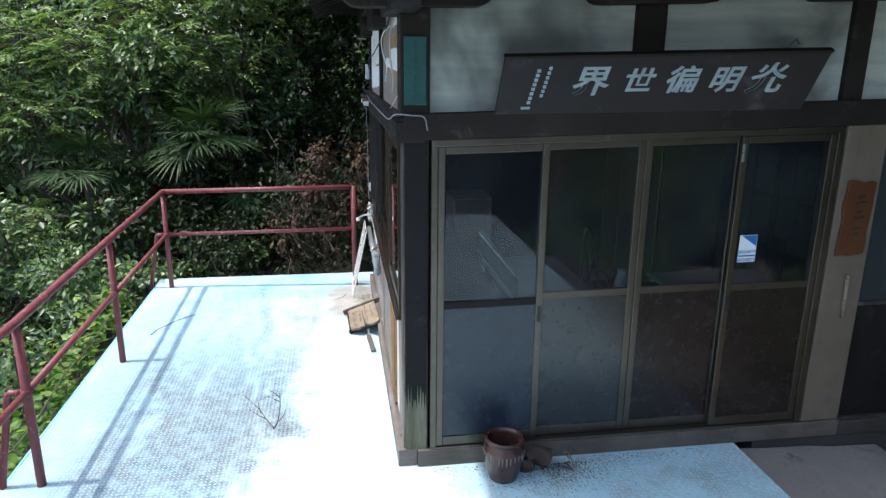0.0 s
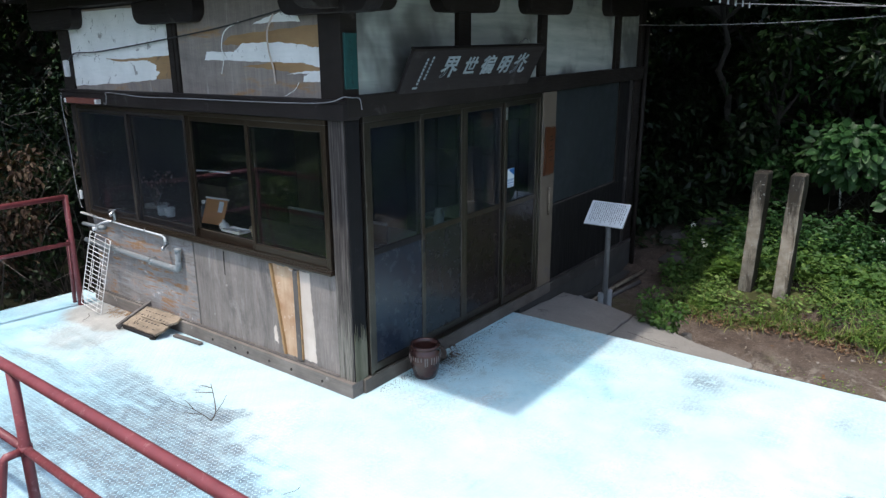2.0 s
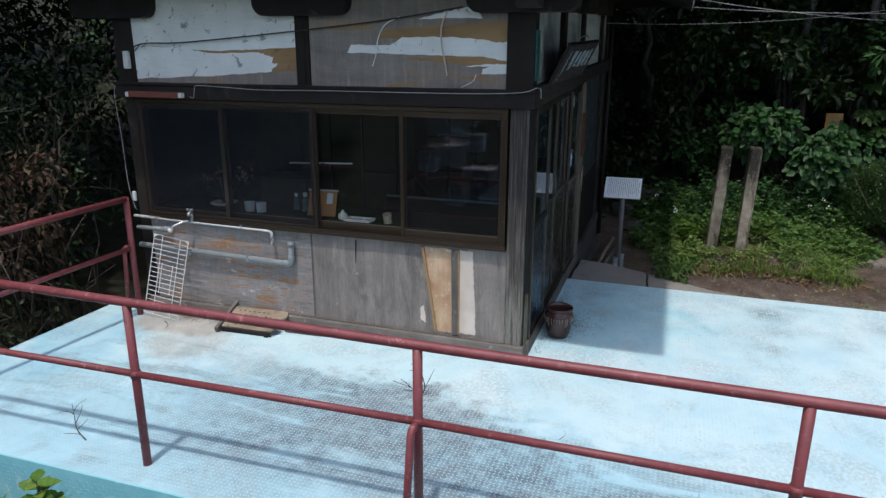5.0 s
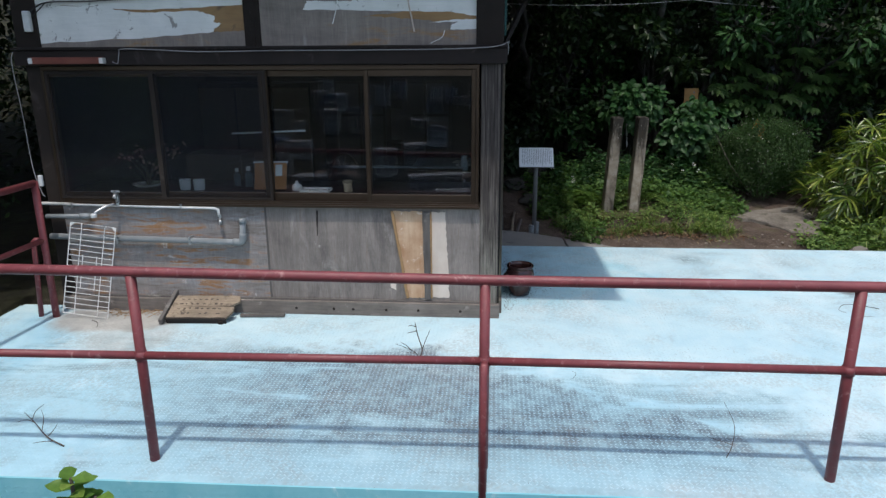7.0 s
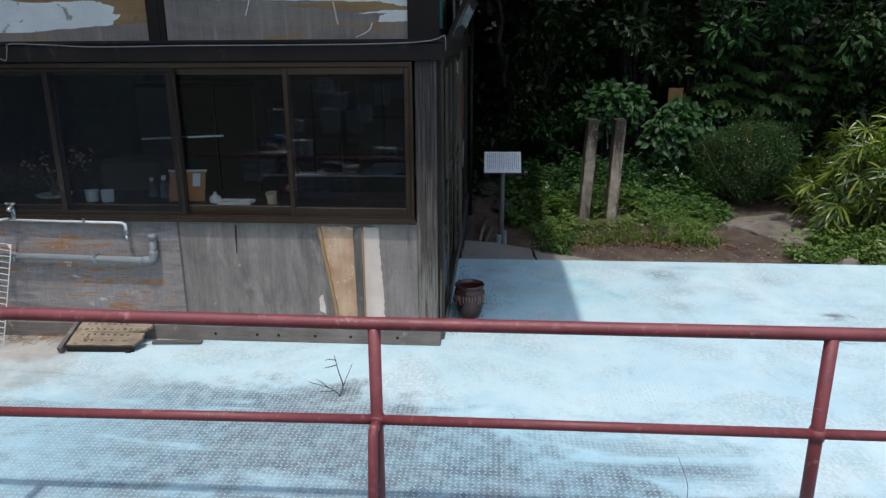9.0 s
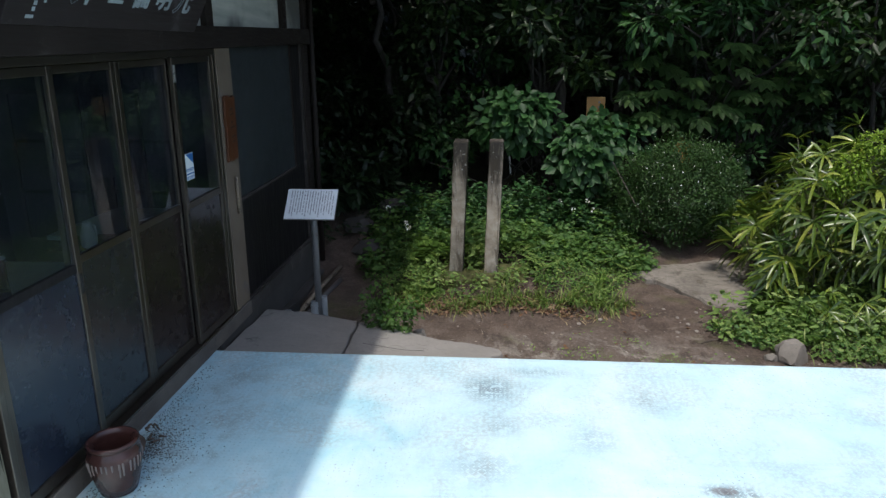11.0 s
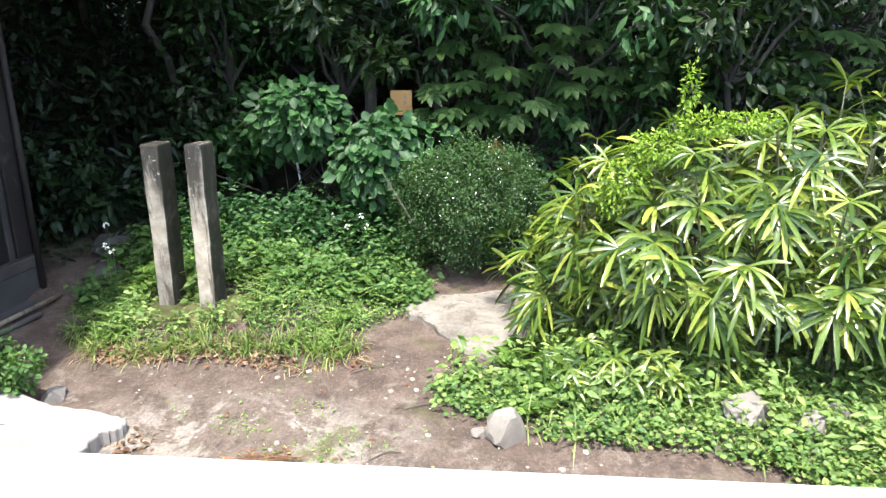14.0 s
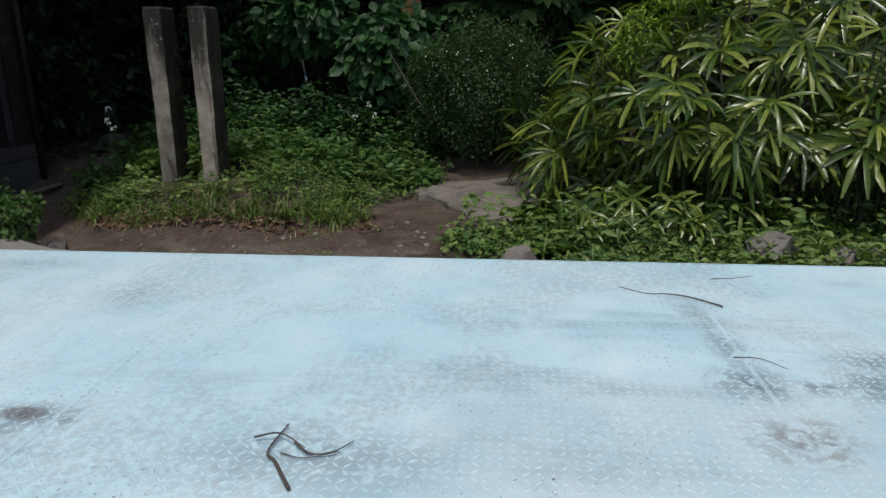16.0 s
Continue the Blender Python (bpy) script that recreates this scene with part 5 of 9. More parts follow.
def apron_piece(outline, seed, label):
    pts = ragged(outline, 0.012, 6, seed)
    bm = bmesh.new()
    f = lambda x, y: -0.035 - 0.05 * max(x - 2.2, 0) - 0.12 * max(-y - 0.1, 0)
    up = [bm.verts.new((x, y, f(x, y))) for x, y in pts]
    dn = [bm.verts.new((x, y, f(x, y) - 0.16)) for x, y in pts]
    n = len(up)
    bm.faces.new(up)
    for i in range(n):
        bm.faces.new((dn[i], dn[(i + 1) % n], up[(i + 1) % n], up[i]))
    bmesh.ops.recalc_face_normals(bm, faces=bm.faces)
    top_edges = [e for e in bm.edges if all(v in up for v in e.verts)]
    bmesh.ops.bevel(bm, geom=top_edges, offset=0.012, segments=2, affect="EDGES", profile=0.5)
    part("slab", bm, CONCRETE, apron, label)
    return f


f_ap = apron_piece([(2.186, -0.055), (3.20, -0.055), (3.26, -0.42), (3.20, -0.84), (2.186, -0.885)], 1, "smooth grey slab")
apron_piece([(2.186, -0.90), (3.195, -0.855), (3.13, -1.25), (3.03, -1.55), (3.04, -1.86), (3.00, -2.05), (2.90, -2.08), (2.80, -1.99), (2.62, -2.01), (2.42, -1.97), (2.186, -2.0)], 2, "rougher slab with ring marks and a broken edge")
RING = surface("ring_mark", (0.16, 0.15, 0.135), (0.24, 0.225, 0.205), None, 9, (40, 40, 40), (0.85, 0.95), bump=0.2)
r2 = random.Random(5)
for k in range(26):
    x, y = r2.uniform(2.32, 2.95), r2.uniform(-1.95, -1.0)
    bm = bmesh.new()
    a0, n = r2.uniform(0, 6.28), r2.randint(9, 20)
    tube([(x + 0.055 * math.cos(a0 + 0.3 * i), y + 0.055 * math.sin(a0 + 0.3 * i), f_ap(x + 0.055 * math.cos(a0 + 0.3 * i), y + 0.055 * math.sin(a0 + 0.3 * i)) - 0.001) for i in range(n)], 0.0035, bm, 4)
    part("ring_mark", bm, RING, apron)
for pts in ([(2.20, -1.18), (2.32, -1.14), (2.38, -1.22), (2.50, -1.20)], [(2.20, -1.42), (2.36, -1.39), (2.50, -1.42)], [(2.72, -0.98), (2.70, -1.30), (2.74, -1.46)]):
    part("crack", tube(bend([(x, y, f_ap(x, y) - 0.002) for x, y in pts], 5), 0.004, sides=4), INK, apron, "dark crack")

# ---- things on and about the hut ----
def lettering(text, size, thick=0.002, bold=0.0):
    """A mesh of the built-in font, centred on its origin in the plane of x and y."""
    cu = bpy.data.curves.new("lettering", "FONT")
    cu.body, cu.size, cu.extrude, cu.offset = text, size, thick, bold
    cu.align_x, cu.align_y = "CENTER", "CENTER"
    cu.resolution_u = 3
    tmp = new("lettering", cu)
    bpy.context.view_layer.update()
    me = bpy.data.meshes.new_from_object(tmp.evaluated_get(bpy.context.evaluated_depsgraph_get()))
    bpy.data.objects.remove(tmp)
    bm = bmesh.new()
    bm.from_mesh(me)
    bpy.data.meshes.remove(me)
    return bm


def moved(bm, m):
    bmesh.ops.transform(bm, matrix=m, verts=bm.verts)
    return bm


def plane_pose(origin, across, up):
    """The pose of a leaning board: its x runs across, its y up, its z outwards."""
    u = Vector(across).normalized()
    v = (Vector(up) - u * Vector(up).dot(u)).normalized()
    return Matrix.Translation(origin) @ Matrix((u, v, u.cross(v))).transposed().to_4x4()


# name board over the doors
board = thing("name_board", (1.4, -0.06, 2.15), "long smoked-wood name board with pale carved characters", "sign")
m = plane_pose((0.475, -0.062, 2.125), (1, 0, 0.022), (0, -0.145, 0.30))
face = [(0.0, 0.0), (1.795, -0.012), (1.835, 0.345), (0.02, 0.328)]
sign_panel = part("panel", moved(prism(face, "z", -0.022, 0.006, bevel=0.003), m), SIGN_WOOD, board)
part("top_edge", moved(prism([(0.016, 0.320), (1.834, 0.337), (1.838, 0.352), (0.016, 0.335)], "z", -0.026, 0.014), m), DARK_WOOD_X, board)
for ch, u, s in (("界", 0.50, 0.195), ("世", 0.765, 0.165), ("徧", 1.015, 0.180), ("明", 1.265, 0.175), ("灮", 1.510, 0.205)):
    slant = Matrix(((1, 0.16, 0, 0), (0, 1, 0, 0), (0, 0, 1, 0), (0, 0, 0, 1)))
    part("character", moved(lettering(ch, s * 1.0, 0.002, 0.0035), m @ Matrix.Translation((u, 0.178, 0.0085)) @ Matrix.Diagonal((1.05, 0.92, 1, 1)) @ slant), SIGN_PAINT, sign_panel, "pale carved character")
for u, v0, n, w in ((0.265, 0.275, 7, 0.018), (0.205, 0.262, 8, 0.020)):
    for k in range(n):
        part("small_mark", moved(box(u - 0.009 * k * 0.5 - w / 2, u - 0.009 * k * 0.5 + w / 2, v0 - 0.026 * k - 0.019, v0 - 0.026 * k, 0.0062, 0.0085, 0.001), m), SIGN_PAINT, sign_panel)
part("seal_mark", moved(box(0.135, 0.185, 0.030, 0.046, 0.0062, 0.0085, 0.001), m), SIGN_PAINT, sign_panel)
part("hook", tube([(2.16, -0.03, 2.50), (2.16, -0.10, 2.535), (2.165, -0.13, 2.505)], 0.006, sides=6), STEEL, board, "small iron hook")

# green plate on the corner post
plate = thing("post_plaque", (0.05, -0.035, 2.17), "upright green patinated metal plaque on the corner post", "plaque")
green = part("plate", box(-0.012, 0.105, -0.045, -0.031, 2.172, 2.518, 0.003), VERDIGRIS, plate)
part("rim", box(-0.012, 0.105, -0.049, -0.0452, 2.510, 2.518), GREEN_RELIEF, plate)
part("rim", box(-0.012, 0.105, -0.049, -0.0452, 2.172, 2.180), GREEN_RELIEF, plate)
mark_r = random.Random(8)
for k in range(7):
    z = 2.470 - 0.040 * k
    for w, h, dx, dz in ((0.040, 0.005, 0.0, 0.0), (0.006, 0.026, 0.0, -0.012), (0.030, 0.004, 0.002, -0.014), (0.005, 0.016, 0.014, -0.018)):
        u, v = 0.046 + dx + mark_r.uniform(-0.006, 0.006), z + dz + mark_r.uniform(-0.003, 0.003)
        part("raised_mark", box(u - w / 2, u + w / 2, -0.0485, -0.0452, v - h / 2, v + h / 2), GREEN_RELIEF, green)

# varnished plank and stick on the tan board
plank = thing("door_plaque", (2.74, -0.05, 1.30), "varnished orange wooden plaque with dark brush marks", "plaque")
varnished = part("plank", settle(prism(ragged([(2.650, 1.215), (2.835, 1.225), (2.850, 1.655), (2.665, 1.665)], 0.009, 6, 9), "y", -0.066, -0.047, bevel=0.002)), ORANGE_WOOD, plank)
for z, w in ((1.565, 0.052), (1.53, 0.070), (1.475, 0.040), (1.44, 0.075), (1.375, 0.060), (1.34, 0.034)):
    part("brush_mark", settle(prism(ragged([(2.765 - w / 2, z), (2.765 + w / 2, z + 0.006), (2.765 + w / 2 - 0.006, z + 0.018), (2.765 - w / 2, z + 0.010)], 0.002, 4, int(z * 100)), "y", -0.068, -0.0655)), INK, varnished)
solid("pull_stick", settle(tube([(2.775, -0.058, 0.82), (2.765, -0.060, 1.09)], 0.012, sides=8)), OLD_BOARD, "worn pale stick used as a door pull", "handle", smooth=True)

# sticker
stick = thing("security_sticker", (2.03, -0.03, 1.35), "white and blue security sticker on the glass", "sticker")
sx, sy = 2.018, -0.0285
part("backing", settle(box(sx, sx + 0.115, sy - 0.001, sy, 1.20, 1.365)), PAPER, stick)
BLUE_INK = surface("blue_print", (0.012, 0.10, 0.30), (0.02, 0.14, 0.38), None, 5, (20, 20, 20), (0.4, 0.5), bump=0.0)
part("blue_field", settle(prism([(sx + 0.012, 1.362), (sx + 0.112, 1.362), (sx + 0.112, 1.295)], "y", sy - 0.0022, sy - 0.0011)), BLUE_INK, stick)
for z in (1.262, 1.213):
    part("word", settle(moved(lettering("SECURITY", 0.026, 0.0004, 0.0006), plane_pose((sx + 0.058, sy - 0.0016, z), (1, 0, 0), (0, 0, 1)))), BLUE_INK, stick)
part("rule", settle(box(sx + 0.004, sx + 0.110, sy - 0.002, sy - 0.0011, 1.234, 1.243)), BLUE_INK, stick)

# glazed pot and the lumps beside it
pot = thing("glazed_pot", (0.555, -0.215, 0), "dark brown glazed round pot with pale glaze runs", "pot")
prof = [(0.070, 0.0), (0.084, 0.006), (0.100, 0.06), (0.115, 0.13), (0.121, 0.19), (0.118, 0.22), (0.104, 0.236), (0.104, 0.246), (0.116, 0.254), (0.118, 0.266), (0.110, 0.274), (0.097, 0.270), (0.094, 0.24), (0.100, 0.19), (0.085, 0.06), (0.02, 0.03)]
part("body", lathe(prof, (0.555, -0.215, 0.0), sides=36), GLAZE, pot, smooth=True)
rr = random.Random(3)
for k in range(30):
    a = 2 * math.pi * k / 30 + rr.uniform(-0.05, 0.05)
    top_z, low_z = 0.196, rr.uniform(0.12, 0.165)
    part("glaze_run", tube([(0.555 + (0.1195 if z > 0.16 else 0.116) * math.cos(a), -0.215 + (0.1195 if z > 0.16 else 0.116) * math.sin(a), z) for z in (top_z, (top_z + low_z) / 2, low_z)], [0.0055, 0.0045, 0.0030], sides=5), GLAZE_RUN, pot)
solid("clay_lump", rock((0.70, -0.165, 0.045), (0.055, 0.05, 0.05), 3), surface("dark_clay", (0.035, 0.022, 0.018), (0.075, 0.05, 0.04), None, 8, (25, 25, 25), (0.7, 0.9), bump=0.4), "small dark clay lump beside the pot", "lump", smooth=True)
soil = thing("spilt_soil", (0.85, -0.2, 0), "dark crumbs of soil and bark spilt on the deck", "soil", kind="stuff")
soil_r = np.random.default_rng(77)
n = 2600
P = np.stack([0.80 + np.abs(soil_r.normal(0, 0.20, n)) * np.where(soil_r.random(n) < 0.75, 1, -1), -0.12 - np.abs(soil_r.normal(0, 0.13, n)), np.full(n, 0.0008)], 1)
P[: n // 4, 0], P[: n // 4, 1] = soil_r.uniform(0.15, 1.9, n // 4), -0.075 - np.abs(soil_r.normal(0, 0.05, n // 4))
size_n = soil_r.uniform(0.0015, 0.0055, n)
turn_n = soil_r.uniform(0, 6.28, n)
corner_n = lambda k: P + np.stack([size_n * np.cos(turn_n + 2.09 * k), size_n * np.sin(turn_n + 2.09 * k), 0 * size_n], 1)
verts_n = np.stack([corner_n(0), corner_n(1), corner_n(2), P + np.array([0, 0, 1.0]) * (size_n * soil_r.uniform(0.4, 1.2, n))[:, None]], 1).reshape(-1, 3)
idx = np.arange(n)[:, None] * 4
arrays("crumbs", verts_n, [np.concatenate([idx + np.array([[0, 1, 3]]), idx + np.array([[1, 2, 3]]), idx + np.array([[2, 0, 3]])])], surface("dark_soil_crumbs", (0.020, 0.015, 0.012), (0.060, 0.046, 0.036), None, 9, (40, 40, 40), (0.85, 0.95), bump=0.0), soil)
log = thing("wood_chunk", (0.79, -0.14, 0), "short dark weathered chunk of log", "log")
bm = tube(bend([(0.72, -0.130, 0.07), (0.76, -0.130, 0.085), (0.81, -0.14, 0.075), (0.86, -0.15, 0.060)], 5), 0.056, sides=14)
for v in bm.verts:
    v.co += 0.014 * Vector((noise.noise(v.co * 18), noise.noise(v.co * 18 + Vector((3, 0, 0))), noise.noise(v.co * 18 + Vector((0, 5, 0)))))
chunk = part("trunk", bm, surface("dark_root", (0.028, 0.019, 0.015), (0.070, 0.052, 0.042), (0.10, 0.08, 0.065), 9, (40, 14, 40), (0.8, 0.95), bump=0.7, depth=0.008), log)
for k in range(7):
    a = rr.uniform(0, 6.28)
    part("splinter", tube(bend([(0.93 + 0.01 * k % 3, -0.18 + 0.04 * math.cos(a), 0.06 + 0.04 * math.sin(a)), (0.965, -0.19 + 0.05 * math.cos(a), 0.06 + 0.05 * math.sin(a)), (0.985, -0.20 + 0.05 * math.cos(a), 0.035 + 0.03 * math.sin(a))], 3), [0.008, 0.007, 0.006, 0.006, 0.005, 0.004, 0.002], sides=5), BARK, chunk)

# notice stand
notice = thing("notice_stand", (3.27, -0.49, -0.28), "tilted white notice panel with printed lines on a steel pole", "notice board")
m = plane_pose((3.12, -0.285, 0.735), (0, -1, 0.0), (0.20, 0, 0.21))
white_panel = part("panel", moved(box(0.0, 0.415, 0.0, 0.285, -0.010, 0.0, 0.002), m), PAPER, notice, "white face")
part("panel_edge", moved(box(-0.004, 0.419, -0.004, 0.289, -0.018, -0.0102, 0.002), m), GALV, notice)
nr = random.Random(31)
for k in range(17):
    u = 0.388 - 0.0218 * k
    v, low = (0.265 if k else 0.232), 0.028 + 0.05 * ((k * 7) % 5) / 5
    bm = bmesh.new()
    while v > low:
        h = nr.uniform(0.006, 0.0105)
        if nr.random() < 0.93:
            w = nr.uniform(0.0028, 0.0050)
            box(u - w, u + w, v - h, v, 0.0002, 0.001, 0.0, bm)
        v -= h + nr.uniform(0.003, 0.005)
    part("text_line", moved(bm, m), NOTICE_INK, white_panel)
part("pole", tube([(3.285, -0.495, -0.40), (3.275, -0.495, 0.62), (3.235, -0.495, 0.80)], 0.028, sides=14), GALV, notice, "grey steel pole", smooth=True)
part("bracket", box(3.16, 3.30, -0.53, -0.46, 0.765, 0.785, 0.003, turn=Matrix.Rotation(radians(-46), 4, "Y")), GALV, notice)
part("collar", tube([(3.262, -0.462, -0.36), (3.262, -0.462, -0.03)], 0.033, sides=14), GREY_PVC, notice, "short pipe stub")
part("collar_cap", tube([(3.262, -0.462, -0.075), (3.262, -0.462, -0.055)], 0.037, sides=14), GREY_PVC, notice)
part("collar", tube([(3.318, -0.528, -0.36), (3.318, -0.528, 0.0)], 0.033, sides=14), GREY_PVC, notice, "short pipe stub")

# water pipe with taps, and drain pipes, on the apron
water = thing("water_pipe", (-0.04, 2.9, 0.88), "white water pipe with two taps along the wall", "pipe")
part("pipe", tube([(-0.045, 3.66, 0.905), (-0.045, 2.235, 0.880), (-0.045, 2.205, 0.868), (-0.045, 2.200, 0.80)], 0.0125, sides=12), WHITE_PVC, water, smooth=True)
for y in (3.4, 2.5):
    part("clip", box(-0.06, -0.010, y - 0.008, y + 0.008, 0.873, 0.912, 0.002), STEEL, water)
part("elbow_fitting", lathe([(0.018, 0), (0.018, 0.03)], (-0.045, 2.20, 0.80), sides=12), STEEL, water)
part("small_valve", tube([(-0.045, 2.20, 0.80), (-0.085, 2.18, 0.785), (-0.10, 2.17, 0.77)], 0.013, sides=10), STEEL, water, "small chrome valve", smooth=True)
tap = part("tap_body", tube(bend([(-0.045, 3.02, 0.895), (-0.045, 3.02, 0.965), (-0.060, 3.02, 0.985), (-0.09, 3.02, 0.965)], 4), 0.017, sides=12), STEEL, water, "dull chrome tap", smooth=True)
part("tap_spout", tube(bend([(-0.06, 3.04, 0.905), (-0.11, 3.08, 0.900), (-0.17, 3.14, 0.865), (-0.18, 3.15, 0.845)], 4), 0.010, sides=10), STEEL, tap, smooth=True)
part("spout_cap", lathe([(0.022, 0), (0.024, 0.02), (0.018, 0.03)], (-0.182, 3.152, 0.825), sides=12), WHITE_PVC, tap)
part("tap_neck", tube([(-0.06, 3.02, 0.975), (-0.06, 3.02, 1.005)], 0.009, sides=10), STEEL, tap)
part("tap_handle", tube([(-0.06, 2.985, 1.008), (-0.06, 3.055, 1.012)], 0.0075, sides=8), STEEL, tap, "cross handle")
part("tap_handle", tube([(-0.095, 3.02, 1.010), (-0.025, 3.02, 1.010)], 0.0075, sides=8), STEEL, tap)
drain = thing("drain_pipe", (-0.05, 2.7, 0.6), "grey plastic drain pipes along the plywood wall", "pipe")
part("pipe", tube([(-0.055, 3.62, 0.635), (-0.055, 2.045, 0.605), (-0.055, 2.015, 0.625), (-0.055, 2.010, 0.79)], 0.024, sides=14), GREY_PVC, drain, smooth=True)
part("elbow", tube(bend([(-0.055, 2.10, 0.606), (-0.055, 2.03, 0.612), (-0.055, 2.012, 0.68)], 4), 0.029, sides=14), GREY_PVC, drain, smooth=True)
part("cap", tube([(-0.055, 2.010, 0.765), (-0.055, 2.010, 0.80)], 0.030, sides=14), GREY_PVC, drain, smooth=True)
part("stub_pipe", tube([(-0.055, 3.63, 0.80), (-0.055, 3.31, 0.805)], 0.018, sides=12), GREY_PVC, drain, smooth=True)
part("stub_joint", tube([(-0.055, 3.34, 0.805), (-0.055, 3.29, 0.805), (-0.01, 3.28, 0.80)], 0.024, sides=12), GREY_PVC, drain, smooth=True)
for y in (3.05, 2.45):
    part("clip", box(-0.082, -0.010, y - 0.008, y + 0.008, 0.585, 0.645, 0.002), STEEL, drain)
gutter = thing("down_pipe", (5.2, -0.05, 0), "dark thin downpipe at the hut corner", "pipe")
part("pipe", tube([(5.12, -0.065, -0.3), (5.125, -0.065, 2.75)], 0.028, sides=12), DARK_WOOD, gutter, smooth=True)

# wire rack leaning on the wall
rack = thing("wire_rack", (-0.2, 3.3, 0), "white coated wire rack leaning against the wall", "rack")
m = plane_pose((-0.255, 3.485, 0.052), (0, -1, -0.12), (0.15, 0.0, 0.735))
W, H = 0.37, 0.735
part("outer_frame", moved(tube([(0, 0, 0), (W, 0, 0), (W, H, 0), (0, H, 0), (0, 0, 0)], 0.0042, sides=6), m), WHITE_WIRE, rack)
for k in range(1, 17):
    part("cross_wire", moved(tube([(0, H * k / 17, 0.004), (W, H * k / 17, 0.004)], 0.0028, sides=5), m), WHITE_WIRE, rack)
for u in (0.09, 0.28):
    part("long_wire", moved(tube([(u, 0, -0.003), (u, H, -0.003)], 0.0034, sides=5), m), WHITE_WIRE, rack)
for u in (0.12, 0.235):
    part("short_wire", moved(tube([(u, H * 0.28, -0.004), (u, H * 0.66, -0.004)], 0.0034, sides=5), m), WHITE_WIRE, rack)
for u in (0.0, W):
    part("corner_gusset", moved(prism([(u, H), (u + (0.035 if u == 0 else -0.035), H), (u, H - 0.035)], "z", -0.002, 0.002), m), WHITE_WIRE, rack)

# fallen wooden plaque with ink marks, lying before the wall
fallen = thing("fallen_plaque", (-0.2, 2.33, 0), "weathered pale wooden plaque with faded ink, lying on the deck", "plaque")
m = plane_pose((-0.315, 2.62, 0.050), (0.04, -1, 0.0), (1, 0.06, 0.36))
front_slat = part("slat", moved(prism(ragged([(0.02, 0.0), (0.50, 0.0), (0.535, 0.06), (0.53, 0.13), (0.02, 0.135)], 0.006, 8, 1), "z", -0.016, 0.006, bevel=0.002), m), OLD_BOARD, fallen)
back_slat = part("slat", moved(prism(ragged([(0.02, 0.138), (0.50, 0.138), (0.56, 0.20), (0.54, 0.265), (0.02, 0.27)], 0.006, 8, 2), "z", -0.016, 0.006, bevel=0.002), m), OLD_BOARD, fallen)
part("batten", moved(box(-0.022, 0.010, -0.05, 0.36, -0.03, 0.018, 0.005), m), GREY_WOOD, fallen, "grey cross batten")
part("under_batten", moved(box(0.02, 0.50, -0.018, -0.004, -0.045, 0.0, 0.003), m), DARK_WOOD_Y, fallen)
part("under_batten", moved(box(0.44, 0.475, -0.03, 0.27, -0.05, -0.018, 0.003), m), DARK_WOOD, fallen)
for i in range(4):
    for k in range(8):
        if rr.random() < 0.8:
            u, v = 0.08 + 0.047 * k, 0.04 + 0.058 * i
            part("ink_mark", moved(box(u, u + rr.uniform(0.012, 0.03), v, v + rr.uniform(0.006, 0.022), 0.0062, 0.0072), m), TWIG, front_slat if i < 2 else back_slat)
solid("broken_slat", box(-0.150, -0.110, 1.70, 2.06, 0.004, 0.026, 0.004, turn=Matrix.Rotation(radians(4), 4, "Z")), GREY_WOOD, "broken grey slat lying on the deck", "slat")

# lamp and cables under the eaves
lamp = thing("tube_lamp", (-0.09, 3.25, 1.99), "rusty fluorescent lamp housing with white end caps", "lamp")
part("housing", box(-0.105, -0.062, 2.965, 3.52, 1.985, 2.035, 0.006), RUST, lamp)
for y in (2.95, 3.505):
    part("end_cap", box(-0.112, -0.062, y, y + 0.032, 1.988, 2.030, 0.006), WHITE_PVC, lamp, "white end cap")
solid("junction_box", box(-0.065, -0.022, 3.505, 3.56, 2.22, 2.37, 0.010), WHITE_PVC, "small white cable box on the post", "switch box")
solid("wall_bracket", box(-0.04, -0.015, 3.63, 3.665, 1.04, 1.13, 0.008), WHITE_PVC, "small white bracket on the post", "bracket")
solid("twisted_cable", tube(bend([(-0.035, 3.55, 2.33), (-0.035, 3.38, 2.425), (-0.030, 3.0, 2.435), (-0.028, 2.5, 2.47), (-0.028, 1.9, 2.52), (-0.027, 1.2, 2.585), (-0.03, 0.7, 2.65), (-0.03, 0.5, 2.68)], 8), 0.0055, sides=6), CABLE, "black twisted cable slung below the eaves", "cable")
solid("drop_cable", tube(bend([(-0.035, 3.38, 2.425), (-0.032, 3.46, 2.36), (-0.030, 3.53, 2.31)], 5), 0.004, sides=6), CABLE, "short black cable below the eaves", "cable")
solid("grey_cable", tube(bend([(-0.068, 2.90, 2.00), (-0.068, 2.86, 1.99), (-0.068, 2.84, 2.06), (-0.084, 2.80, 2.092), (-0.084, 2.55, 2.085), (-0.084, 2.2, 2.07), (-0.084, 1.6, 2.075), (-0.084, 0.9, 2.075), (-0.084, 0.3, 2.08), (-0.084, 0.03, 2.095), (-0.06, -0.062, 2.125), (0.02, -0.064, 2.12), (0.09, -0.064, 2.11), (0.11, -0.064, 2.04)], 7), 0.0038, sides=6), GREY_CABLE, "thin grey cable tacked along the beam", "cable")
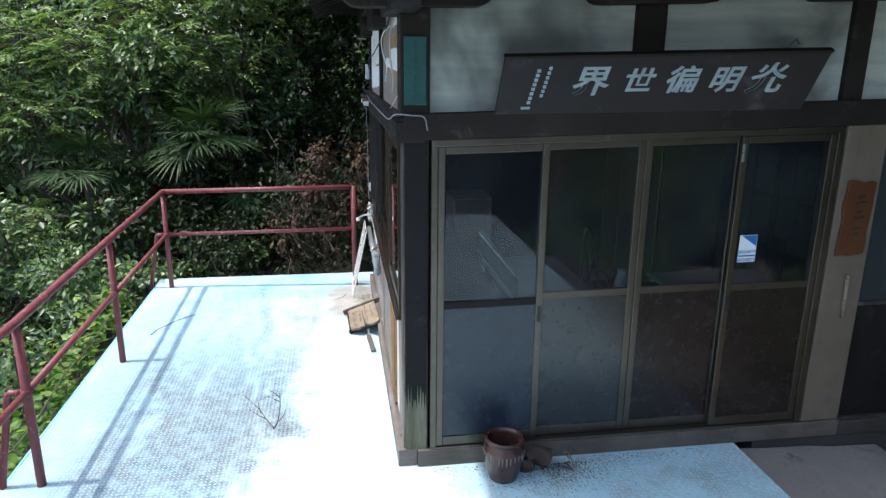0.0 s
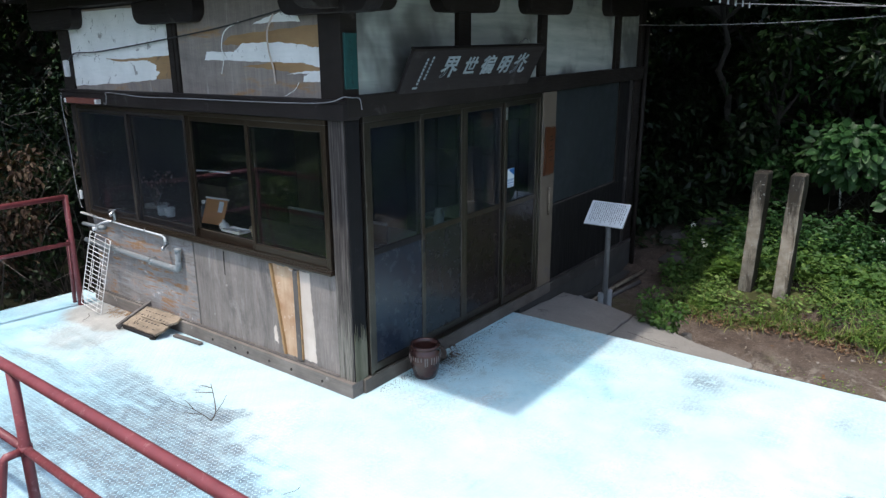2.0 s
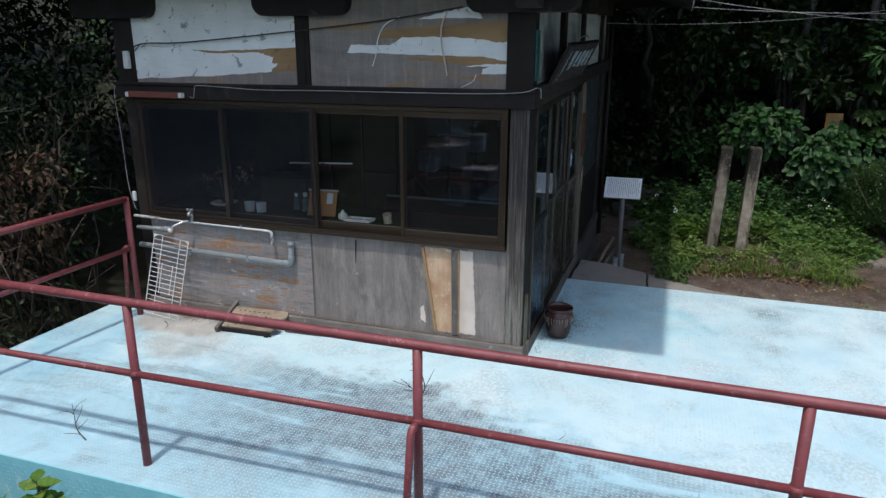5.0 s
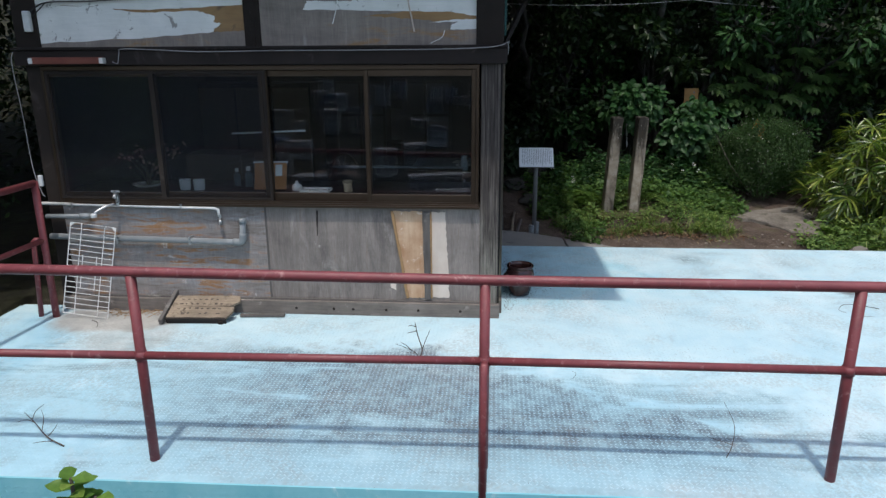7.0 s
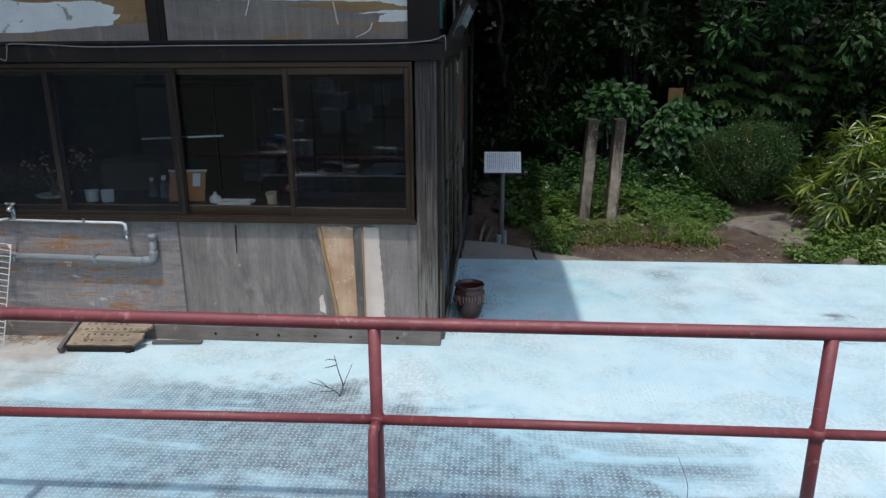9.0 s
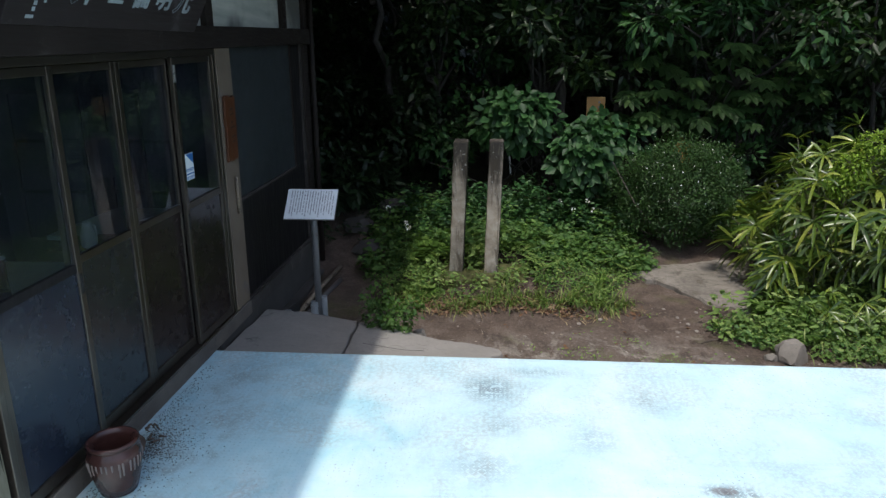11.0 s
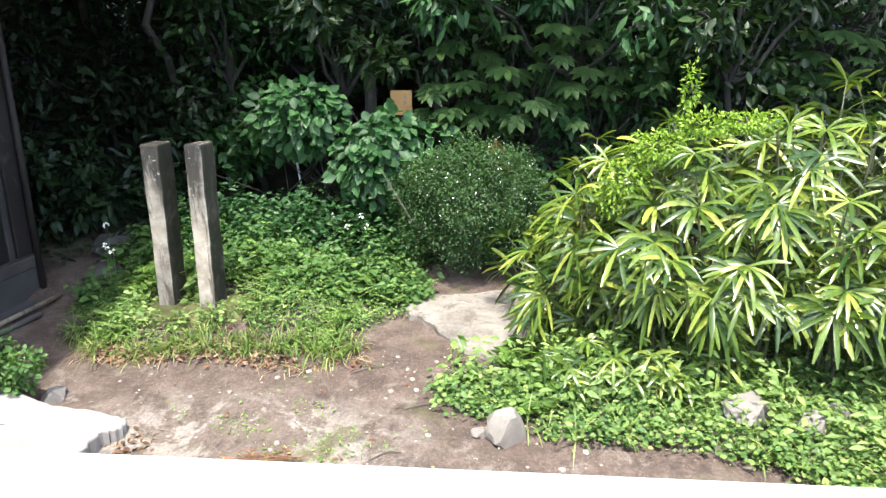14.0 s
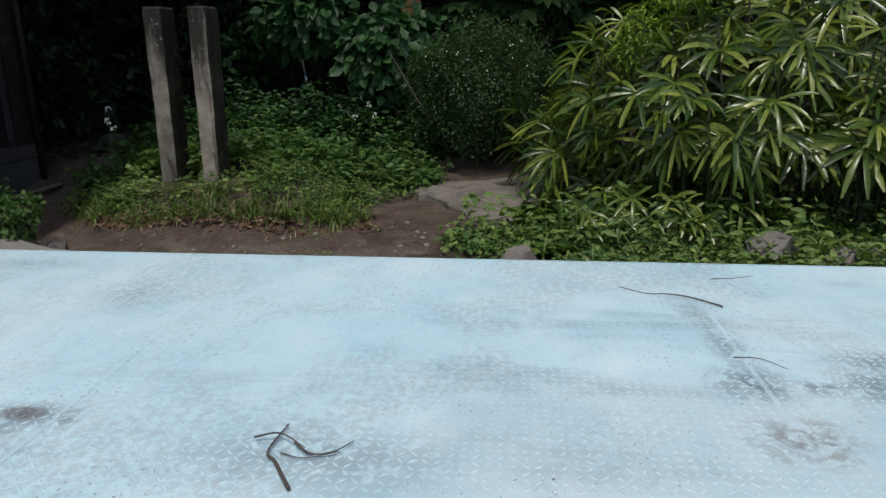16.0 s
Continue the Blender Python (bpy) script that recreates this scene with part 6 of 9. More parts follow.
solid("corner_wire", tube(bend([(-0.05, 3.66, 2.10), (-0.06, 3.70, 2.0), (-0.05, 3.69, 1.6), (-0.05, 3.68, 1.2), (-0.05, 3.64, 1.0), (-0.045, 3.62, 0.96)], 6), 0.0035, sides=6), GREY_CABLE, "thin cable hanging down the corner", "cable")
for k, (a, b, sag) in enumerate((((4.9, -1.0, 3.05), (9.5, -9.0, 3.1), 0.30), ((5.1, -1.0, 2.95), (9.0, -9.5, 3.45), 0.25), ((5.0, 0.0, 2.75), (8.2, -6.0, 3.4), 0.2))):
    a, b = Vector(a), Vector(b)
    solid("overhead_wire", tube([a.lerp(b, f) - Vector((0, 0, sag * 4 * f * (1 - f))) for f in [i / 20 for i in range(21)]], 0.005, sides=5), GREY_CABLE, "thin grey overhead wire against the trees", "wire", "overhead wires")

# twigs on the deck
def twig(pts, r0, name="twig", forks=(), label="dry dark twig lying on the deck"):
    t = thing(name, (*pts[0][:2], 0), label, "twig", "twigs on the deck")
    r0 *= 0.55
    line = bend([(x, y, z) for x, y, z in pts], 5)
    part("stem", tube(line, [r0 * (1 - 0.65 * i / len(line)) for i in range(len(line))], sides=6), TWIG, t)
    for f in forks:
        line = bend(f, 4)
        part("side_shoot", tube(line, [r0 * 0.6 * (1 - 0.6 * i / len(line)) for i in range(len(line))], sides=5), TWIG, t)


twig([(-0.85, 0.53, 0.004), (-0.82, 0.51, 0.058), (-0.80, 0.54, 0.150), (-0.80, 0.56, 0.251)], 0.010, forks=([(-0.82, 0.51, 0.058), (-0.78, 0.49, 0.110), (-0.755, 0.46, 0.180)], [(-0.80, 0.55, 0.189), (-0.85, 0.58, 0.200), (-0.894, 0.60, 0.213)], [(-0.80, 0.55, 0.22), (-0.84, 0.58, 0.245), (-0.873, 0.60, 0.252)], [(-0.85, 0.53, 0.012), (-0.90, 0.55, 0.074), (-0.95, 0.60, 0.124), (-1.05, 0.66, 0.200)], [(-0.93, 0.57, 0.10), (-0.945, 0.60, 0.14), (-0.955, 0.64, 0.170)], [(-0.90, 0.55, 0.07), (-0.95, 0.57, 0.09), (-1.01, 0.60, 0.12)]))
twig([(0.34, -3.16, 0.005), (0.40, -3.02, 0.012), (0.39, -2.90, 0.016), (0.28, -2.81, 0.012), (0.22, -2.84, 0.008)], 0.006)
twig([(0.20, -2.88, 0.004), (0.15, -2.95, 0.006), (0.17, -3.04, 0.004)], 0.003)
twig([(0.47, -3.88, 0.008), (0.56, -3.82, 0.010), (0.60, -3.79, 0.010), (0.72, -3.80, 0.008)], 0.0085, forks=([(0.65, -3.74, 0.012), (0.66, -3.80, 0.02), (0.62, -3.87, 0.010)],))
twig([(0.64, -3.84, 0.010), (0.60, -3.89, 0.008), (0.61, -3.94, 0.010), (0.66, -3.975, 0.008)], 0.005, forks=([(0.60, -3.82, 0.006), (0.585, -3.88, 0.006), (0.61, -3.95, 0.01)],))
twig([(1.62, -5.08, 0.006), (1.70, -4.98, 0.010), (1.72, -4.90, 0.012), (1.73, -4.84, 0.008), (1.81, -4.75, 0.005)], 0.0065)
twig([(1.93, -5.12, 0.004), (1.94, -5.22, 0.007), (1.98, -5.30, 0.004)], 0.0035)
twig([(1.20, -4.99, 0.004), (1.19, -5.06, 0.007), (1.13, -5.12, 0.004)], 0.0035)
twig([(-2.08, 2.33, 0.006), (-2.02, 2.46, 0.02), (-1.89, 2.62, 0.03), (-1.77, 2.765, 0.02)], 0.008, forks=([(-2.02, 2.46, 0.02), (-1.97, 2.45, 0.04), (-1.93, 2.456, 0.05)], [(-1.89, 2.62, 0.03), (-1.90, 2.66, 0.05), (-1.93, 2.70, 0.05)], [(-1.96, 2.53, 0.025), (-1.88, 2.57, 0.05), (-1.81, 2.626, 0.06)], [(-2.05, 2.40, 0.015), (-2.08, 2.44, 0.03), (-2.10, 2.49, 0.03)], [(-1.85, 2.66, 0.03), (-1.80, 2.67, 0.05), (-1.74, 2.66, 0.06)]))
twig([(-1.96, -1.20, 0.006), (-1.86, -1.26, 0.02), (-1.70, -1.32, 0.05), (-1.52, -1.32, 0.09)], 0.005, forks=([(-1.86, -1.26, 0.02), (-1.80, -1.12, 0.04)],))
twig([(-1.10, -0.50, 0.004), (-1.03, -0.53, 0.007), (-0.98, -0.51, 0.004)], 0.003)
twig([(-0.33, 3.20, 0.02), (-0.36, 3.14, 0.012), (-0.44, 3.10, 0.006)], 0.006)
litter = thing("leaf_litter", (-0.12, 2.9, 0), "drift of dry brown leaf stalks against the wall", "leaf litter", kind="stuff")
bm = bmesh.new()
for k in range(46):
    x, y, a = -0.08 - abs(rr.gauss(0, 0.05)), 2.92 + rr.gauss(0, 0.17), rr.uniform(0, 6.28)
    l = rr.uniform(0.04, 0.11)
    tube([(x, y, 0.006), (x + 0.5 * l * math.cos(a), y + 0.5 * l * math.sin(a), 0.02), (x + l * math.cos(a), y + l * math.sin(a), 0.008)], 0.0022, bm, 4)
part("stalks", bm, BROWN_VENEER, litter)

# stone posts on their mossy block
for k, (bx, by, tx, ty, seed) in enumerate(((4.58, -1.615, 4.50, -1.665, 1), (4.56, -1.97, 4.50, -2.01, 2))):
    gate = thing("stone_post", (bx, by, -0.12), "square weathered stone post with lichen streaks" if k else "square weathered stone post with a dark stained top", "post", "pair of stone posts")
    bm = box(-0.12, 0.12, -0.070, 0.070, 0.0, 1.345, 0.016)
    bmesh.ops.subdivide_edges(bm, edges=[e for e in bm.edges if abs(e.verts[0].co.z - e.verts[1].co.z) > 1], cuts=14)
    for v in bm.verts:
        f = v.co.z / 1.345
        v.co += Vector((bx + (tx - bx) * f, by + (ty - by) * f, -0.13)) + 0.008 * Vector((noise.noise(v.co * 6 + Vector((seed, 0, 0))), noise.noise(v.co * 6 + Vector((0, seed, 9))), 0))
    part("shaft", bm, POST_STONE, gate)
solid("stone_plinth", prism(ragged([(4.20, -1.44), (4.16, -1.9), (4.22, -2.34), (4.78, -2.30), (4.76, -1.42)], 0.045, 5, 4), "z", -0.30, -0.115, bevel=0.02), MOSS_STONE, "flat mossy stone block under the posts", "plinth")

# big flat stone and loose rocks
def flat_stone():
    bm = bmesh.new()
    out = ragged([(3.80, -4.36), (4.33, -3.94), (4.92, -3.48), (5.30, -3.68), (5.72, -4.11), (5.80, -4.66), (5.20, -5.01), (4.50, -4.81)], 0.03, 7, 6)
    cx, cy = 4.85, -4.25
    zt = lambda x, y: -0.285 + 0.055 * (x - 3.9) + 0.02 * math.sin(x * 5) * math.cos(y * 4)
    rings = []
    for f, dz in ((1.02, -0.16), (1.0, -0.015), (0.97, 0.0), (0.75, 0.012), (0.45, 0.018)):
        rings.append([bm.verts.new((cx + (x - cx) * f, cy + (y - cy) * f, zt(cx + (x - cx) * f, cy + (y - cy) * f) + dz + 0.012 * noise.noise(Vector((x * 3 * f, y * 3 * f, 1))))) for x, y in out])
    n = len(out)
    for a, b in zip(rings, rings[1:]):
        for i in range(n):
            bm.faces.new((a[i], a[(i + 1) % n], b[(i + 1) % n], b[i]))
    bm.faces.new(rings[-1])
    bmesh.ops.recalc_face_normals(bm, faces=bm.faces)
    return bm


solid("flat_stone", flat_stone(), SLAB_STONE, "large pale flat stone slab set in the earth", "stone")
ROCK = surface("grey_rock", (0.105, 0.094, 0.080), (0.205, 0.188, 0.163), (0.085, 0.08, 0.06), 5, (22, 22, 22), (0.8, 0.95), bump=0.5, depth=0.006)
# rocks lying in shade take the darker stone: shade put into colour
for x, y, s, seed, label in ((3.08, -4.40, (0.14, 0.13, 0.135), 1, "angular pale grey rock on the earth"), (3.06, -4.24, (0.05, 0.06, 0.04), 2, "small pale rock on the earth"), (3.25, -5.86, (0.17, 0.16, 0.13), 3, "broad grey rock among weeds"), (3.20, -6.22, (0.13, 0.11, 0.10), 4, "grey rock among weeds"), (3.35, -6.42, (0.10, 0.10, 0.08), 5, "grey rock among weeds"), (3.32, -1.36, (0.10, 0.07, 0.07), 6, "small broken stone at the apron's edge"), (5.35, -0.55, (0.22, 0.18, 0.10), 7, "dark stone step in the shade"), (5.9, -0.35, (0.25, 0.2, 0.12), 8, "dark stone step in the shade"), (6.3, -0.75, (0.22, 0.2, 0.16), 9, "dark stone in the shade")):
    solid("rock", rock((x, y, ground_z(x, y) + s[2] * 0.45), s, seed), DARK_STONE if "shade" in label else ROCK, label, "rock", "loose rocks", smooth=False)
pebble_mat = surface("pale_pebble", (0.14, 0.12, 0.10), (0.30, 0.27, 0.24), None, 9, (30, 30, 30), (0.8, 0.9), bump=0.2)
pebbles = thing("pebbles", (3.2, -3, -0.3), "pale pebbles scattered on the earth", "pebbles", kind="stuff")
bm = bmesh.new()
for k in range(110):
    x, y = rr.uniform(2.3, 4.1), rr.uniform(-5.2, -1.6)
    s = rr.choice((0.006, 0.009, 0.012, 0.02))
    rock((x, y, ground_z(x, y) + s * 0.3), (s * rr.uniform(0.8, 1.6), s * rr.uniform(0.8, 1.4), s * 0.6), k, 1, 0.2, bm)
part("pebble_scatter", bm, pebble_mat, pebbles)

# orange stake sign on the bank
stake = thing("stake_sign", (6.78, -3.26, 0.9), "small orange-tan wooden sign board on a stake", "sign")
YELLOW_WOOD = surface("orange_tan_board", (0.34, 0.17, 0.05), (0.48, 0.27, 0.095), None, 4, (30, 30, 30), (0.6, 0.8), bump=0.1)
stake_panel = part("panel", box(6.76, 6.78, -3.375, -3.145, 1.24, 1.50, 0.004), YELLOW_WOOD, stake)
for z in (1.38, 1.32):
    part("ink_mark", box(6.757, 6.7595, -3.315, -3.290, z + 0.04, z + 0.068, 0.001), NOTICE_INK, stake_panel)
part("stake", box(6.782, 6.81, -3.285, -3.245, 0.3, 1.46, 0.004), GREY_WOOD, stake)
solid("garden_cane", tube([(6.45, -2.20, 0.55), (6.42, -2.16, 0.95)], 0.012, sides=8), WHITE_PVC, "pale blue-white garden cane", "cane")

# odd poles lying along the footing
for k, (a, b, r, mat, lab) in enumerate((((3.35, -0.22, -0.27), (5.0, -0.30, -0.25), 0.022, OLD_BOARD, "pale bamboo pole lying by the footing"), ((3.3, -0.27, -0.30), (4.6, -0.38, -0.28), 0.026, GREY_WOOD, "grey pole lying by the footing"))):
    solid("lying_pole", tube([a, Vector(a).lerp(Vector(b), 0.5) + Vector((0, 0.015, 0.01)), b], r, sides=8), mat, lab, "pole", "poles by the footing", smooth=True)
duct = thing("corrugated_pipe", (3.27, -0.2, -0.2), "end of a dark corrugated drain pipe", "pipe")
for k in range(7):
    part("rib", tube([(3.22 + 0.022 * k, -0.20, -0.19), (3.235 + 0.022 * k, -0.20, -0.19)], 0.052, sides=16), GREY_PVC if k % 2 else CABLE, duct)
part("core", tube([(3.21, -0.20, -0.19), (3.6, -0.19, -0.22)], 0.044, sides=14), CABLE, duct)

# ---- inside the hut ----
shelf = thing("window_counter", (0.3, 1.85, 0.1), "dark wooden counter along the windows", "counter")
part("top", box(0.09, 0.62, 0.20, 3.50, 0.948, 0.985, 0.004), DARK_WOOD_Y, shelf)
for y in (0.25, 1.8, 3.4):
    part("leg", box(0.50, 0.56, y, y + 0.06, 0.10, 0.948, 0.004), DARK_WOOD, shelf)
for y in (2.548, 2.430):
    cup = thing("cup", (0.17, y, 0.985), "plain pale blue cup on the counter", "cup", "pair of cups")
    part("body", lathe([(0.036, 0), (0.042, 0.01), (0.047, 0.085), (0.044, 0.085), (0.038, 0.012), (0.005, 0.01)], (0.17, y, 0.985), sides=24), CUP_BLUE, cup, smooth=True)
vase = thing("porcelain_bottle", (0.16, 1.615, 0.985), "small round white porcelain bottle", "bottle")
part("body", lathe([(0.022, 0), (0.038, 0.008), (0.043, 0.03), (0.036, 0.05), (0.015, 0.062), (0.010, 0.075), (0.013, 0.082), (0.002, 0.080)], (0.16, 1.615, 0.985), sides=24), CERAMIC, vase, smooth=True)
tray = thing("white_tray", (0.16, 1.46, 0.985), "flat white rectangular tray", "tray")
part("base", box(0.105, 0.215, 1.345, 1.575, 0.985, 0.993, 0.002), CERAMIC, tray)
for a, b, c, d in ((0.100, 0.108, 1.34, 1.58), (0.212, 0.220, 1.34, 1.58), (0.108, 0.212, 1.34, 1.348), (0.108, 0.212, 1.572, 1.58)):
    part("rim", box(a, b, c, d, 0.985, 1.007, 0.002), CERAMIC, tray)
clay = thing("clay_vessel", (0.16, 1.195, 0.985), "small sandy clay vessel with a wide mouth", "vessel")
part("body", moved(lathe([(0.030, 0), (0.036, 0.005), (0.032, 0.05), (0.040, 0.075), (0.040, 0.085), (0.028, 0.085), (0.024, 0.05), (0.003, 0.04)], (0, 0, 0), sides=22), Matrix.Translation((0.16, 1.195, 0.985)) @ Matrix.Rotation(radians(-14), 4, "Y")), CLAY, clay, smooth=True)
picture = thing("leaning_board", (0.30, 1.83, 0.985), "orange plywood board with a pale label leaning on the counter", "board")
m = plane_pose((0.19, 1.98, 0.987), (0.10, -1, 0), (0.10, -0.02, 0.25))
part("sheet", moved(box(0, 0.26, 0, 0.22, -0.008, 0, 0.001), m), PLYWOOD, picture)
part("label", moved(box(0.17, 0.225, 0.11, 0.205, 0.0004, 0.0016), m), PAPER, picture, "pale label")
part("edge", moved(box(-0.01, 0.27, 0.22, 0.234, -0.012, 0.006, 0.002), m), WHITE_PVC, picture)
bottles = ((0.33, 2.07, 0.030, 0.17), (0.36, 2.18, 0.026, 0.15))
for x, y, r, h in bottles:
    b = thing("soap_bottle", (x, y, 0.985), "small dark bottle with a pale pump cap", "bottle", "bottles on the counter")
    part("body", lathe([(r, 0), (r, h * 0.6), (r * 0.4, h * 0.72), (r * 0.4, h * 0.8)], (x, y, 0.985), sides=18), TABLE_TOP, b, smooth=True)
    part("cap", lathe([(r * 0.6, h * 0.8), (r * 0.6, h), (0.002, h)], (x, y, 0.985), sides=14), CERAMIC, b, smooth=True)
dried = thing("dried_branches", (0.34, 2.95, 0.985), "dried branches in a low dark dish", "dried flowers")
part("dish", lathe([(0.10, 0), (0.13, 0.02), (0.125, 0.022), (0.01, 0.012)], (0.34, 2.95, 0.985), sides=24), CERAMIC, dried, smooth=True)
BLOSSOM = surface("dusty_blossom", (0.16, 0.09, 0.08), (0.30, 0.20, 0.17), None, 9, (40, 40, 40), (0.8, 0.9), bump=0.2)
for k in range(9):
    a = rr.uniform(-1.3, 1.3)
    h = rr.uniform(0.12, 0.42)
    tip = (0.34 + rr.uniform(-0.12, 0.12), 2.95 + 0.38 * math.sin(a), 1.003 + h)
    part("branch", tube(bend([(0.34, 2.95, 0.993), (0.34, 2.95 + 0.14 * math.sin(a) + rr.uniform(-0.05, 0.05), 1.003 + h * 0.5), tip], 4), [0.006] * 4 + [0.003] * 5, sides=5), TWIG, dried)
    bm = bmesh.new()
    for j in range(5):
        rock((tip[0] + rr.gauss(0, 0.02), tip[1] + rr.gauss(0, 0.03), tip[2] + rr.gauss(0, 0.03)), (0.012, 0.012, 0.012), j + k, 1, 0.3, bm)
    part("blossom", bm, BLOSSOM, dried)
carton = thing("carton", (0.75, 2.35, 0.1), "closed brown cardboard carton", "box")
part("body", box(0.66, 1.0, 2.25, 2.75, 0.10, 1.20, 0.004), CARTON, carton)
part("flap", box(0.65, 1.01, 2.24, 2.495, 1.201, 1.206), CARTON, carton)
part("flap", box(0.65, 1.01, 2.505, 2.76, 1.201, 1.206), CARTON, carton)
rod = thing("hanging_rod", (0.20, 1.83, 1.45), "thin white rod held inside the window on a short arm", "rod")
part("rod", tube([(0.20, 1.53, 1.465), (0.20, 2.13, 1.440)], 0.007, sides=8), WHITE_PVC, rod, smooth=True)
part("arm", tube([(0.072, 1.79, 1.458), (0.195, 1.79, 1.456)], 0.005, sides=6), DARK_WOOD, rod)
table = thing("low_table", (1.2, 0.7, 0.1), "long slate-blue table behind the glass", "table")
part("tabletop", box(0.75, 1.35, 0.30, 1.45, 0.85, 0.885, 0.004), TABLE_TOP, table)
part("back_board", box(0.724, 0.742, 0.30, 1.45, 0.945, 1.085, 0.004), CHAR, table, "dark panel of the back")
part("back_rail", box(0.720, 0.746, 0.30, 1.45, 1.086, 1.102, 0.003), TABLE_TOP, table)
part("back_rail", box(0.720, 0.746, 0.30, 1.45, 0.930, 0.944, 0.003), TABLE_TOP, table)
for x, y in ((0.80, 0.35), (1.30, 0.35), (0.80, 1.40), (1.30, 1.40)):
    part("leg", box(x - 0.025, x + 0.025, y - 0.025, y + 0.025, 0.10, 0.85, 0.003), DARK_WOOD, table)
for y in (0.31, 1.42):
    part("back_post", box(0.722, 0.744, y, y + 0.02, 0.885, 0.93), DARK_WOOD, table)
stand = thing("side_cabinet", (1.52, 0.36, 0.10), "low dark cabinet behind the doors", "cabinet")
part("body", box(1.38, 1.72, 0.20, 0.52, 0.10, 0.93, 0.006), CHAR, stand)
part("top", box(1.36, 1.74, 0.18, 0.54, 0.93, 0.95, 0.003), DARK_WOOD_X, stand)
JUG = surface("dull_grey_glaze", (0.20, 0.23, 0.22), (0.30, 0.33, 0.32), None, 6, (20, 20, 20), (0.4, 0.55), bump=0.0)
jug = thing("pale_jug", (1.44, 0.32, 0.95), "pale grey jug standing behind the door glass", "jug")
part("body", lathe([(0.030, 0), (0.042, 0.01), (0.046, 0.06), (0.030, 0.115), (0.026, 0.135), (0.032, 0.150), (0.022, 0.148), (0.018, 0.12), (0.003, 0.10)], (1.44, 0.32, 0.95), sides=22), JUG, jug, smooth=True)
part("handle", tube(bend([(1.474, 0.32, 1.075), (1.515, 0.32, 1.06), (1.515, 0.32, 1.00), (1.484, 0.32, 0.985)], 4), 0.006, sides=6), JUG, jug, smooth=True)
desk = thing("writing_table", (2.25, 0.55, 0.10), "plain table with pale papers behind the doors", "table")
part("tabletop", box(1.90, 2.75, 0.22, 0.90, 0.86, 0.89, 0.004), TABLE_TOP, desk)
for x, y in ((1.94, 0.26), (2.71, 0.26), (1.94, 0.86), (2.71, 0.86)):
    part("leg", box(x - 0.02, x + 0.02, y - 0.02, y + 0.02, 0.10, 0.86, 0.003), DARK_WOOD, desk)
for k, (x, y, a) in enumerate(((2.18, 0.36, 8), (2.42, 0.40, -12))):
    solid("paper_sheet", box(x - 0.105, x + 0.105, y - 0.075, y + 0.075, 0.8905 + 0.0025 * k, 0.892 + 0.0025 * k, turn=Matrix.Rotation(radians(a), 4, "Z")), PAPER, "loose white sheet of paper on the table", "paper", "papers on the table")
chair = thing("spindle_chair", (1.9, 1.55, 0.1), "dark wooden chair with a curved spindle back", "chair")
part("seat", box(1.70, 2.10, 1.35, 1.75, 0.52, 0.56, 0.012), DARK_WOOD_X, chair)
for x, y in ((1.73, 1.38), (2.07, 1.38), (1.73, 1.72), (2.07, 1.72)):
    part("leg", tube([(x + (0.03 if x > 1.9 else -0.03), y + (0.03 if y > 1.5 else -0.03), 0.10), (x, y, 0.52)], 0.017, sides=8), DARK_WOOD, chair)
bow = [(1.72 - 0.05 * math.sin(a), 1.55 + 0.20 * math.cos(a), 0.56 + 0.52 * math.sin(a)) for a in [math.pi * k / 16 for k in range(17)]]
part("back_bow", tube(bow, 0.013, sides=8), DARK_WOOD, chair)
for k in range(1, 6):
    x, y, z = bow[2 + 2 * k] if k < 7 else bow[8]
    part("spindle", tube([(1.72, 1.40 + 0.05 * k, 0.56), (1.68, y, z)], 0.007, sides=6), DARK_WOOD, chair)
cabinet = thing("cabinet", (2.8, 2.6, 0.1), "dim wooden cabinet with pale papers", "cabinet")
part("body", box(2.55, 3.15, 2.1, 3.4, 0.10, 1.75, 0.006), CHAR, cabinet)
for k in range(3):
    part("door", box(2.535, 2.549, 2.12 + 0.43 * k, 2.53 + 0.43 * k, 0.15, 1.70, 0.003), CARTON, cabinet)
solid("paper_sheet", box(3.165, 3.170, 1.02, 1.28, 1.05, 1.42), SHOJI, "paper pinned to the inner wall, darkened for the dim room", "paper")

# dark board fence that closes the far end of the deck
FENCE_WOOD = surface("blackened_fence_boards", (0.012, 0.010, 0.009), (0.045, 0.038, 0.033), (0.07, 0.062, 0.055), 2.5, (45, 45, 3), (0.6, 0.85), bump=0.4, spec=0.2)
fence = thing("board_fence", (0.3, -7.0, 0.0), "blackened upright board fence at the end of the deck", "fence")
fr = random.Random(14)
fx = -2.1
while fx < 2.8:
    w = fr.uniform(0.13, 0.17)
    fz = 0.012 if fx + w < 2.12 else -0.45
    part("board", box(fx, fx + w - 0.012, -7.06 + fr.uniform(-0.004, 0.004), -7.04, fz, 1.72 + fr.uniform(-0.03, 0.03), 0.003), FENCE_WOOD, fence)
    fx += w
for z in (0.35, 1.35):
    part("rail", box(-2.1, 2.8, -7.11, -7.067, z, z + 0.07, 0.004), FENCE_WOOD, fence)
for x in (-2.05, -0.45, 1.15, 2.70):
    part("post", box(x, x + 0.09, -7.205, -7.113, 0.004 if x < 2.1 else -0.45, 1.75, 0.006), FENCE_WOOD, fence)

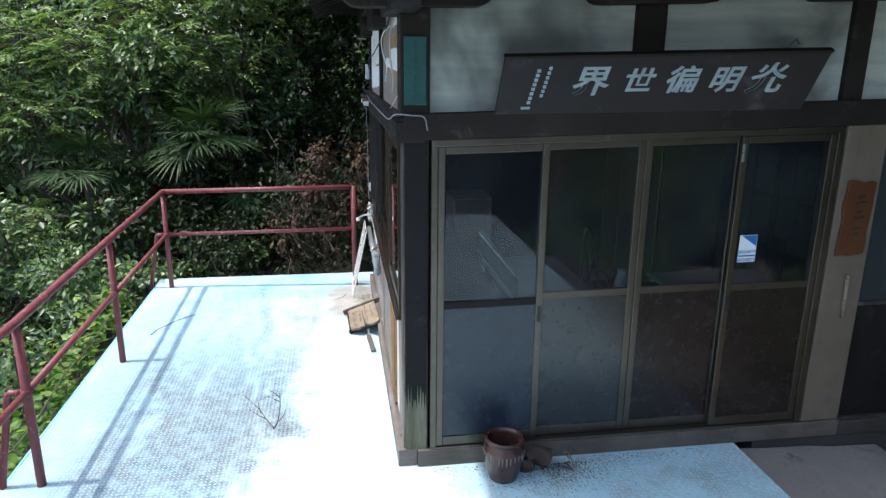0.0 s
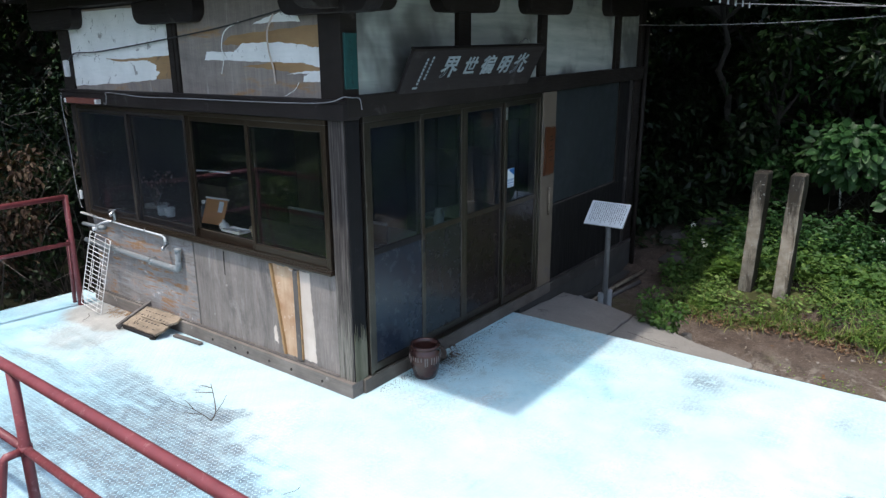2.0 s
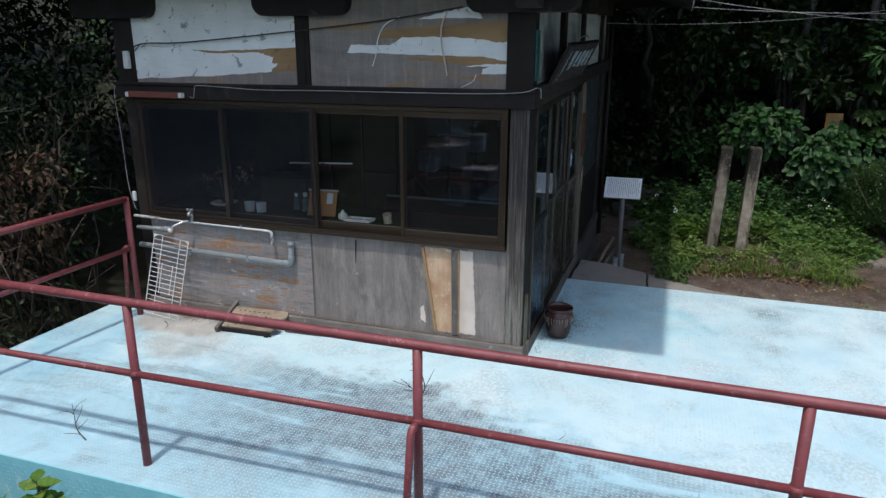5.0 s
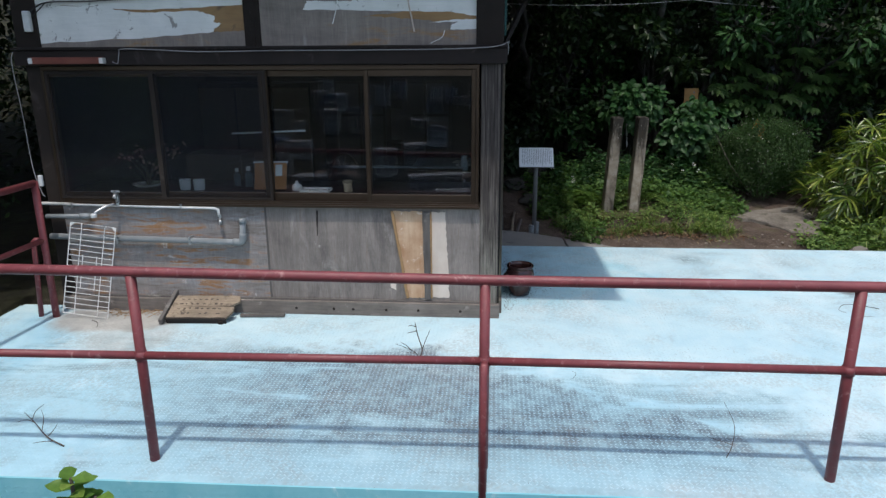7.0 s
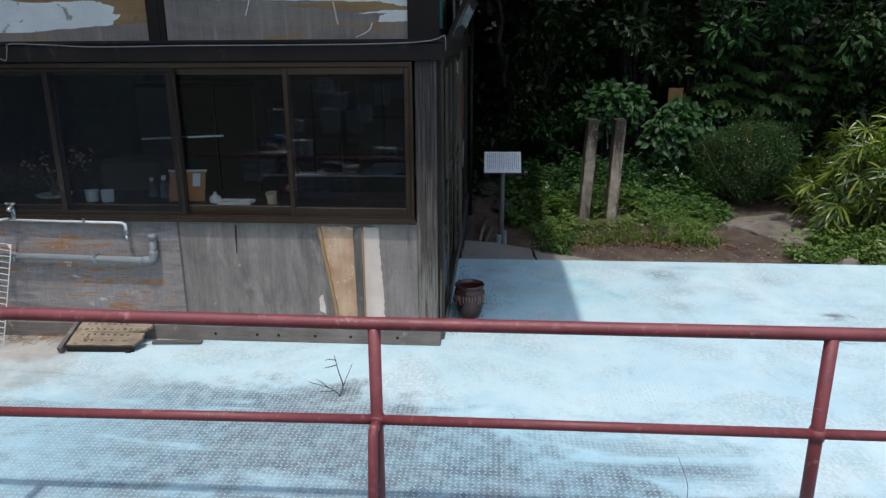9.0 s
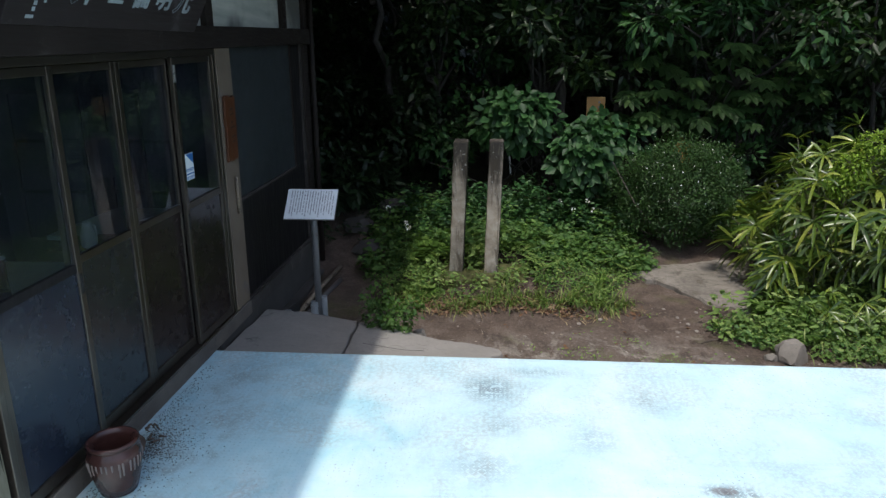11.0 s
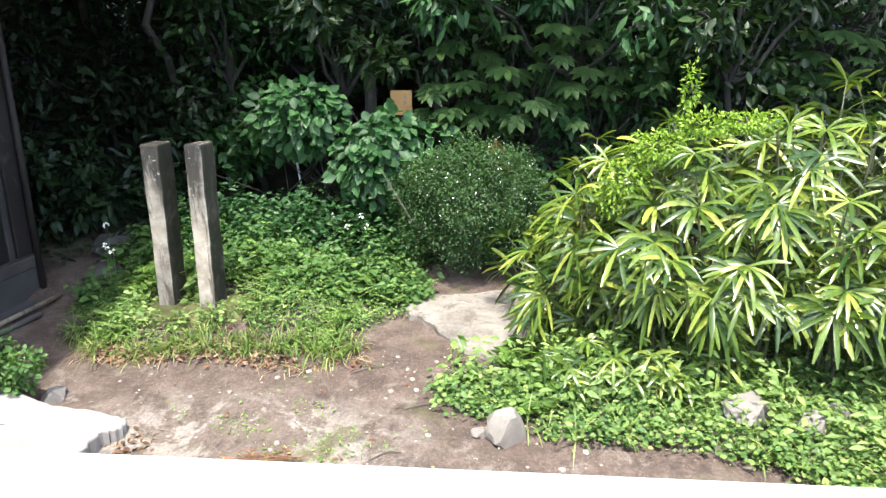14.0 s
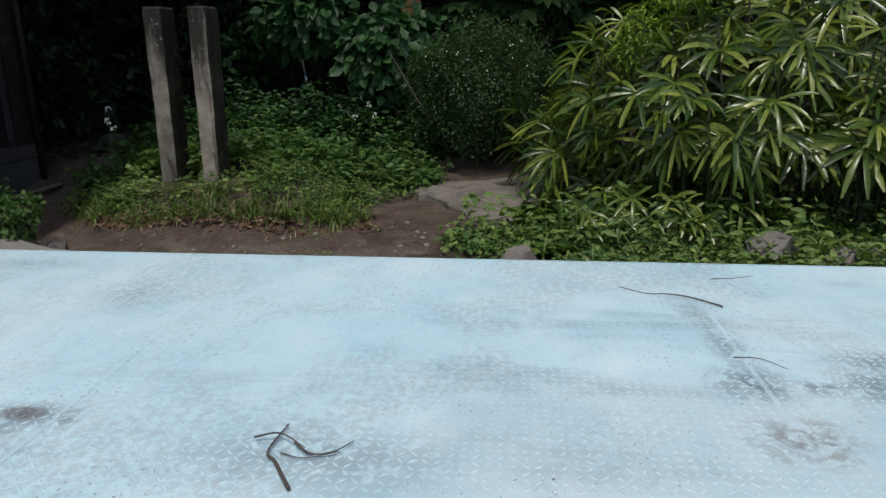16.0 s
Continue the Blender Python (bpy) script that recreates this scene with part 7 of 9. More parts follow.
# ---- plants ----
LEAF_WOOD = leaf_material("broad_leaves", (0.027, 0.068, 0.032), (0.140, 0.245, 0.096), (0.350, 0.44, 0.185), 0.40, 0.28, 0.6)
# broad leaves again, the wood's shade put into a darker colour
LEAF_SHADE = leaf_material("shade_darkened_leaves", (0.006776, 0.01848, 0.00616), (0.02033, 0.04435, 0.01109), (0.03758, 0.07084, 0.01786), 0.42, 0.22)
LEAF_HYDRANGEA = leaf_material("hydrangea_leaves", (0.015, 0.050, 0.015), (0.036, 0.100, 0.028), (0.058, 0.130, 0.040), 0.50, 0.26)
# the same darker still, for foliage in the deepest shade
LEAF_DEEP_SHADE = leaf_material("deep_shade_darkened_leaves", (0.006075, 0.01485, 0.0054), (0.0162, 0.0351, 0.00945), None, 0.5, 0.2)
LEAF_BOX = leaf_material("small_dark_leaves", (0.017, 0.048, 0.013), (0.050, 0.104, 0.026), None, 0.45, 0.24)
LEAF_YOUNG = leaf_material("light_green_leaves", (0.090, 0.160, 0.042), (0.195, 0.295, 0.078), (0.30, 0.385, 0.125), 0.55, 0.36)
LEAF_SPROUT = leaf_material("sprouting_leaves", (0.1105, 0.204, 0.02125), (0.238, 0.357, 0.0425), (0.323, 0.425, 0.068), 0.45, 0.38)
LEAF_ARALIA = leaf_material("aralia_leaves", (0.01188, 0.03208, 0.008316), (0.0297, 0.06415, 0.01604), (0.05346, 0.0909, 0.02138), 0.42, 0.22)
LEAF_WEED = leaf_material("weed_leaves", (0.044, 0.102, 0.026), (0.095, 0.185, 0.046), (0.155, 0.255, 0.064), 0.55, 0.36)
LEAF_GRASS = leaf_material("grass_blades", (0.05525, 0.1105, 0.0221), (0.1615, 0.2465, 0.051), (0.34, 0.3145, 0.1445), 0.5, 0.30)
LEAF_LADY = leaf_material("lady_palm_leaves", (0.022, 0.056, 0.010), (0.130, 0.195, 0.028), (0.275, 0.310, 0.056), 0.28, 0.26, 0.42)
LEAF_FAN = leaf_material("fan_palm_leaves", (0.018, 0.044, 0.018), (0.042, 0.085, 0.032), (0.090, 0.130, 0.050), 0.50, 0.18, 0.3)
LEAF_VINE = leaf_material("vine_leaves", (0.06, 0.14, 0.022), (0.15, 0.27, 0.05), (0.27, 0.38, 0.08), 0.45, 0.35)
PETAL = leaf_material("white_petals", (0.60, 0.60, 0.58), (0.75, 0.75, 0.73), None, 0.6, 0.2)


def unit(v):
    return v / np.maximum(np.linalg.norm(v, axis=-1, keepdims=True), 1e-9)


def leaf_blades(P, D, N, L, W, fold=0.10, droop=0.10):
    """Single leaves: base P, way D, face N, length L, width W. Corners and triangles."""
    D = unit(D)
    S = unit(np.cross(D, N))
    N = np.cross(S, D)
    L, W = np.asarray(L)[:, None], np.asarray(W)[:, None]
    sag = np.array([[0, 0, -1.0]]) * L * droop
    b = P
    c = P + D * L * 0.5 - N * W * fold + sag * 0.3
    l = P + D * L * 0.42 - S * W * 0.5 + N * W * fold + sag * 0.25
    r = P + D * L * 0.42 + S * W * 0.5 + N * W * fold + sag * 0.25
    l2 = P + D * L * 0.75 - S * W * 0.33 + N * W * fold * 0.6 + sag * 0.6
    r2 = P + D * L * 0.75 + S * W * 0.33 + N * W * fold * 0.6 + sag * 0.6
    t = P + D * L + sag
    v = np.stack([b, r, r2, t, l2, l, c], 1).reshape(-1, 3)
    i = np.arange(len(P))[:, None] * 7
    f = np.concatenate([i + np.array([[a, bb, 6]]) for a, bb in ((0, 1), (1, 2), (2, 3), (3, 4), (4, 5), (5, 0))])
    return v, f


def plain_blades(P, D, N, L, W):
    """Far leaves: two triangles folded along the midrib."""
    D = unit(D)
    S = unit(np.cross(D, N))
    N = np.cross(S, D)
    L, W = np.asarray(L)[:, None], np.asarray(W)[:, None]
    mid = P + D * L * 0.45 + N * W * 0.12
    v = np.stack([P, mid + S * W * 0.5, P + D * L - np.array([[0, 0, 0.12]]) * L, mid - S * W * 0.5], 1).reshape(-1, 3)
    i = np.arange(len(P))[:, None] * 4
    return v, np.concatenate([i + np.array([[0, 1, 2]]), i + np.array([[0, 2, 3]])])


def strap_blades(P, D, L, W, sag=0.35, stations=5, tip=0.15, side=None):
    """Long narrow leaves that arch over under their weight."""
    D = unit(D)
    S = unit(np.cross(D, np.array([[0.02, 0.01, 1.0]]))) if side is None else unit(side)
    L, W = np.asarray(L)[:, None], np.asarray(W)[:, None]
    sag = np.asarray(sag)
    sag = sag[:, None] if sag.ndim else sag
    rows = []
    for k in range(stations):
        s = k / (stations - 1)
        w = W * (min(1.0, 0.35 + 2.2 * s) if s < 0.6 else tip + (1 - tip) * (1 - ((s - 0.6) / 0.4) ** 1.5)) * 0.5
        c = P + D * L * s + np.array([[0, 0, -1.0]]) * L * sag * s * s
        rows += [c - S * w, c + S * w]
    v = np.stack(rows, 1).reshape(-1, 3)
    n = 2 * stations
    i = np.arange(len(P))[:, None] * n
    f = np.concatenate([i + np.array([[2 * k, 2 * k + 1, 2 * k + 3, 2 * k + 2]]) for k in range(stations - 1)])
    return v, f


def gather(pieces):
    vs, fs, at = [], [], 0
    for v, f in pieces:
        vs.append(v)
        fs.append(f + at)
        at += len(v)
    return np.concatenate(vs), np.concatenate(fs)


def spray(centre, radii, count, size, r, aspect=0.45, hollow=0.45, flat=0.35, droop=0.15, far=False):
    """Leaves filling the outer part of an uneven ball."""
    d = unit(r.normal(size=(count, 3)))
    rad = hollow + (1 - hollow) * r.random(count) ** 0.6
    wob = 1 + 0.25 * np.sin(d[:, 0] * 5 + centre[0] * 3) * np.sin(d[:, 2] * 4 + centre[1] * 2) + 0.15 * np.sin(d[:, 1] * 9 + centre[2])
    P = np.array(centre) + d * np.array(radii) * (rad * wob)[:, None]
    D = unit(d * 0.7 + r.normal(size=(count, 3)) * 0.6 + np.array([0, 0, -0.15]))
    N = unit(d * 0.5 + np.array([0, 0, 0.8]) + r.normal(size=(count, 3)) * flat)
    L = size * r.uniform(0.6, 1.25, count)
    return plain_blades(P, D, N, L, L * aspect) if far else leaf_blades(P, D, N, L, L * aspect, droop=droop)


def limb(a, b, r0, r1, r, bow=0.12, bm=None, sides=7):
    a, b = Vector(a), Vector(b)
    n = max(3, int((b - a).length / 0.35))
    pts = []
    for k in range(n + 1):
        f = k / n
        j = Vector(r.normal(size=3)) * bow * (b - a).length * 0.25 * math.sin(math.pi * f)
        pts.append(a.lerp(b, f) + j)
    return tube(pts, [r0 + (r1 - r0) * k / n for k in range(n + 1)], bm, sides)


def tree(name, base, clumps, leaf, count, size, label, category="tree", group="", girth=0.09, fork=0.55, aspect=0.42, seed=0, droop=0.15, bark=None, plumb=False):
    """A trunk with limbs reaching into clumps of leaves: clumps are (centre, radii)."""
    r = np.random.default_rng(seed + 100)
    t = thing(name, base, label, category, group)
    mean = np.mean([c for c, _ in clumps], axis=0)
    knot = Vector(base).lerp(Vector(mean), fork)
    if plumb:
        knot.x, knot.y = base[0], base[1]
    part("trunk", limb(Vector(base) - Vector((0, 0, 0.3)), knot, girth, girth * 0.6, r, 0.03 if plumb else 0.15, sides=9), bark or BARK, t)
    bm = bmesh.new()
    for c, rad in clumps:
        limb(knot, c, girth * 0.5, girth * 0.10, r, 0.25, bm)
        for _ in range(3):
            tip = np.array(c) + unit(r.normal(size=3)) * np.array(rad) * 0.75
            limb(c, tip, girth * 0.14, 0.006, r, 0.3, bm, 5)
    part("limb_work", bm, bark or BARK, t)
    vol = np.array([np.prod(rad) ** 0.66 for _, rad in clumps])
    share = np.maximum((count * vol / vol.sum()).astype(int), 40)
    pieces = [spray(c, rad, n, size, r, aspect, droop=droop, far=base[0] > 9 or base[1] > 8.5) for (c, rad), n in zip(clumps, share)]
    v, f = gather(pieces)
    arrays("crown", v, f, leaf, t)
    return t


def clumped(centre, spread, n, rad, r, flat=0.75):
    """Clump centres scattered through an ellipsoid."""
    out = []
    for _ in range(n):
        c = np.array(centre) + r.normal(size=3) * np.array(spread) * 0.55
        s = rad * r.uniform(0.65, 1.3)
        out.append((c, (s, s, s * flat)))
    return out


# trees and undergrowth on the slope behind the deck
r = np.random.default_rng(11)
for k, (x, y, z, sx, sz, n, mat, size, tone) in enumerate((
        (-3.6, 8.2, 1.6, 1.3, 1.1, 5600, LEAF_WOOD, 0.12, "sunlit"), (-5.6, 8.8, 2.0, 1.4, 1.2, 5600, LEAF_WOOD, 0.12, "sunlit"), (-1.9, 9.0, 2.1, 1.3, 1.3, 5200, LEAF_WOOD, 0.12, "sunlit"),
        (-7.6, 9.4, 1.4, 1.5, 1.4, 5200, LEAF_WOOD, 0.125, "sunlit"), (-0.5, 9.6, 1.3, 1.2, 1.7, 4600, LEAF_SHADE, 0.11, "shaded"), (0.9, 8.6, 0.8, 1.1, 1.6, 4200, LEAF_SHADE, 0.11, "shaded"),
        (-4.4, 11.5, 4.2, 2.2, 1.6, 8000, LEAF_WOOD, 0.125, "tall"), (-8.5, 12.0, 4.0, 2.2, 1.8, 7000, LEAF_WOOD, 0.125, "tall"), (-0.8, 12.0, 4.6, 2.2, 1.8, 4600, LEAF_WOOD, 0.16, "tall"), (2.5, 11.5, 4.0, 2.2, 2.2, 4600, LEAF_DEEP_SHADE, 0.16, "tall"),
        (-6.2, 6.8, -0.4, 1.2, 0.9, 3600, LEAF_WOOD, 0.12, "low"), (-4.6, 6.2, -0.5, 1.0, 0.8, 3600, LEAF_WOOD, 0.11, "low"), (-7.8, 7.0, -0.9, 1.3, 1.1, 3200, LEAF_WOOD, 0.12, "low"), (-2.6, 6.6, -0.2, 1.0, 0.7, 3200, LEAF_DEEP_SHADE, 0.10, "low"), (-1.0, 6.4, -0.2, 0.9, 0.8, 3000, LEAF_DEEP_SHADE, 0.10, "low"),
        (-12.0, 11.0, 1.5, 2.2, 2.0, 4200, LEAF_WOOD, 0.17, "far"), (-10.0, 8.0, -1.0, 1.6, 1.4, 3400, LEAF_WOOD, 0.15, "far"))):
    base = (x + 0.2, y + 0.3, ground_z(x + 0.2, y + 0.3))
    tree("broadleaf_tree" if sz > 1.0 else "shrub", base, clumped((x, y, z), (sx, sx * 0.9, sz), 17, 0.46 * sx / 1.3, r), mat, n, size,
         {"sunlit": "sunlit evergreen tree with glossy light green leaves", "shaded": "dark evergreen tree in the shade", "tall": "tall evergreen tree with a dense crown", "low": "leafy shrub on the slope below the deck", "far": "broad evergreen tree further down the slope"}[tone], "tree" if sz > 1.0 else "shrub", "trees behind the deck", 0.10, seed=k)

# unseen crowns added overhead to keep sun out of the hollow
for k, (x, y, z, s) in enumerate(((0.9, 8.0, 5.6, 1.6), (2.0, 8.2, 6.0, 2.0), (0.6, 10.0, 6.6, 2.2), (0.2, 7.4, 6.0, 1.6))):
    tree("high_shade_tree", (x + 1.5, y + 3.5, ground_z(x + 1.5, y + 3.5)), clumped((x, y, z), (s, s * 0.9, s * 0.35), 16, s * 0.45, np.random.default_rng(700 + k)), LEAF_SHADE, 3000, 0.26, "tall tree added above the view to shade the hollow", "tree", "trees behind the deck", 0.07, fork=0.7, bark=DARK_BARK, seed=710 + k)

# shrubs close under the open edge of the deck
for k, (x, y, z, s, n) in enumerate(((-3.25, 4.6, -0.35, 0.55, 1500), (-3.5, 3.3, -0.75, 0.6, 1300), (-3.7, 2.2, -1.1, 0.6, 1300), (-3.8, 1.0, -1.3, 0.65, 1300), (-4.5, 4.2, -1.0, 0.8, 2000), (-4.9, 2.6, -1.6, 0.8, 1800), (-4.6, 5.3, -0.3, 0.6, 1600), (-5.6, 4.6, -1.4, 0.9, 1900))):
    tree("edge_shrub", (x, y + 0.05, ground_z(x, y)), clumped((x, y, z), (s, s, s * 0.6), 8, s * 0.5, r), LEAF_WOOD, n, 0.10, "leafy shrub growing below the deck edge", "shrub", "shrubs below the deck", 0.03, seed=40 + k)
for x, y, z, s, n, leaf in ((-2.62, 4.25, 0.02, 0.30, 500, LEAF_WOOD), (-1.75, 4.50, 0.06, 0.34, 700, LEAF_SHADE), (-2.25, 4.45, -0.02, 0.28, 500, LEAF_WOOD)):
    tree("edge_seedling", (x, y + 0.03, ground_z(x, y)), clumped((x, y, z), (s, s * 0.6, s * 0.6), 7, s * 0.5, np.random.default_rng(900 + int(-x * 10))), leaf, n, 0.075, "low leafy plant growing up behind the deck", "shrub", "plants behind the deck", 0.015, aspect=0.6, seed=930 + int(-x * 10))
# big-leaved shoot that peeps over the edge
shoot = thing("leafy_shoot", (-2.93, 1.70, -0.9), "shoot with a few broad bright green leaves", "plant")
part("stem", tube(bend([(-2.95, 1.70, -0.9), (-2.93, 1.71, -0.2), (-2.91, 1.71, 0.40)], 5), 0.008, sides=6), BARK, shoot)
part("side_shoot", tube(bend([(-2.93, 1.70, -0.1), (-2.92, 1.66, 0.15), (-2.91, 1.62, 0.32)], 5), 0.006, sides=6), BARK, shoot)
shoot_r = np.random.default_rng(21)
sets = []
for hub, n in (((-2.91, 1.71, 0.40), 9), ((-2.91, 1.62, 0.33), 7), ((-2.92, 1.76, 0.22), 5)):
    ang = np.arange(n) * 2.4 + shoot_r.uniform(0, 6)
    size = shoot_r.uniform(0.08, 0.12, n)
    sets.append(leaf_blades(np.tile([hub], (n, 1)) - np.array([[0, 0, 1]]) * np.linspace(0, 0.10, n)[:, None], np.stack([np.cos(ang), np.sin(ang), 0.15 + 0.4 * shoot_r.random(n)], 1), np.tile([[-0.2, 0, 1.0]], (n, 1)), size, size * 0.66, droop=0.25))
lv, lf = gather(sets)
arrays("leaves", lv, lf, LEAF_VINE, shoot)
# vine along the edge
vine = thing("edge_vine", (-2.55, 2.6, -0.2), "light green vine creeping along the deck edge", "vine")
vy = r.uniform(0.4, 4.3, 620)
vp = np.stack([-2.50 - 0.05 * vy - np.abs(r.normal(0, 0.14, 620)), vy, -0.12 + r.normal(0, 0.10, 620) - 0.06 * (4 - vy)], 1)
lv, lf = leaf_blades(vp, unit(np.stack([-0.6 + r.normal(0, 0.5, 620), r.normal(0, 0.7, 620), r.normal(0.1, 0.3, 620)], 1)), np.stack([r.normal(-0.2, 0.3, 620), r.normal(0, 0.3, 620), np.ones(620)], 1), r.uniform(0.06, 0.11, 620), r.uniform(0.05, 0.085, 620))
arrays("leaves", lv, lf, LEAF_VINE, vine)
part("runner", tube(bend([(-2.52 - 0.05 * y, y, -0.10 + 0.03 * math.sin(y * 5)) for y in (0.3, 1.0, 1.7, 2.4, 3.1, 3.8, 4.3)], 5), 0.006, sides=5), BARK, vine)

# fan palms
def fan_leaf(hub, way, radius, fingers, r, sag=0.25):
    way = unit(np.array(way, float))
    side = unit(np.cross(way, [0, 0, 1.0]))
    a = np.linspace(-2.3, 2.3, fingers)
    up = np.cross(side, way)
    D = np.cos(a)[:, None] * way + np.sin(a)[:, None] * side + 0.18 * up + r.normal(0, 0.03, (fingers, 3))
    P = np.tile(np.array(hub, float), (fingers, 1))
    L = radius * (0.72 + 0.28 * np.cos(a / 2)) * r.uniform(0.92, 1.05, fingers)
    return strap_blades(P, D, L, np.full(fingers, radius * 0.052), sag=sag * r.uniform(0.6, 1.4, fingers), stations=4, tip=0.1, side=np.cross(unit(D), up))


def fan_palm(base, height, fronds, radius, seed):
    r = np.random.default_rng(seed)
    t = thing("fan_palm", base, "windmill fan palm with a shaggy trunk and drooping fans", "palm", "fan palms")
    top = Vector(base) + Vector((0.05, 0.05, height))
    part("trunk", limb(Vector(base) - Vector((0, 0, 0.3)), top, 0.10, 0.085, r, 0.05, sides=10), BARK, t)
    pieces = []
    bm = bmesh.new()
    for k in range(fronds):
        a = 2.4 * k
        el = r.uniform(-0.6, 1.1)
        way = Vector((math.cos(a) * math.cos(el), math.sin(a) * math.cos(el), math.sin(el)))
        hub = top + way * radius * r.uniform(0.6, 0.95) - Vector((0, 0, 0.05))
        tube(bend([top, top.lerp(hub, 0.5) + Vector((0, 0, 0.05)), hub], 3), 0.010, bm, 5)
        pieces.append(fan_leaf(hub, (way.x, way.y, way.z - 0.35), radius, 30, r))
    tagged(part("leaf_stalk_work", bm, LEAF_FAN, t), kind="stuff")
    v, f = gather(pieces)
    arrays("fan_foliage", v, f, LEAF_FAN, t)


for k, (x, y, top, n, rad) in enumerate(((-2.38, 6.6, 1.32, 19, 0.56), (-4.05, 6.9, 0.85, 14, 0.55), (-1.9, 6.9, 0.62, 9, 0.50), (-7.3, 5.6, 0.2, 12, 0.8))):
    z = ground_z(x, y)
    fan_palm((x, y, z), top - z, n, rad, 60 + k)

# light feathery saplings in front of the darker trees, and ivy on a palm trunk
LEAF_FEATHER = leaf_material("feathery_leaves", (0.100, 0.190, 0.072), (0.24, 0.365, 0.140), (0.40, 0.48, 0.22), 0.38, 0.34, 0.6)


def feather_sapling(base, crown, spread, fronds, seed, leaf=0.10):
    """A thin stem with arching sprays of paired pointed leaflets."""
    r = np.random.default_rng(seed)
    t = thing("feathery_sapling", base, "thin sapling with arching sprays of light green leaflets", "tree", "saplings behind the deck")
    part("trunk", limb(Vector(base) - Vector((0, 0, 0.2)), Vector(crown), 0.035, 0.014, r, 0.2, sides=7), BARK, t)
    bm = bmesh.new()
    pieces = []
    for k in range(fronds):
        hub = np.array(crown) + r.normal(size=3) * np.array(spread) * 0.5
        if k % 3 == 0:
            limb(Vector(crown), Vector(hub), 0.010, 0.004, r, 0.3, bm, 5)
        a = r.uniform(0, 2 * math.pi)
        way = np.array([math.cos(a), math.sin(a), r.uniform(0.0, 0.6)])
        way /= np.linalg.norm(way)
        side = np.cross(way, [0, 0, 1.0])
        side /= np.linalg.norm(side)
        n = int(r.integers(9, 15))
        s = np.repeat(np.linspace(0.12, 1.0, n), 2)
        length = r.uniform(0.35, 0.65)
        P = hub + way * (s * length)[:, None] + np.array([0, 0, -1.0]) * (0.45 * length * s ** 2)[:, None]
        sgn = np.tile([1.0, -1.0], n)[:, None]
        D = way * 0.75 + side * sgn * 0.8 + np.array([0, 0, -0.25]) + r.normal(0, 0.12, (2 * n, 3))
        N = np.tile([[0, 0, 1.0]], (2 * n, 1)) + r.normal(0, 0.2, (2 * n, 3))
        L = leaf * r.uniform(0.8, 1.2, 2 * n)
        pieces.append(leaf_blades(P, D, N, L, L * 0.34, droop=0.2))
    tagged(part("twig_work", bm, BARK, t), kind="stuff")
    v, f = gather(pieces)
    arrays("crown", v, f, LEAF_FEATHER, t)


for k, (x, y, z, s, n) in enumerate(((-4.0, 7.4, 2.55, 0.85, 70), (-3.3, 7.6, 2.05, 0.7, 60), (-5.0, 7.8, 2.75, 0.9, 70), (-2.2, 7.9, 2.55, 0.8, 70), (-4.7, 7.0, 1.65, 0.7, 50), (-6.0, 7.6, 2.0, 0.9, 60), (-3.3, 8.0, 3.2, 0.9, 70), (-6.6, 8.2, 3.1, 1.0, 70), (-4.3, 6.2, 0.25, 0.6, 40), (-8.0, 7.6, 1.6, 1.0, 60), (-1.9, 8.2, 3.2, 0.7, 60), (-2.6, 8.4, 3.6, 0.8, 60))):
    feather_sapling((x + 0.4, y + 0.5, ground_z(x + 0.4, y + 0.5)), (x, y, z), (s, s * 0.8, s * 0.55), n, 300 + k, 0.10 if z > 1 else 0.085)
ivy = thing("ivy", (-2.35, 6.6, -0.3), "dark ivy clothing a palm trunk", "ivy")
lv, lf = gather([spray((-2.37 + 0.03 * math.sin(k), 6.55, -0.25 + 0.17 * k), (0.24, 0.22, 0.16), 120, 0.075, r, 0.7, hollow=0.5, droop=0.5) for k in range(8)])
arrays("leaves", lv, lf, LEAF_SHADE, ivy)

# dry creeper by the far corner of the hut
creeper = thing("dry_creeper", (-0.6, 4.7, -0.4), "withered brown creeper hanging over dead stems", "creeper")
bm = bmesh.new()
for k in range(34):
    a, b = r.uniform(-1.1, 0.4), r.uniform(-1.2, 0.4)
    limb((a, 4.75 + r.uniform(-0.2, 0.4), -0.5), (b, 4.6 + r.uniform(-0.3, 0.5), r.uniform(0.4, 1.75)), 0.008, 0.003, r, 0.5, bm, 4)
tagged(part("stem_tangle", bm, TWIG, creeper), kind="stuff")
lv, lf = gather([spray((x, 4.75, z), (s, 0.35, s * 1.1), n, 0.065, r, 0.6, hollow=0.2, droop=0.6) for x, z, s, n in ((-1.0, 0.40, 0.32, 240), (-0.72, 0.85, 0.30, 380), (-0.45, 0.45, 0.35, 330), (-0.58, 1.30, 0.20, 230), (-0.16, 0.75, 0.30, 330), (-0.08, 1.30, 0.22, 240))])
arrays("dead_leaves", lv, lf, leaf_material("withered_leaves", (0.026, 0.014, 0.009), (0.070, 0.040, 0.024), (0.115, 0.080, 0.050), 0.7, 0.15), creeper)
lv, lf = gather([spray((x, 4.6, z), (s, 0.3, s), n, 0.07, r, 0.5) for x, z, s, n in ((-0.25, 0.1, 0.3, 130), (-0.9, -0.1, 0.4, 160))])
arrays("green_leaves", lv, lf, LEAF_DEEP_SHADE, creeper)
lv, lf = gather([spray((x, 4.7, z), (s, 0.25, s), n, 0.06, r, 0.5) for x, z, s, n in ((0.22, 1.15, 0.22, 110), (0.02, 0.55, 0.20, 60), (-0.10, 0.20, 0.20, 60))])
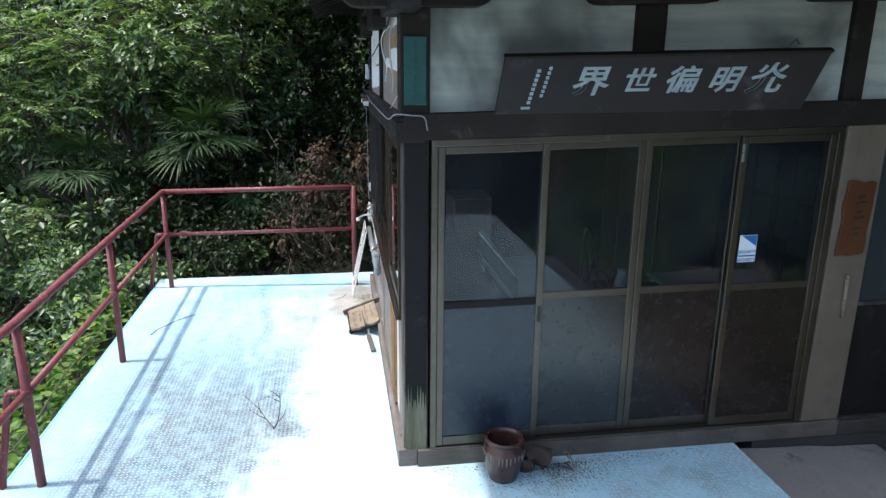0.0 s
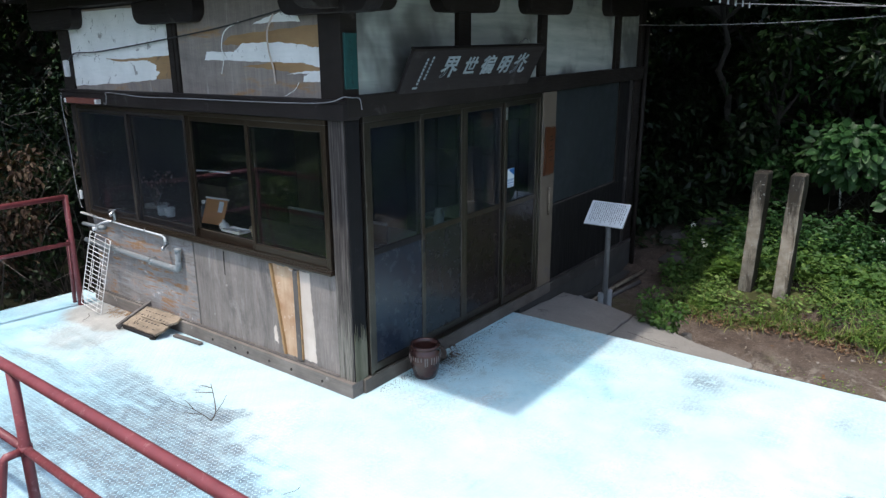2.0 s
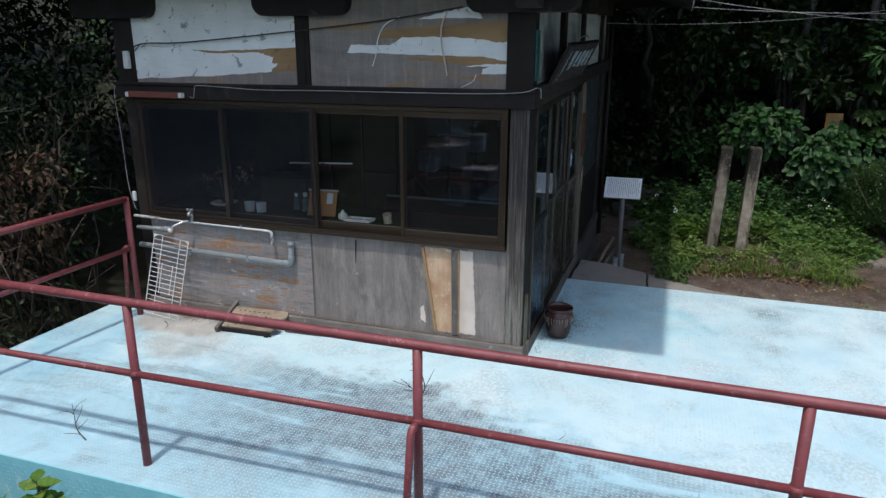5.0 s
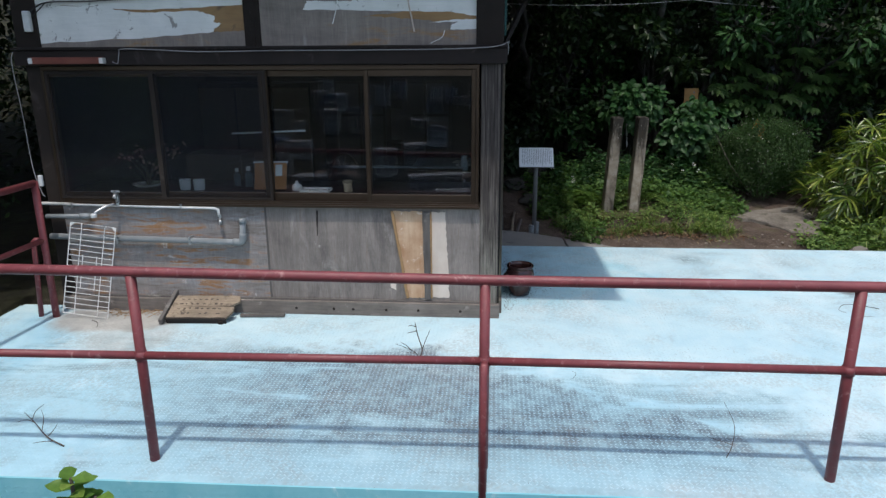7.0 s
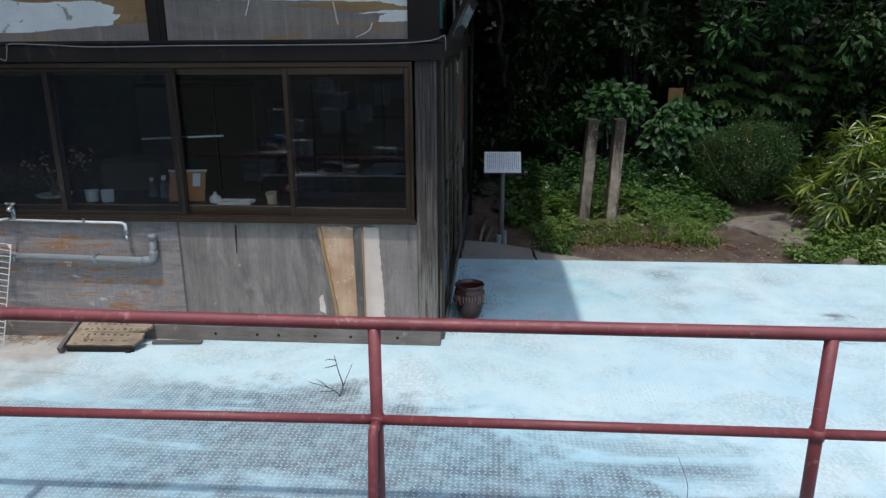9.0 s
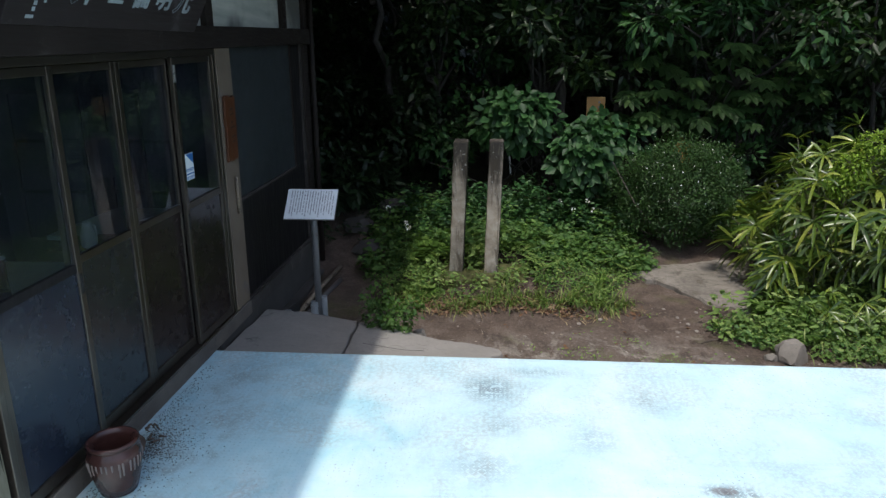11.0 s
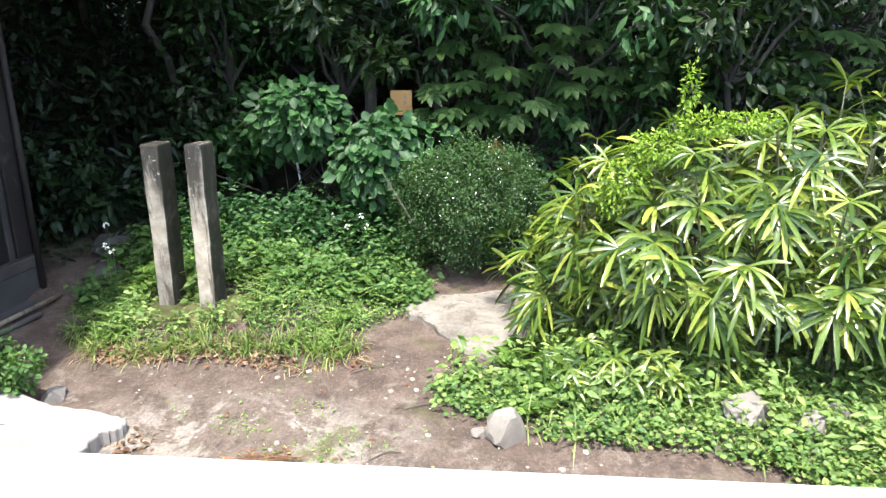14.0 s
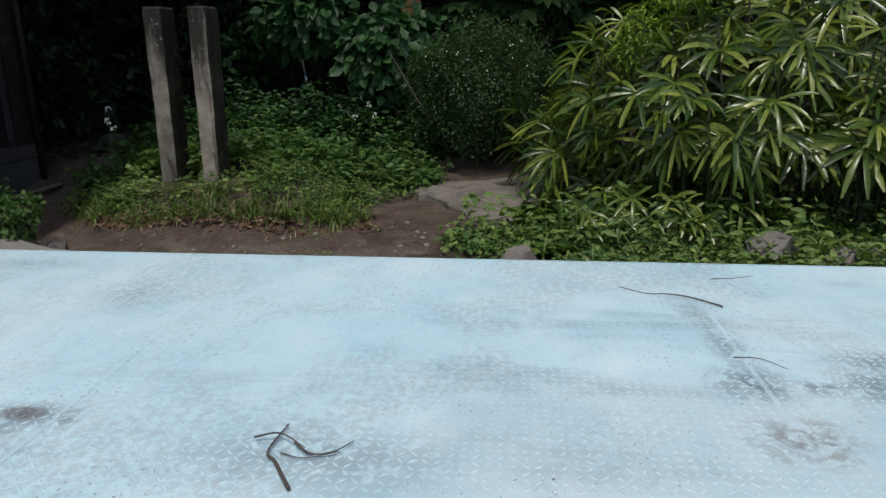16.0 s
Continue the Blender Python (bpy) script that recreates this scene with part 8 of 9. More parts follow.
arrays("young_leaves", lv, lf, LEAF_SHADE, creeper, "younger green leaves")
for k, (x, y, z, s, n) in enumerate(((0.3, 5.4, 0.9, 0.9, 1300), (-1.6, 5.6, -0.1, 0.7, 2000), (1.2, 6.0, 1.8, 1.0, 1300))):
    tree("backdrop_shrub", (x, y + 0.2, ground_z(x, y)), clumped((x, y, z), (s, s * 0.6, s), 10, s * 0.5, r), LEAF_DEEP_SHADE, n, 0.09, "dark evergreen shrub behind the hut", "shrub", "shrubs behind the hut", 0.04, seed=80 + k)

# ---- garden side ----
GREY_BARK = surface("grey_bark", (0.022, 0.020, 0.016), (0.060, 0.054, 0.045), (0.09, 0.088, 0.075), 5, (20, 20, 8), (0.8, 0.95), bump=0.5)
# hillside wood: shrubs on the bank, then taller trees over them
shrubs = ((7.6, 0.6, 1.5, 1.0), (7.3, -0.7, 1.2, 0.8), (6.6, 1.2, 1.0, 0.8), (7.9, -1.9, 2.0, 0.9), (8.2, -3.0, 2.3, 0.9), (8.0, -4.3, 2.1, 0.9), (7.6, -5.6, 1.9, 0.9), (7.2, -6.9, 1.7, 1.0), (6.6, -8.2, 1.5, 1.0), (9.3, -1.2, 3.0, 1.2), (9.6, -3.6, 3.3, 1.2), (9.3, -6.0, 3.0, 1.2), (8.6, -8.4, 2.8, 1.3), (8.8, 1.8, 2.6, 1.3), (6.4, 2.6, 1.6, 1.0), (7.0, -4.9, 0.9, 0.6), (6.6, -6.1, 0.7, 0.6), (6.0, -7.2, 0.6, 0.6), (5.8, -9.3, 1.2, 1.0), (6.1, 0.2, 0.5, 0.5), (6.7, -0.3, 0.6, 0.55), (7.1, -1.5, 0.9, 0.5), (6.85, -2.65, 2.45, 0.62), (6.85, -3.70, 2.40, 0.62), (7.0, -5.1, 2.7, 0.8), (7.0, -1.3, 2.5, 0.8), (6.7, -6.6, 2.4, 0.8))
for k, (x, y, z, s) in enumerate(shrubs):
    tree("woodland_shrub", (x + 0.3, y, ground_z(x + 0.3, y)), clumped((x, y, z), (s * 0.8, s, s * 0.8), 11, s * 0.42, r), LEAF_DEEP_SHADE if y > -0.9 else LEAF_SHADE if k % 3 else LEAF_HYDRANGEA, 1150, 0.13 if k % 2 else 0.165, "evergreen shrub in the shade of the bank" if z < 2.2 else "leafy evergreen tree on the bank", "shrub" if z < 2.2 else "tree", "undergrowth on the bank", 0.05, bark=DARK_BARK, aspect=0.36 + 0.12 * (k % 2), seed=120 + k)
# unseen crowns added overhead to shade the bank; trunks show below
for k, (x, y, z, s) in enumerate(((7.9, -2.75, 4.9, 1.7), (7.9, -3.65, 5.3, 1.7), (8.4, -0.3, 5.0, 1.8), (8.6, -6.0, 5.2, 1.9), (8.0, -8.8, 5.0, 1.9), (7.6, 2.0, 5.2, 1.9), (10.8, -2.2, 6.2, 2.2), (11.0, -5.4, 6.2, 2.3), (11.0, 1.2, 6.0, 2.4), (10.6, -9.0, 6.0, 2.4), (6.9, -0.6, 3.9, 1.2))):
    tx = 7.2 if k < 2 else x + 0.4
    tree("canopy_tree", (tx, y if k != 0 else -2.80, ground_z(tx, y)), clumped((x, y, z), (s, s, s * 0.5), 16, s * 0.45, r), LEAF_SHADE, 4200, 0.15, "tall evergreen tree, crown added above view to shade the bank, grey trunk", "tree", "trees on the bank", 0.085 if k < 2 else 0.06, fork=0.7, seed=160 + k, plumb=k < 2, bark=GREY_BARK if k < 2 else DARK_BARK)

# trees added above the view so the garden falls in partial shade
for k, (x, y, z, s) in enumerate(((5.0, -0.4, 6.2, 1.5), (5.6, -4.3, 6.6, 1.2), (6.6, -6.6, 6.8, 1.6), (5.4, 1.6, 6.4, 1.6), (6.6, -8.8, 6.8, 1.6))):
    tree("overhead_shade_tree", (10.0, y, ground_z(10.0, y)), clumped((x, y, z), (s, s, s * 0.35), 14, s * 0.42, r), LEAF_WOOD, 3600, 0.17, "leaning tree added overhead, out of view, to shade the garden", "tree", "trees on the bank", 0.06, fork=0.75, seed=190 + k)


def thicket(name, count, box6, size, leaf, label, r, keep=None):
    """A far wood's foliage: leaves in knots through a deep volume above the ground."""
    knots = count // 45
    c = np.stack([r.uniform(box6[0], box6[1], knots), r.uniform(box6[2], box6[3], knots)], 1)
    base = lift(c[:, 0], c[:, 1])
    c3 = np.column_stack([c, base + r.uniform(box6[4], box6[5], knots) ** 1.0])
    if keep is not None:
        c3 = c3[keep(c3[:, 0], c3[:, 1], c3[:, 2])]
    rad = r.uniform(0.25, 0.55, len(c3)) * (1 + size * 2)
    P = np.repeat(c3, 45, axis=0)
    d = unit(r.normal(size=P.shape))
    P = P + d * (np.repeat(rad, 45) * r.uniform(0.4, 1.0, len(P)))[:, None] * np.array([1, 1, 0.7])
    L = size * r.uniform(0.6, 1.3, len(P))
    v, f = plain_blades(P, unit(d * 0.6 + r.normal(size=P.shape) * 0.6), unit(d * 0.5 + np.array([0, 0, 0.8]) + r.normal(size=P.shape) * 0.3), L, L * 0.50)
    tagged(arrays(name, v, f, leaf, None), label, "woodland", kind="stuff")


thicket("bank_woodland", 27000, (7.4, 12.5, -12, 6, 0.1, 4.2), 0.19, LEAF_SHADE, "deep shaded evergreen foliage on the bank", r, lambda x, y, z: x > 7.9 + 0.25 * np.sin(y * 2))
thicket("bank_backwood", 18000, (12, 17.5, -17, 9, 0.2, 6.0), 0.42, LEAF_DEEP_SHADE, "deep dark foliage closing the bank", r)
# three leaf layers above the view, added to block sky and sun
thicket("bank_shade_canopy", 40000, (6.2, 16, -15, 8, 4.2, 7.5), 0.34, LEAF_SHADE, "unseen evergreen canopy added to shade the bank", r, lambda x, y, z: (z > 4.4) & (x + 0.2 * np.sin(y * 1.7) > 6.4))
thicket("side_shade_canopy", 9000, (5.5, 7.2, 0.4, 6, 4.4, 6.6), 0.30, LEAF_SHADE, "unseen canopy added to shade the corner beside the hut", r)
thicket("hut_shade_canopy", 15000, (-1.4, 7, 5.4, 13, 4.6, 6.6), 0.34, LEAF_SHADE, "unseen evergreen canopy added to shade the wood behind the hut", r, lambda x, y, z: z > 4.1)
thicket("corner_woodland", 12000, (5.9, 9.5, 0.2, 6, 0.0, 3.6), 0.12, LEAF_DEEP_SHADE, "dark foliage beside the hut", r, lambda x, y, z: (x > 6.0) | (y > 5))
thicket("far_corner_woodland", 15000, (4.3, 12.5, 6.0, 12.5, 0.0, 4.8), 0.17, LEAF_DEEP_SHADE, "dark foliage on the rise behind the hut", r)
thicket("shaded_woodland", 14000, (-1.9, 4.5, 8.2, 14, 0.3, 6.0), 0.18, LEAF_DEEP_SHADE, "dark evergreen foliage behind the hut", r)
# one volume filled twice: shaded clumps by darker leaf colour, lit clumps by lighter
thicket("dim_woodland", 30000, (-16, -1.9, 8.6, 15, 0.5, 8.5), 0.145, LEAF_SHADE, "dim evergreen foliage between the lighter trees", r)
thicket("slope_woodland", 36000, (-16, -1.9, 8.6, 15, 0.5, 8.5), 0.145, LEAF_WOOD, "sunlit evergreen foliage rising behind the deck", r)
thicket("back_woodland", 38000, (-30, 12, 15, 26, 0.5, 11.0), 0.48, LEAF_WOOD, "far dense foliage closing the view behind the deck", r)
thicket("lower_woodland", 14000, (-13, -3.3, 5.2, 9.0, 0.2, 1.9), 0.12, LEAF_WOOD, "mixed undergrowth on the slope behind the deck", r, lambda x, y, z: (x < -3.3) & (y > 5.6 + 0.3 * np.sin(x * 2)) & (z < 0.3 + 0.45 * (y - 5.2)))
thicket("shaded_undergrowth", 12000, (-3.5, 1.5, 5.4, 9.0, 0.2, 1.9), 0.11, LEAF_DEEP_SHADE, "dark undergrowth in the shade behind the deck", r, lambda x, y, z: (y > 5.6 + 0.3 * np.sin(x * 2)) & (z < 0.3 + 0.45 * (y - 5.2)))
thicket("slope_scrub", 15000, (-34, -3.4, -22, 9, 0.1, 1.0), 0.28, LEAF_WOOD, "scrub covering the slope below the deck", r, lambda x, y, z: (x < -3.6) & (z < -0.9 - 0.05 * np.abs(x)))
thicket("far_woodland", 16000, (-420, -60, -150, 190, -0.5, 2.5), 1.5, LEAF_SHADE, "far trees across the valley", r)

# broad-leaved aralia on the bank
def palmate(hub, way, up, size, lobes, r):
    way, up = unit(np.array(way, float)), unit(np.array(up, float))
    side = np.cross(way, up)
    a = np.linspace(-1.9, 1.9, lobes)
    D = np.cos(a)[:, None] * way + np.sin(a)[:, None] * side
    P = np.tile(np.array(hub, float), (lobes, 1))
    L = size * (0.75 + 0.25 * np.cos(a))
    return leaf_blades(P, D, np.tile(up, (lobes, 1)), L, L * 0.42, fold=0.05, droop=0.25)


for k, (x, y, z) in enumerate(((6.7, -4.6, 1.75), (6.9, -5.4, 1.85), (6.6, -4.0, 1.6), (7.2, -6.4, 1.9), (6.9, -7.6, 1.7))):
    aralia = thing("aralia", (x + 0.4, y, ground_z(x + 0.4, y)), "aralia with large dark glossy hand-shaped leaves", "shrub", "aralias on the bank")
    bm, pieces = bmesh.new(), []
    for j in range(20):
        hub = Vector((x + r.uniform(-0.35, 0.3), y + r.uniform(-0.5, 0.5), z + r.uniform(-0.55, 0.4)))
        limb((x + 0.4, y, ground_z(x + 0.4, y)), hub, 0.012, 0.005, r, 0.15, bm, 5)
        pieces.append(palmate(hub, (-0.8 + r.normal(0, 0.4), r.normal(0, 0.6), -0.35), (-0.45, 0, 1.0), r.uniform(0.17, 0.27), 8, r))
    tagged(part("stem_tangle", bm, DARK_BARK, aralia), kind="stuff")
    v, f = gather(pieces)
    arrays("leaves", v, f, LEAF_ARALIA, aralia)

# hydrangea
hyd = thing("hydrangea", (6.35, -2.6, 0.5), "hydrangea bush with broad bright green leaves", "shrub")
bm = bmesh.new()
for k in range(22):
    limb((6.5 + r.normal(0, 0.1), -2.6 + r.normal(0, 0.35), 0.25), (6.3 + r.normal(0, 0.15), -2.5 + r.normal(0, 0.5), r.uniform(0.7, 1.5)), 0.008, 0.004, r, 0.2, bm, 5)
tagged(part("stem_tangle", bm, DARK_BARK, hyd), kind="stuff")
pieces = []
for c, rad, n in (((6.35, -2.26, 1.24), (0.32, 0.50, 0.36), 520), ((6.10, -3.08, 0.82), (0.32, 0.40, 0.42), 560), ((6.25, -3.22, 1.14), (0.25, 0.26, 0.20), 130), ((6.35, -3.62, 1.05), (0.2, 0.28, 0.22), 90)):
    d = unit(r.normal(size=(n, 3)) + np.array([-0.5, 0, 0.3]))
    P = np.array(c) + d * np.array(rad) * r.uniform(0.6, 1.05, (n, 1))
    D = unit(d * 0.6 + r.normal(size=(n, 3)) * 0.5 + np.array([0, 0, -0.35]))
    L = r.uniform(0.10, 0.165, n)
    pieces.append(leaf_blades(P, D, unit(d * 0.9 + np.array([-0.5, 0, 0.5])), L, L * 0.70, droop=0.2))
v, f = gather(pieces)
arrays("leaves", v, f, LEAF_HYDRANGEA, hyd)

# clipped round bush with tiny white flowers
ball = thing("flowering_bush", (5.6, -4.12, -0.1), "dense rounded bush dotted with tiny white flowers", "shrub")
bm = bmesh.new()
for k in range(26):
    d = r.normal(size=3)
    limb((5.7, -4.12, -0.15), (5.6 + 0.4 * d[0] * 0.6, -4.12 + 0.5 * d[1] * 0.6, 0.5 + 0.25 * d[2]), 0.014, 0.004, r, 0.2, bm, 5)
tagged(part("stem_tangle", bm, BARK, ball), kind="stuff")
pieces = []
for k in range(34):
    d = unit(r.normal(size=3) + np.array([-0.3, 0, 0.15]))
    c = np.array((5.62, -4.10, 0.58)) + d * np.array((0.44, 0.58, 0.48)) * 0.86
    pieces.append(spray(c, (0.20, 0.22, 0.18), 1100, 0.024, r, 0.6, hollow=0.1, far=True))
pieces.append(spray((5.62, -4.10, 0.56), (0.54, 0.70, 0.56), 16000, 0.026, r, 0.6, hollow=0.7, far=True))
v, f = gather(pieces)
arrays("leaves", v, f, LEAF_BOX, ball)
d = unit(r.normal(size=(130, 3)) + np.array([-0.7, 0, 0.25]))
P = np.array((5.62, -4.10, 0.58)) + d * np.array((0.60, 0.76, 0.64)) * r.uniform(0.86, 1.06, (130, 1))
pieces = [leaf_blades(P, unit(np.cross(d, r.normal(size=(130, 3)))), d, np.full(130, 0.010), np.full(130, 0.007), 0, 0) for _ in range(3)]
v, f = gather(pieces)
tagged(arrays("flower_dots", v, f, PETAL, ball), kind="stuff")

# lady palm thicket
def ribbed_straps(P, D, S, L, W, sag, stations=7):
    """Blunt leaflets creased along the middle, widest beyond the half, arching under their weight."""
    D, S = unit(D), unit(S)
    N = np.cross(S, D)
    L, W, sag = L[:, None], W[:, None], sag[:, None]
    rows = []
    for k in range(stations):
        s = k / (stations - 1)
        w = W * np.interp(s, (0, 0.12, 0.4, 0.7, 0.93, 1.0), (0.18, 0.5, 0.92, 1.0, 0.72, 0.34)) * 0.5
        c = P + D * L * s * (1 - 0.18 * sag * s) - np.array([[0, 0, 1.0]]) * L * sag * s ** 2.2
        rows += [c - S * w + N * w * 0.30, c, c + S * w + N * w * 0.30]
    v = np.stack(rows, 1).reshape(-1, 3)
    i = np.arange(len(P))[:, None] * 3 * stations
    f = np.concatenate([i + np.array([[3 * k + h, 3 * k + h + 1, 3 * k + h + 4, 3 * k + h + 3]]) for k in range(stations - 1) for h in (0, 1)])
    return v, f


def palm_fan(hub, axis, reach, n, r, open_angle=None):
    """One fan: leaflets radiating from the end of a stalk that points along axis, the lower side open."""
    axis = unit(np.array(axis, float))
    side = np.cross(axis, [0, 0, 1.0])
    side = unit(side) if np.linalg.norm(side) > 0.05 else np.array([0, 1.0, 0])
    down = np.cross(side, axis)
    down = down if down[2] < 0 else -down
    b = np.linspace(-1.0, 1.0, n) * r.uniform(1.7, 2.5) + r.normal(0, 0.07, n)
    th = (open_angle or r.uniform(0.75, 1.25)) + r.normal(0, 0.08, n)
    q = np.cos(b)[:, None] * down + np.sin(b)[:, None] * side
    D = np.cos(th)[:, None] * axis + np.sin(th)[:, None] * q
    S = np.cross(D, axis) + r.normal(0, 0.10, (n, 3))
    L = reach * r.uniform(0.86, 1.08, n)
    W = reach * r.uniform(0.095, 0.140, n)
    return ribbed_straps(np.tile(hub, (n, 1)), D, S, L, W, r.uniform(0.12, 0.50, n))


lady = thing("lady_palm", (4.5, -6.0, -0.35), "large lady palm thicket with glossy yellow-green fan leaves", "palm")
bm, pieces = bmesh.new(), []
spots = []
while len(spots) < 165:
    y = r.uniform(-8.7, -4.6)
    x = r.uniform(3.55, 5.3)
    if ((x - 4.7) / 1.13) ** 2 + ((y + 6.5) / 1.95) ** 2 < 1:
        spots.append((x, y))
for x, y in spots:
    g = ground_z(x, y)
    crest = min(0.20 + 1.15 * (-4.55 - y), 0.92 + 0.42 * (-5.1 - y), 1.40) * min(1.0, 0.50 + 0.75 * (x - 3.62))
    h = max(0.28, crest - g - r.uniform(-0.06, 0.38))
    top = Vector((x + r.normal(0, 0.06) - 0.04, y + r.normal(0, 0.08), g + h))
    limb((x, y, g - 0.05), top, 0.011, 0.008, r, 0.08, bm, 6)
    low = 0.16 if y > -5.4 else 0.50
    away = math.atan2((y + 6.5) / 1.95 ** 2, (x - 4.7) / 1.13 ** 2)
    for j in range(3 + int(h * 2.6)):
        a = away + r.normal(0, 0.75) if r.random() < 0.75 else r.uniform(0, 6.28)
        f = r.random() ** 0.8
        z = max(low, h * (1 - f) if x < 4.6 else h * (1 - 0.5 * f))
        start = Vector((x, y, g)).lerp(top, min(z / h, 1.0))
        out = np.array([math.cos(a), math.sin(a), 0.0])
        crown = z > h * 0.85
        axis = out * r.uniform(0.5, 1.0) + np.array([0, 0, r.uniform(0.55, 1.1) if crown else r.uniform(0.05, 0.6)])
        hub = np.array(start) + unit(axis) * r.uniform(0.12, 0.30)
        tube([start, start.lerp(Vector(hub), 0.5) + Vector((0, 0, 0.03)), hub], 0.004, bm, 4)
        pieces.append(palm_fan(hub, axis, r.uniform(0.20, 0.31), int(r.integers(6, 11)), r))
for k in range(22):
    y = r.uniform(-5.9, -4.5)
    x = 3.45 + 0.25 * abs(y + 5.2) + r.normal(0, 0.08)
    g = ground_z(x, y)
    hub = np.array([x - 0.05, y, g + r.uniform(0.14, 0.34)])
    tube([(x + 0.05, y, g - 0.02), (x, y, g + 0.10), hub], 0.004, bm, 4)
    pieces.append(palm_fan(hub, (-0.7, r.normal(0, 0.4), r.uniform(0.4, 1.0)), r.uniform(0.15, 0.24), int(r.integers(4, 8)), r))
tagged(part("cane_thicket", bm, surface("lady_palm_cane", (0.03, 0.035, 0.018), (0.08, 0.085, 0.035), None, 9, (20, 20, 60), (0.6, 0.8), bump=0.3), lady), kind="stuff")
v, f = gather(pieces)
tagged(arrays("fan_foliage", v, f, LEAF_LADY, lady, smooth=True), kind="stuff")

# light shrub growing through the top of the palms
light = tree("light_green_shrub", (4.5, -5.55, ground_z(4.5, -5.55)), [((4.20, -5.22, 1.02), (0.15, 0.16, 0.16)), ((4.18, -5.42, 1.24), (0.17, 0.20, 0.11)), ((4.22, -5.72, 1.38), (0.17, 0.22, 0.09)), ((4.22, -5.12, 0.86), (0.12, 0.12, 0.12)), ((4.28, -5.62, 1.62), (0.05, 0.06, 0.19)), ((4.2, -6.0, 1.40), (0.15, 0.20, 0.07))], LEAF_SPROUT, 3000, 0.042, "small-leaved light green shrub growing through the palms", "shrub", girth=0.015, seed=300)

# weeds, ferns and grass
def patch(name, spots, size, leaf, label, r, height=0.14, per=9, aspect=0.5, category="weeds"):
    """Low plants: rosettes of leaves on short stalks."""
    n = len(spots)
    base = np.repeat(np.array([(x, y, ground_z(x, y)) for x, y in spots]), per, axis=0)
    m = len(base)
    hh = np.repeat(r.uniform(0.3, 1.0, n), per) * height
    P = base + np.stack([r.normal(0, 0.045, m), r.normal(0, 0.045, m), hh * r.uniform(0.2, 1.0, m)], 1)
    D = unit(np.stack([r.normal(-0.15, 1, m), r.normal(0, 1, m), r.uniform(-0.1, 0.7, m)], 1))
    L = size * r.uniform(0.55, 1.3, m)
    v, f = leaf_blades(P, D, np.stack([r.normal(-0.25, 0.55, m), r.normal(0, 0.55, m), np.ones(m)], 1), L, L * aspect * r.uniform(0.7, 1.15, m), droop=0.3)
    ob = arrays(name, v, f, leaf, None, label)
    return tagged(ob, label, category, kind="stuff")


def scatter(n, test, box4, r):
    out = []
    while len(out) < n:
        x, y = r.uniform(box4[0], box4[1]), r.uniform(box4[2], box4[3])
        if test(x, y):
            out.append((x, y))
    return out


bed = lambda x, y: x > 4.12 + 0.12 * math.sin(y * 5) and x < 6.6 and y < -0.55 - 0.35 * (5 - x if x < 5 else 0) and y > -3.45 - 0.25 * math.sin(x * 4) - 0.4 * max(x - 5.2, 0) and not (4.12 < x < 4.80 and -2.38 < y < -1.38)
rear = lambda x, y: bed(x, y) and x > 4.75 + 0.2 * math.sin(y * 3.1)
patch("bed_weeds", scatter(760, rear, (4.4, 6.6, -3.9, -0.5), r), 0.062, LEAF_WEED, "mixed green weeds behind the stone posts", r, 0.22, 10, 0.66)
patch("bed_herbs", scatter(380, rear, (4.4, 6.6, -3.9, -0.5), r), 0.080, LEAF_WEED, "broader heart-leaved herbs in the bed", r, 0.30, 8, 0.72)
patch("tall_herbs", scatter(300, lambda x, y: True, (5.5, 6.5, -3.7, -0.9), r), 0.085, LEAF_HYDRANGEA, "tall dark herbs under the hydrangea", r, 0.50, 11, 0.5)
patch("bed_stalks", scatter(150, rear, (4.9, 6.4, -3.6, -1.0), r), 0.060, LEAF_WEED, "taller leafy stalks standing out of the bed", r, 0.52, 14, 0.42)
patch("shrub_foot_weeds", scatter(230, lambda x, y: True, (5.65, 6.20, -3.1, -1.5), r), 0.075, LEAF_HYDRANGEA, "knee-high weeds at the foot of the hydrangea", r, 0.70, 13, 0.55)
patch("bush_foot_weeds", scatter(200, lambda x, y: x > 5.60 + 0.05 * math.sin(y * 9) - 0.9 * max(0.0, y + 3.65), (5.3, 5.95, -4.75, -3.35), r), 0.050, LEAF_WEED, "low weeds round the foot of the flowering bush", r, 0.24, 11, 0.5)
patch("bed_undergrowth", scatter(900, bed, (4.0, 6.6, -3.9, -0.5), r), 0.034, LEAF_WEED, "fine low greenery filling the bed", r, 0.14, 11, 0.7)
patch("bed_runners", scatter(380, bed, (3.95, 5.0, -3.6, -0.9), r), 0.045, LEAF_YOUNG, "small light green seedlings among the grass", r, 0.12, 9, 0.38)
front = lambda x, y: not (y > -4.72 - 0.1 * math.sin(x * 7) and x > 3.72) and x > 2.75 + 0.25 * math.sin(y * 2.1) + 0.9 * max(0, y + 4.9) and x < 4.6 and y < -3.95
patch("bank_seedlings", scatter(650, front, (2.45, 4.6, -8.5, -3.9), r), 0.046, LEAF_YOUNG, "small light green seedlings at the foot of the palms", r, 0.16, 9, 0.80)
patch("post_herb", scatter(16, lambda x, y: True, (4.58, 4.72, -1.86, -1.72), r), 0.07, LEAF_YOUNG, "bright herb growing between the stone posts", r, 0.30, 9, 0.5)
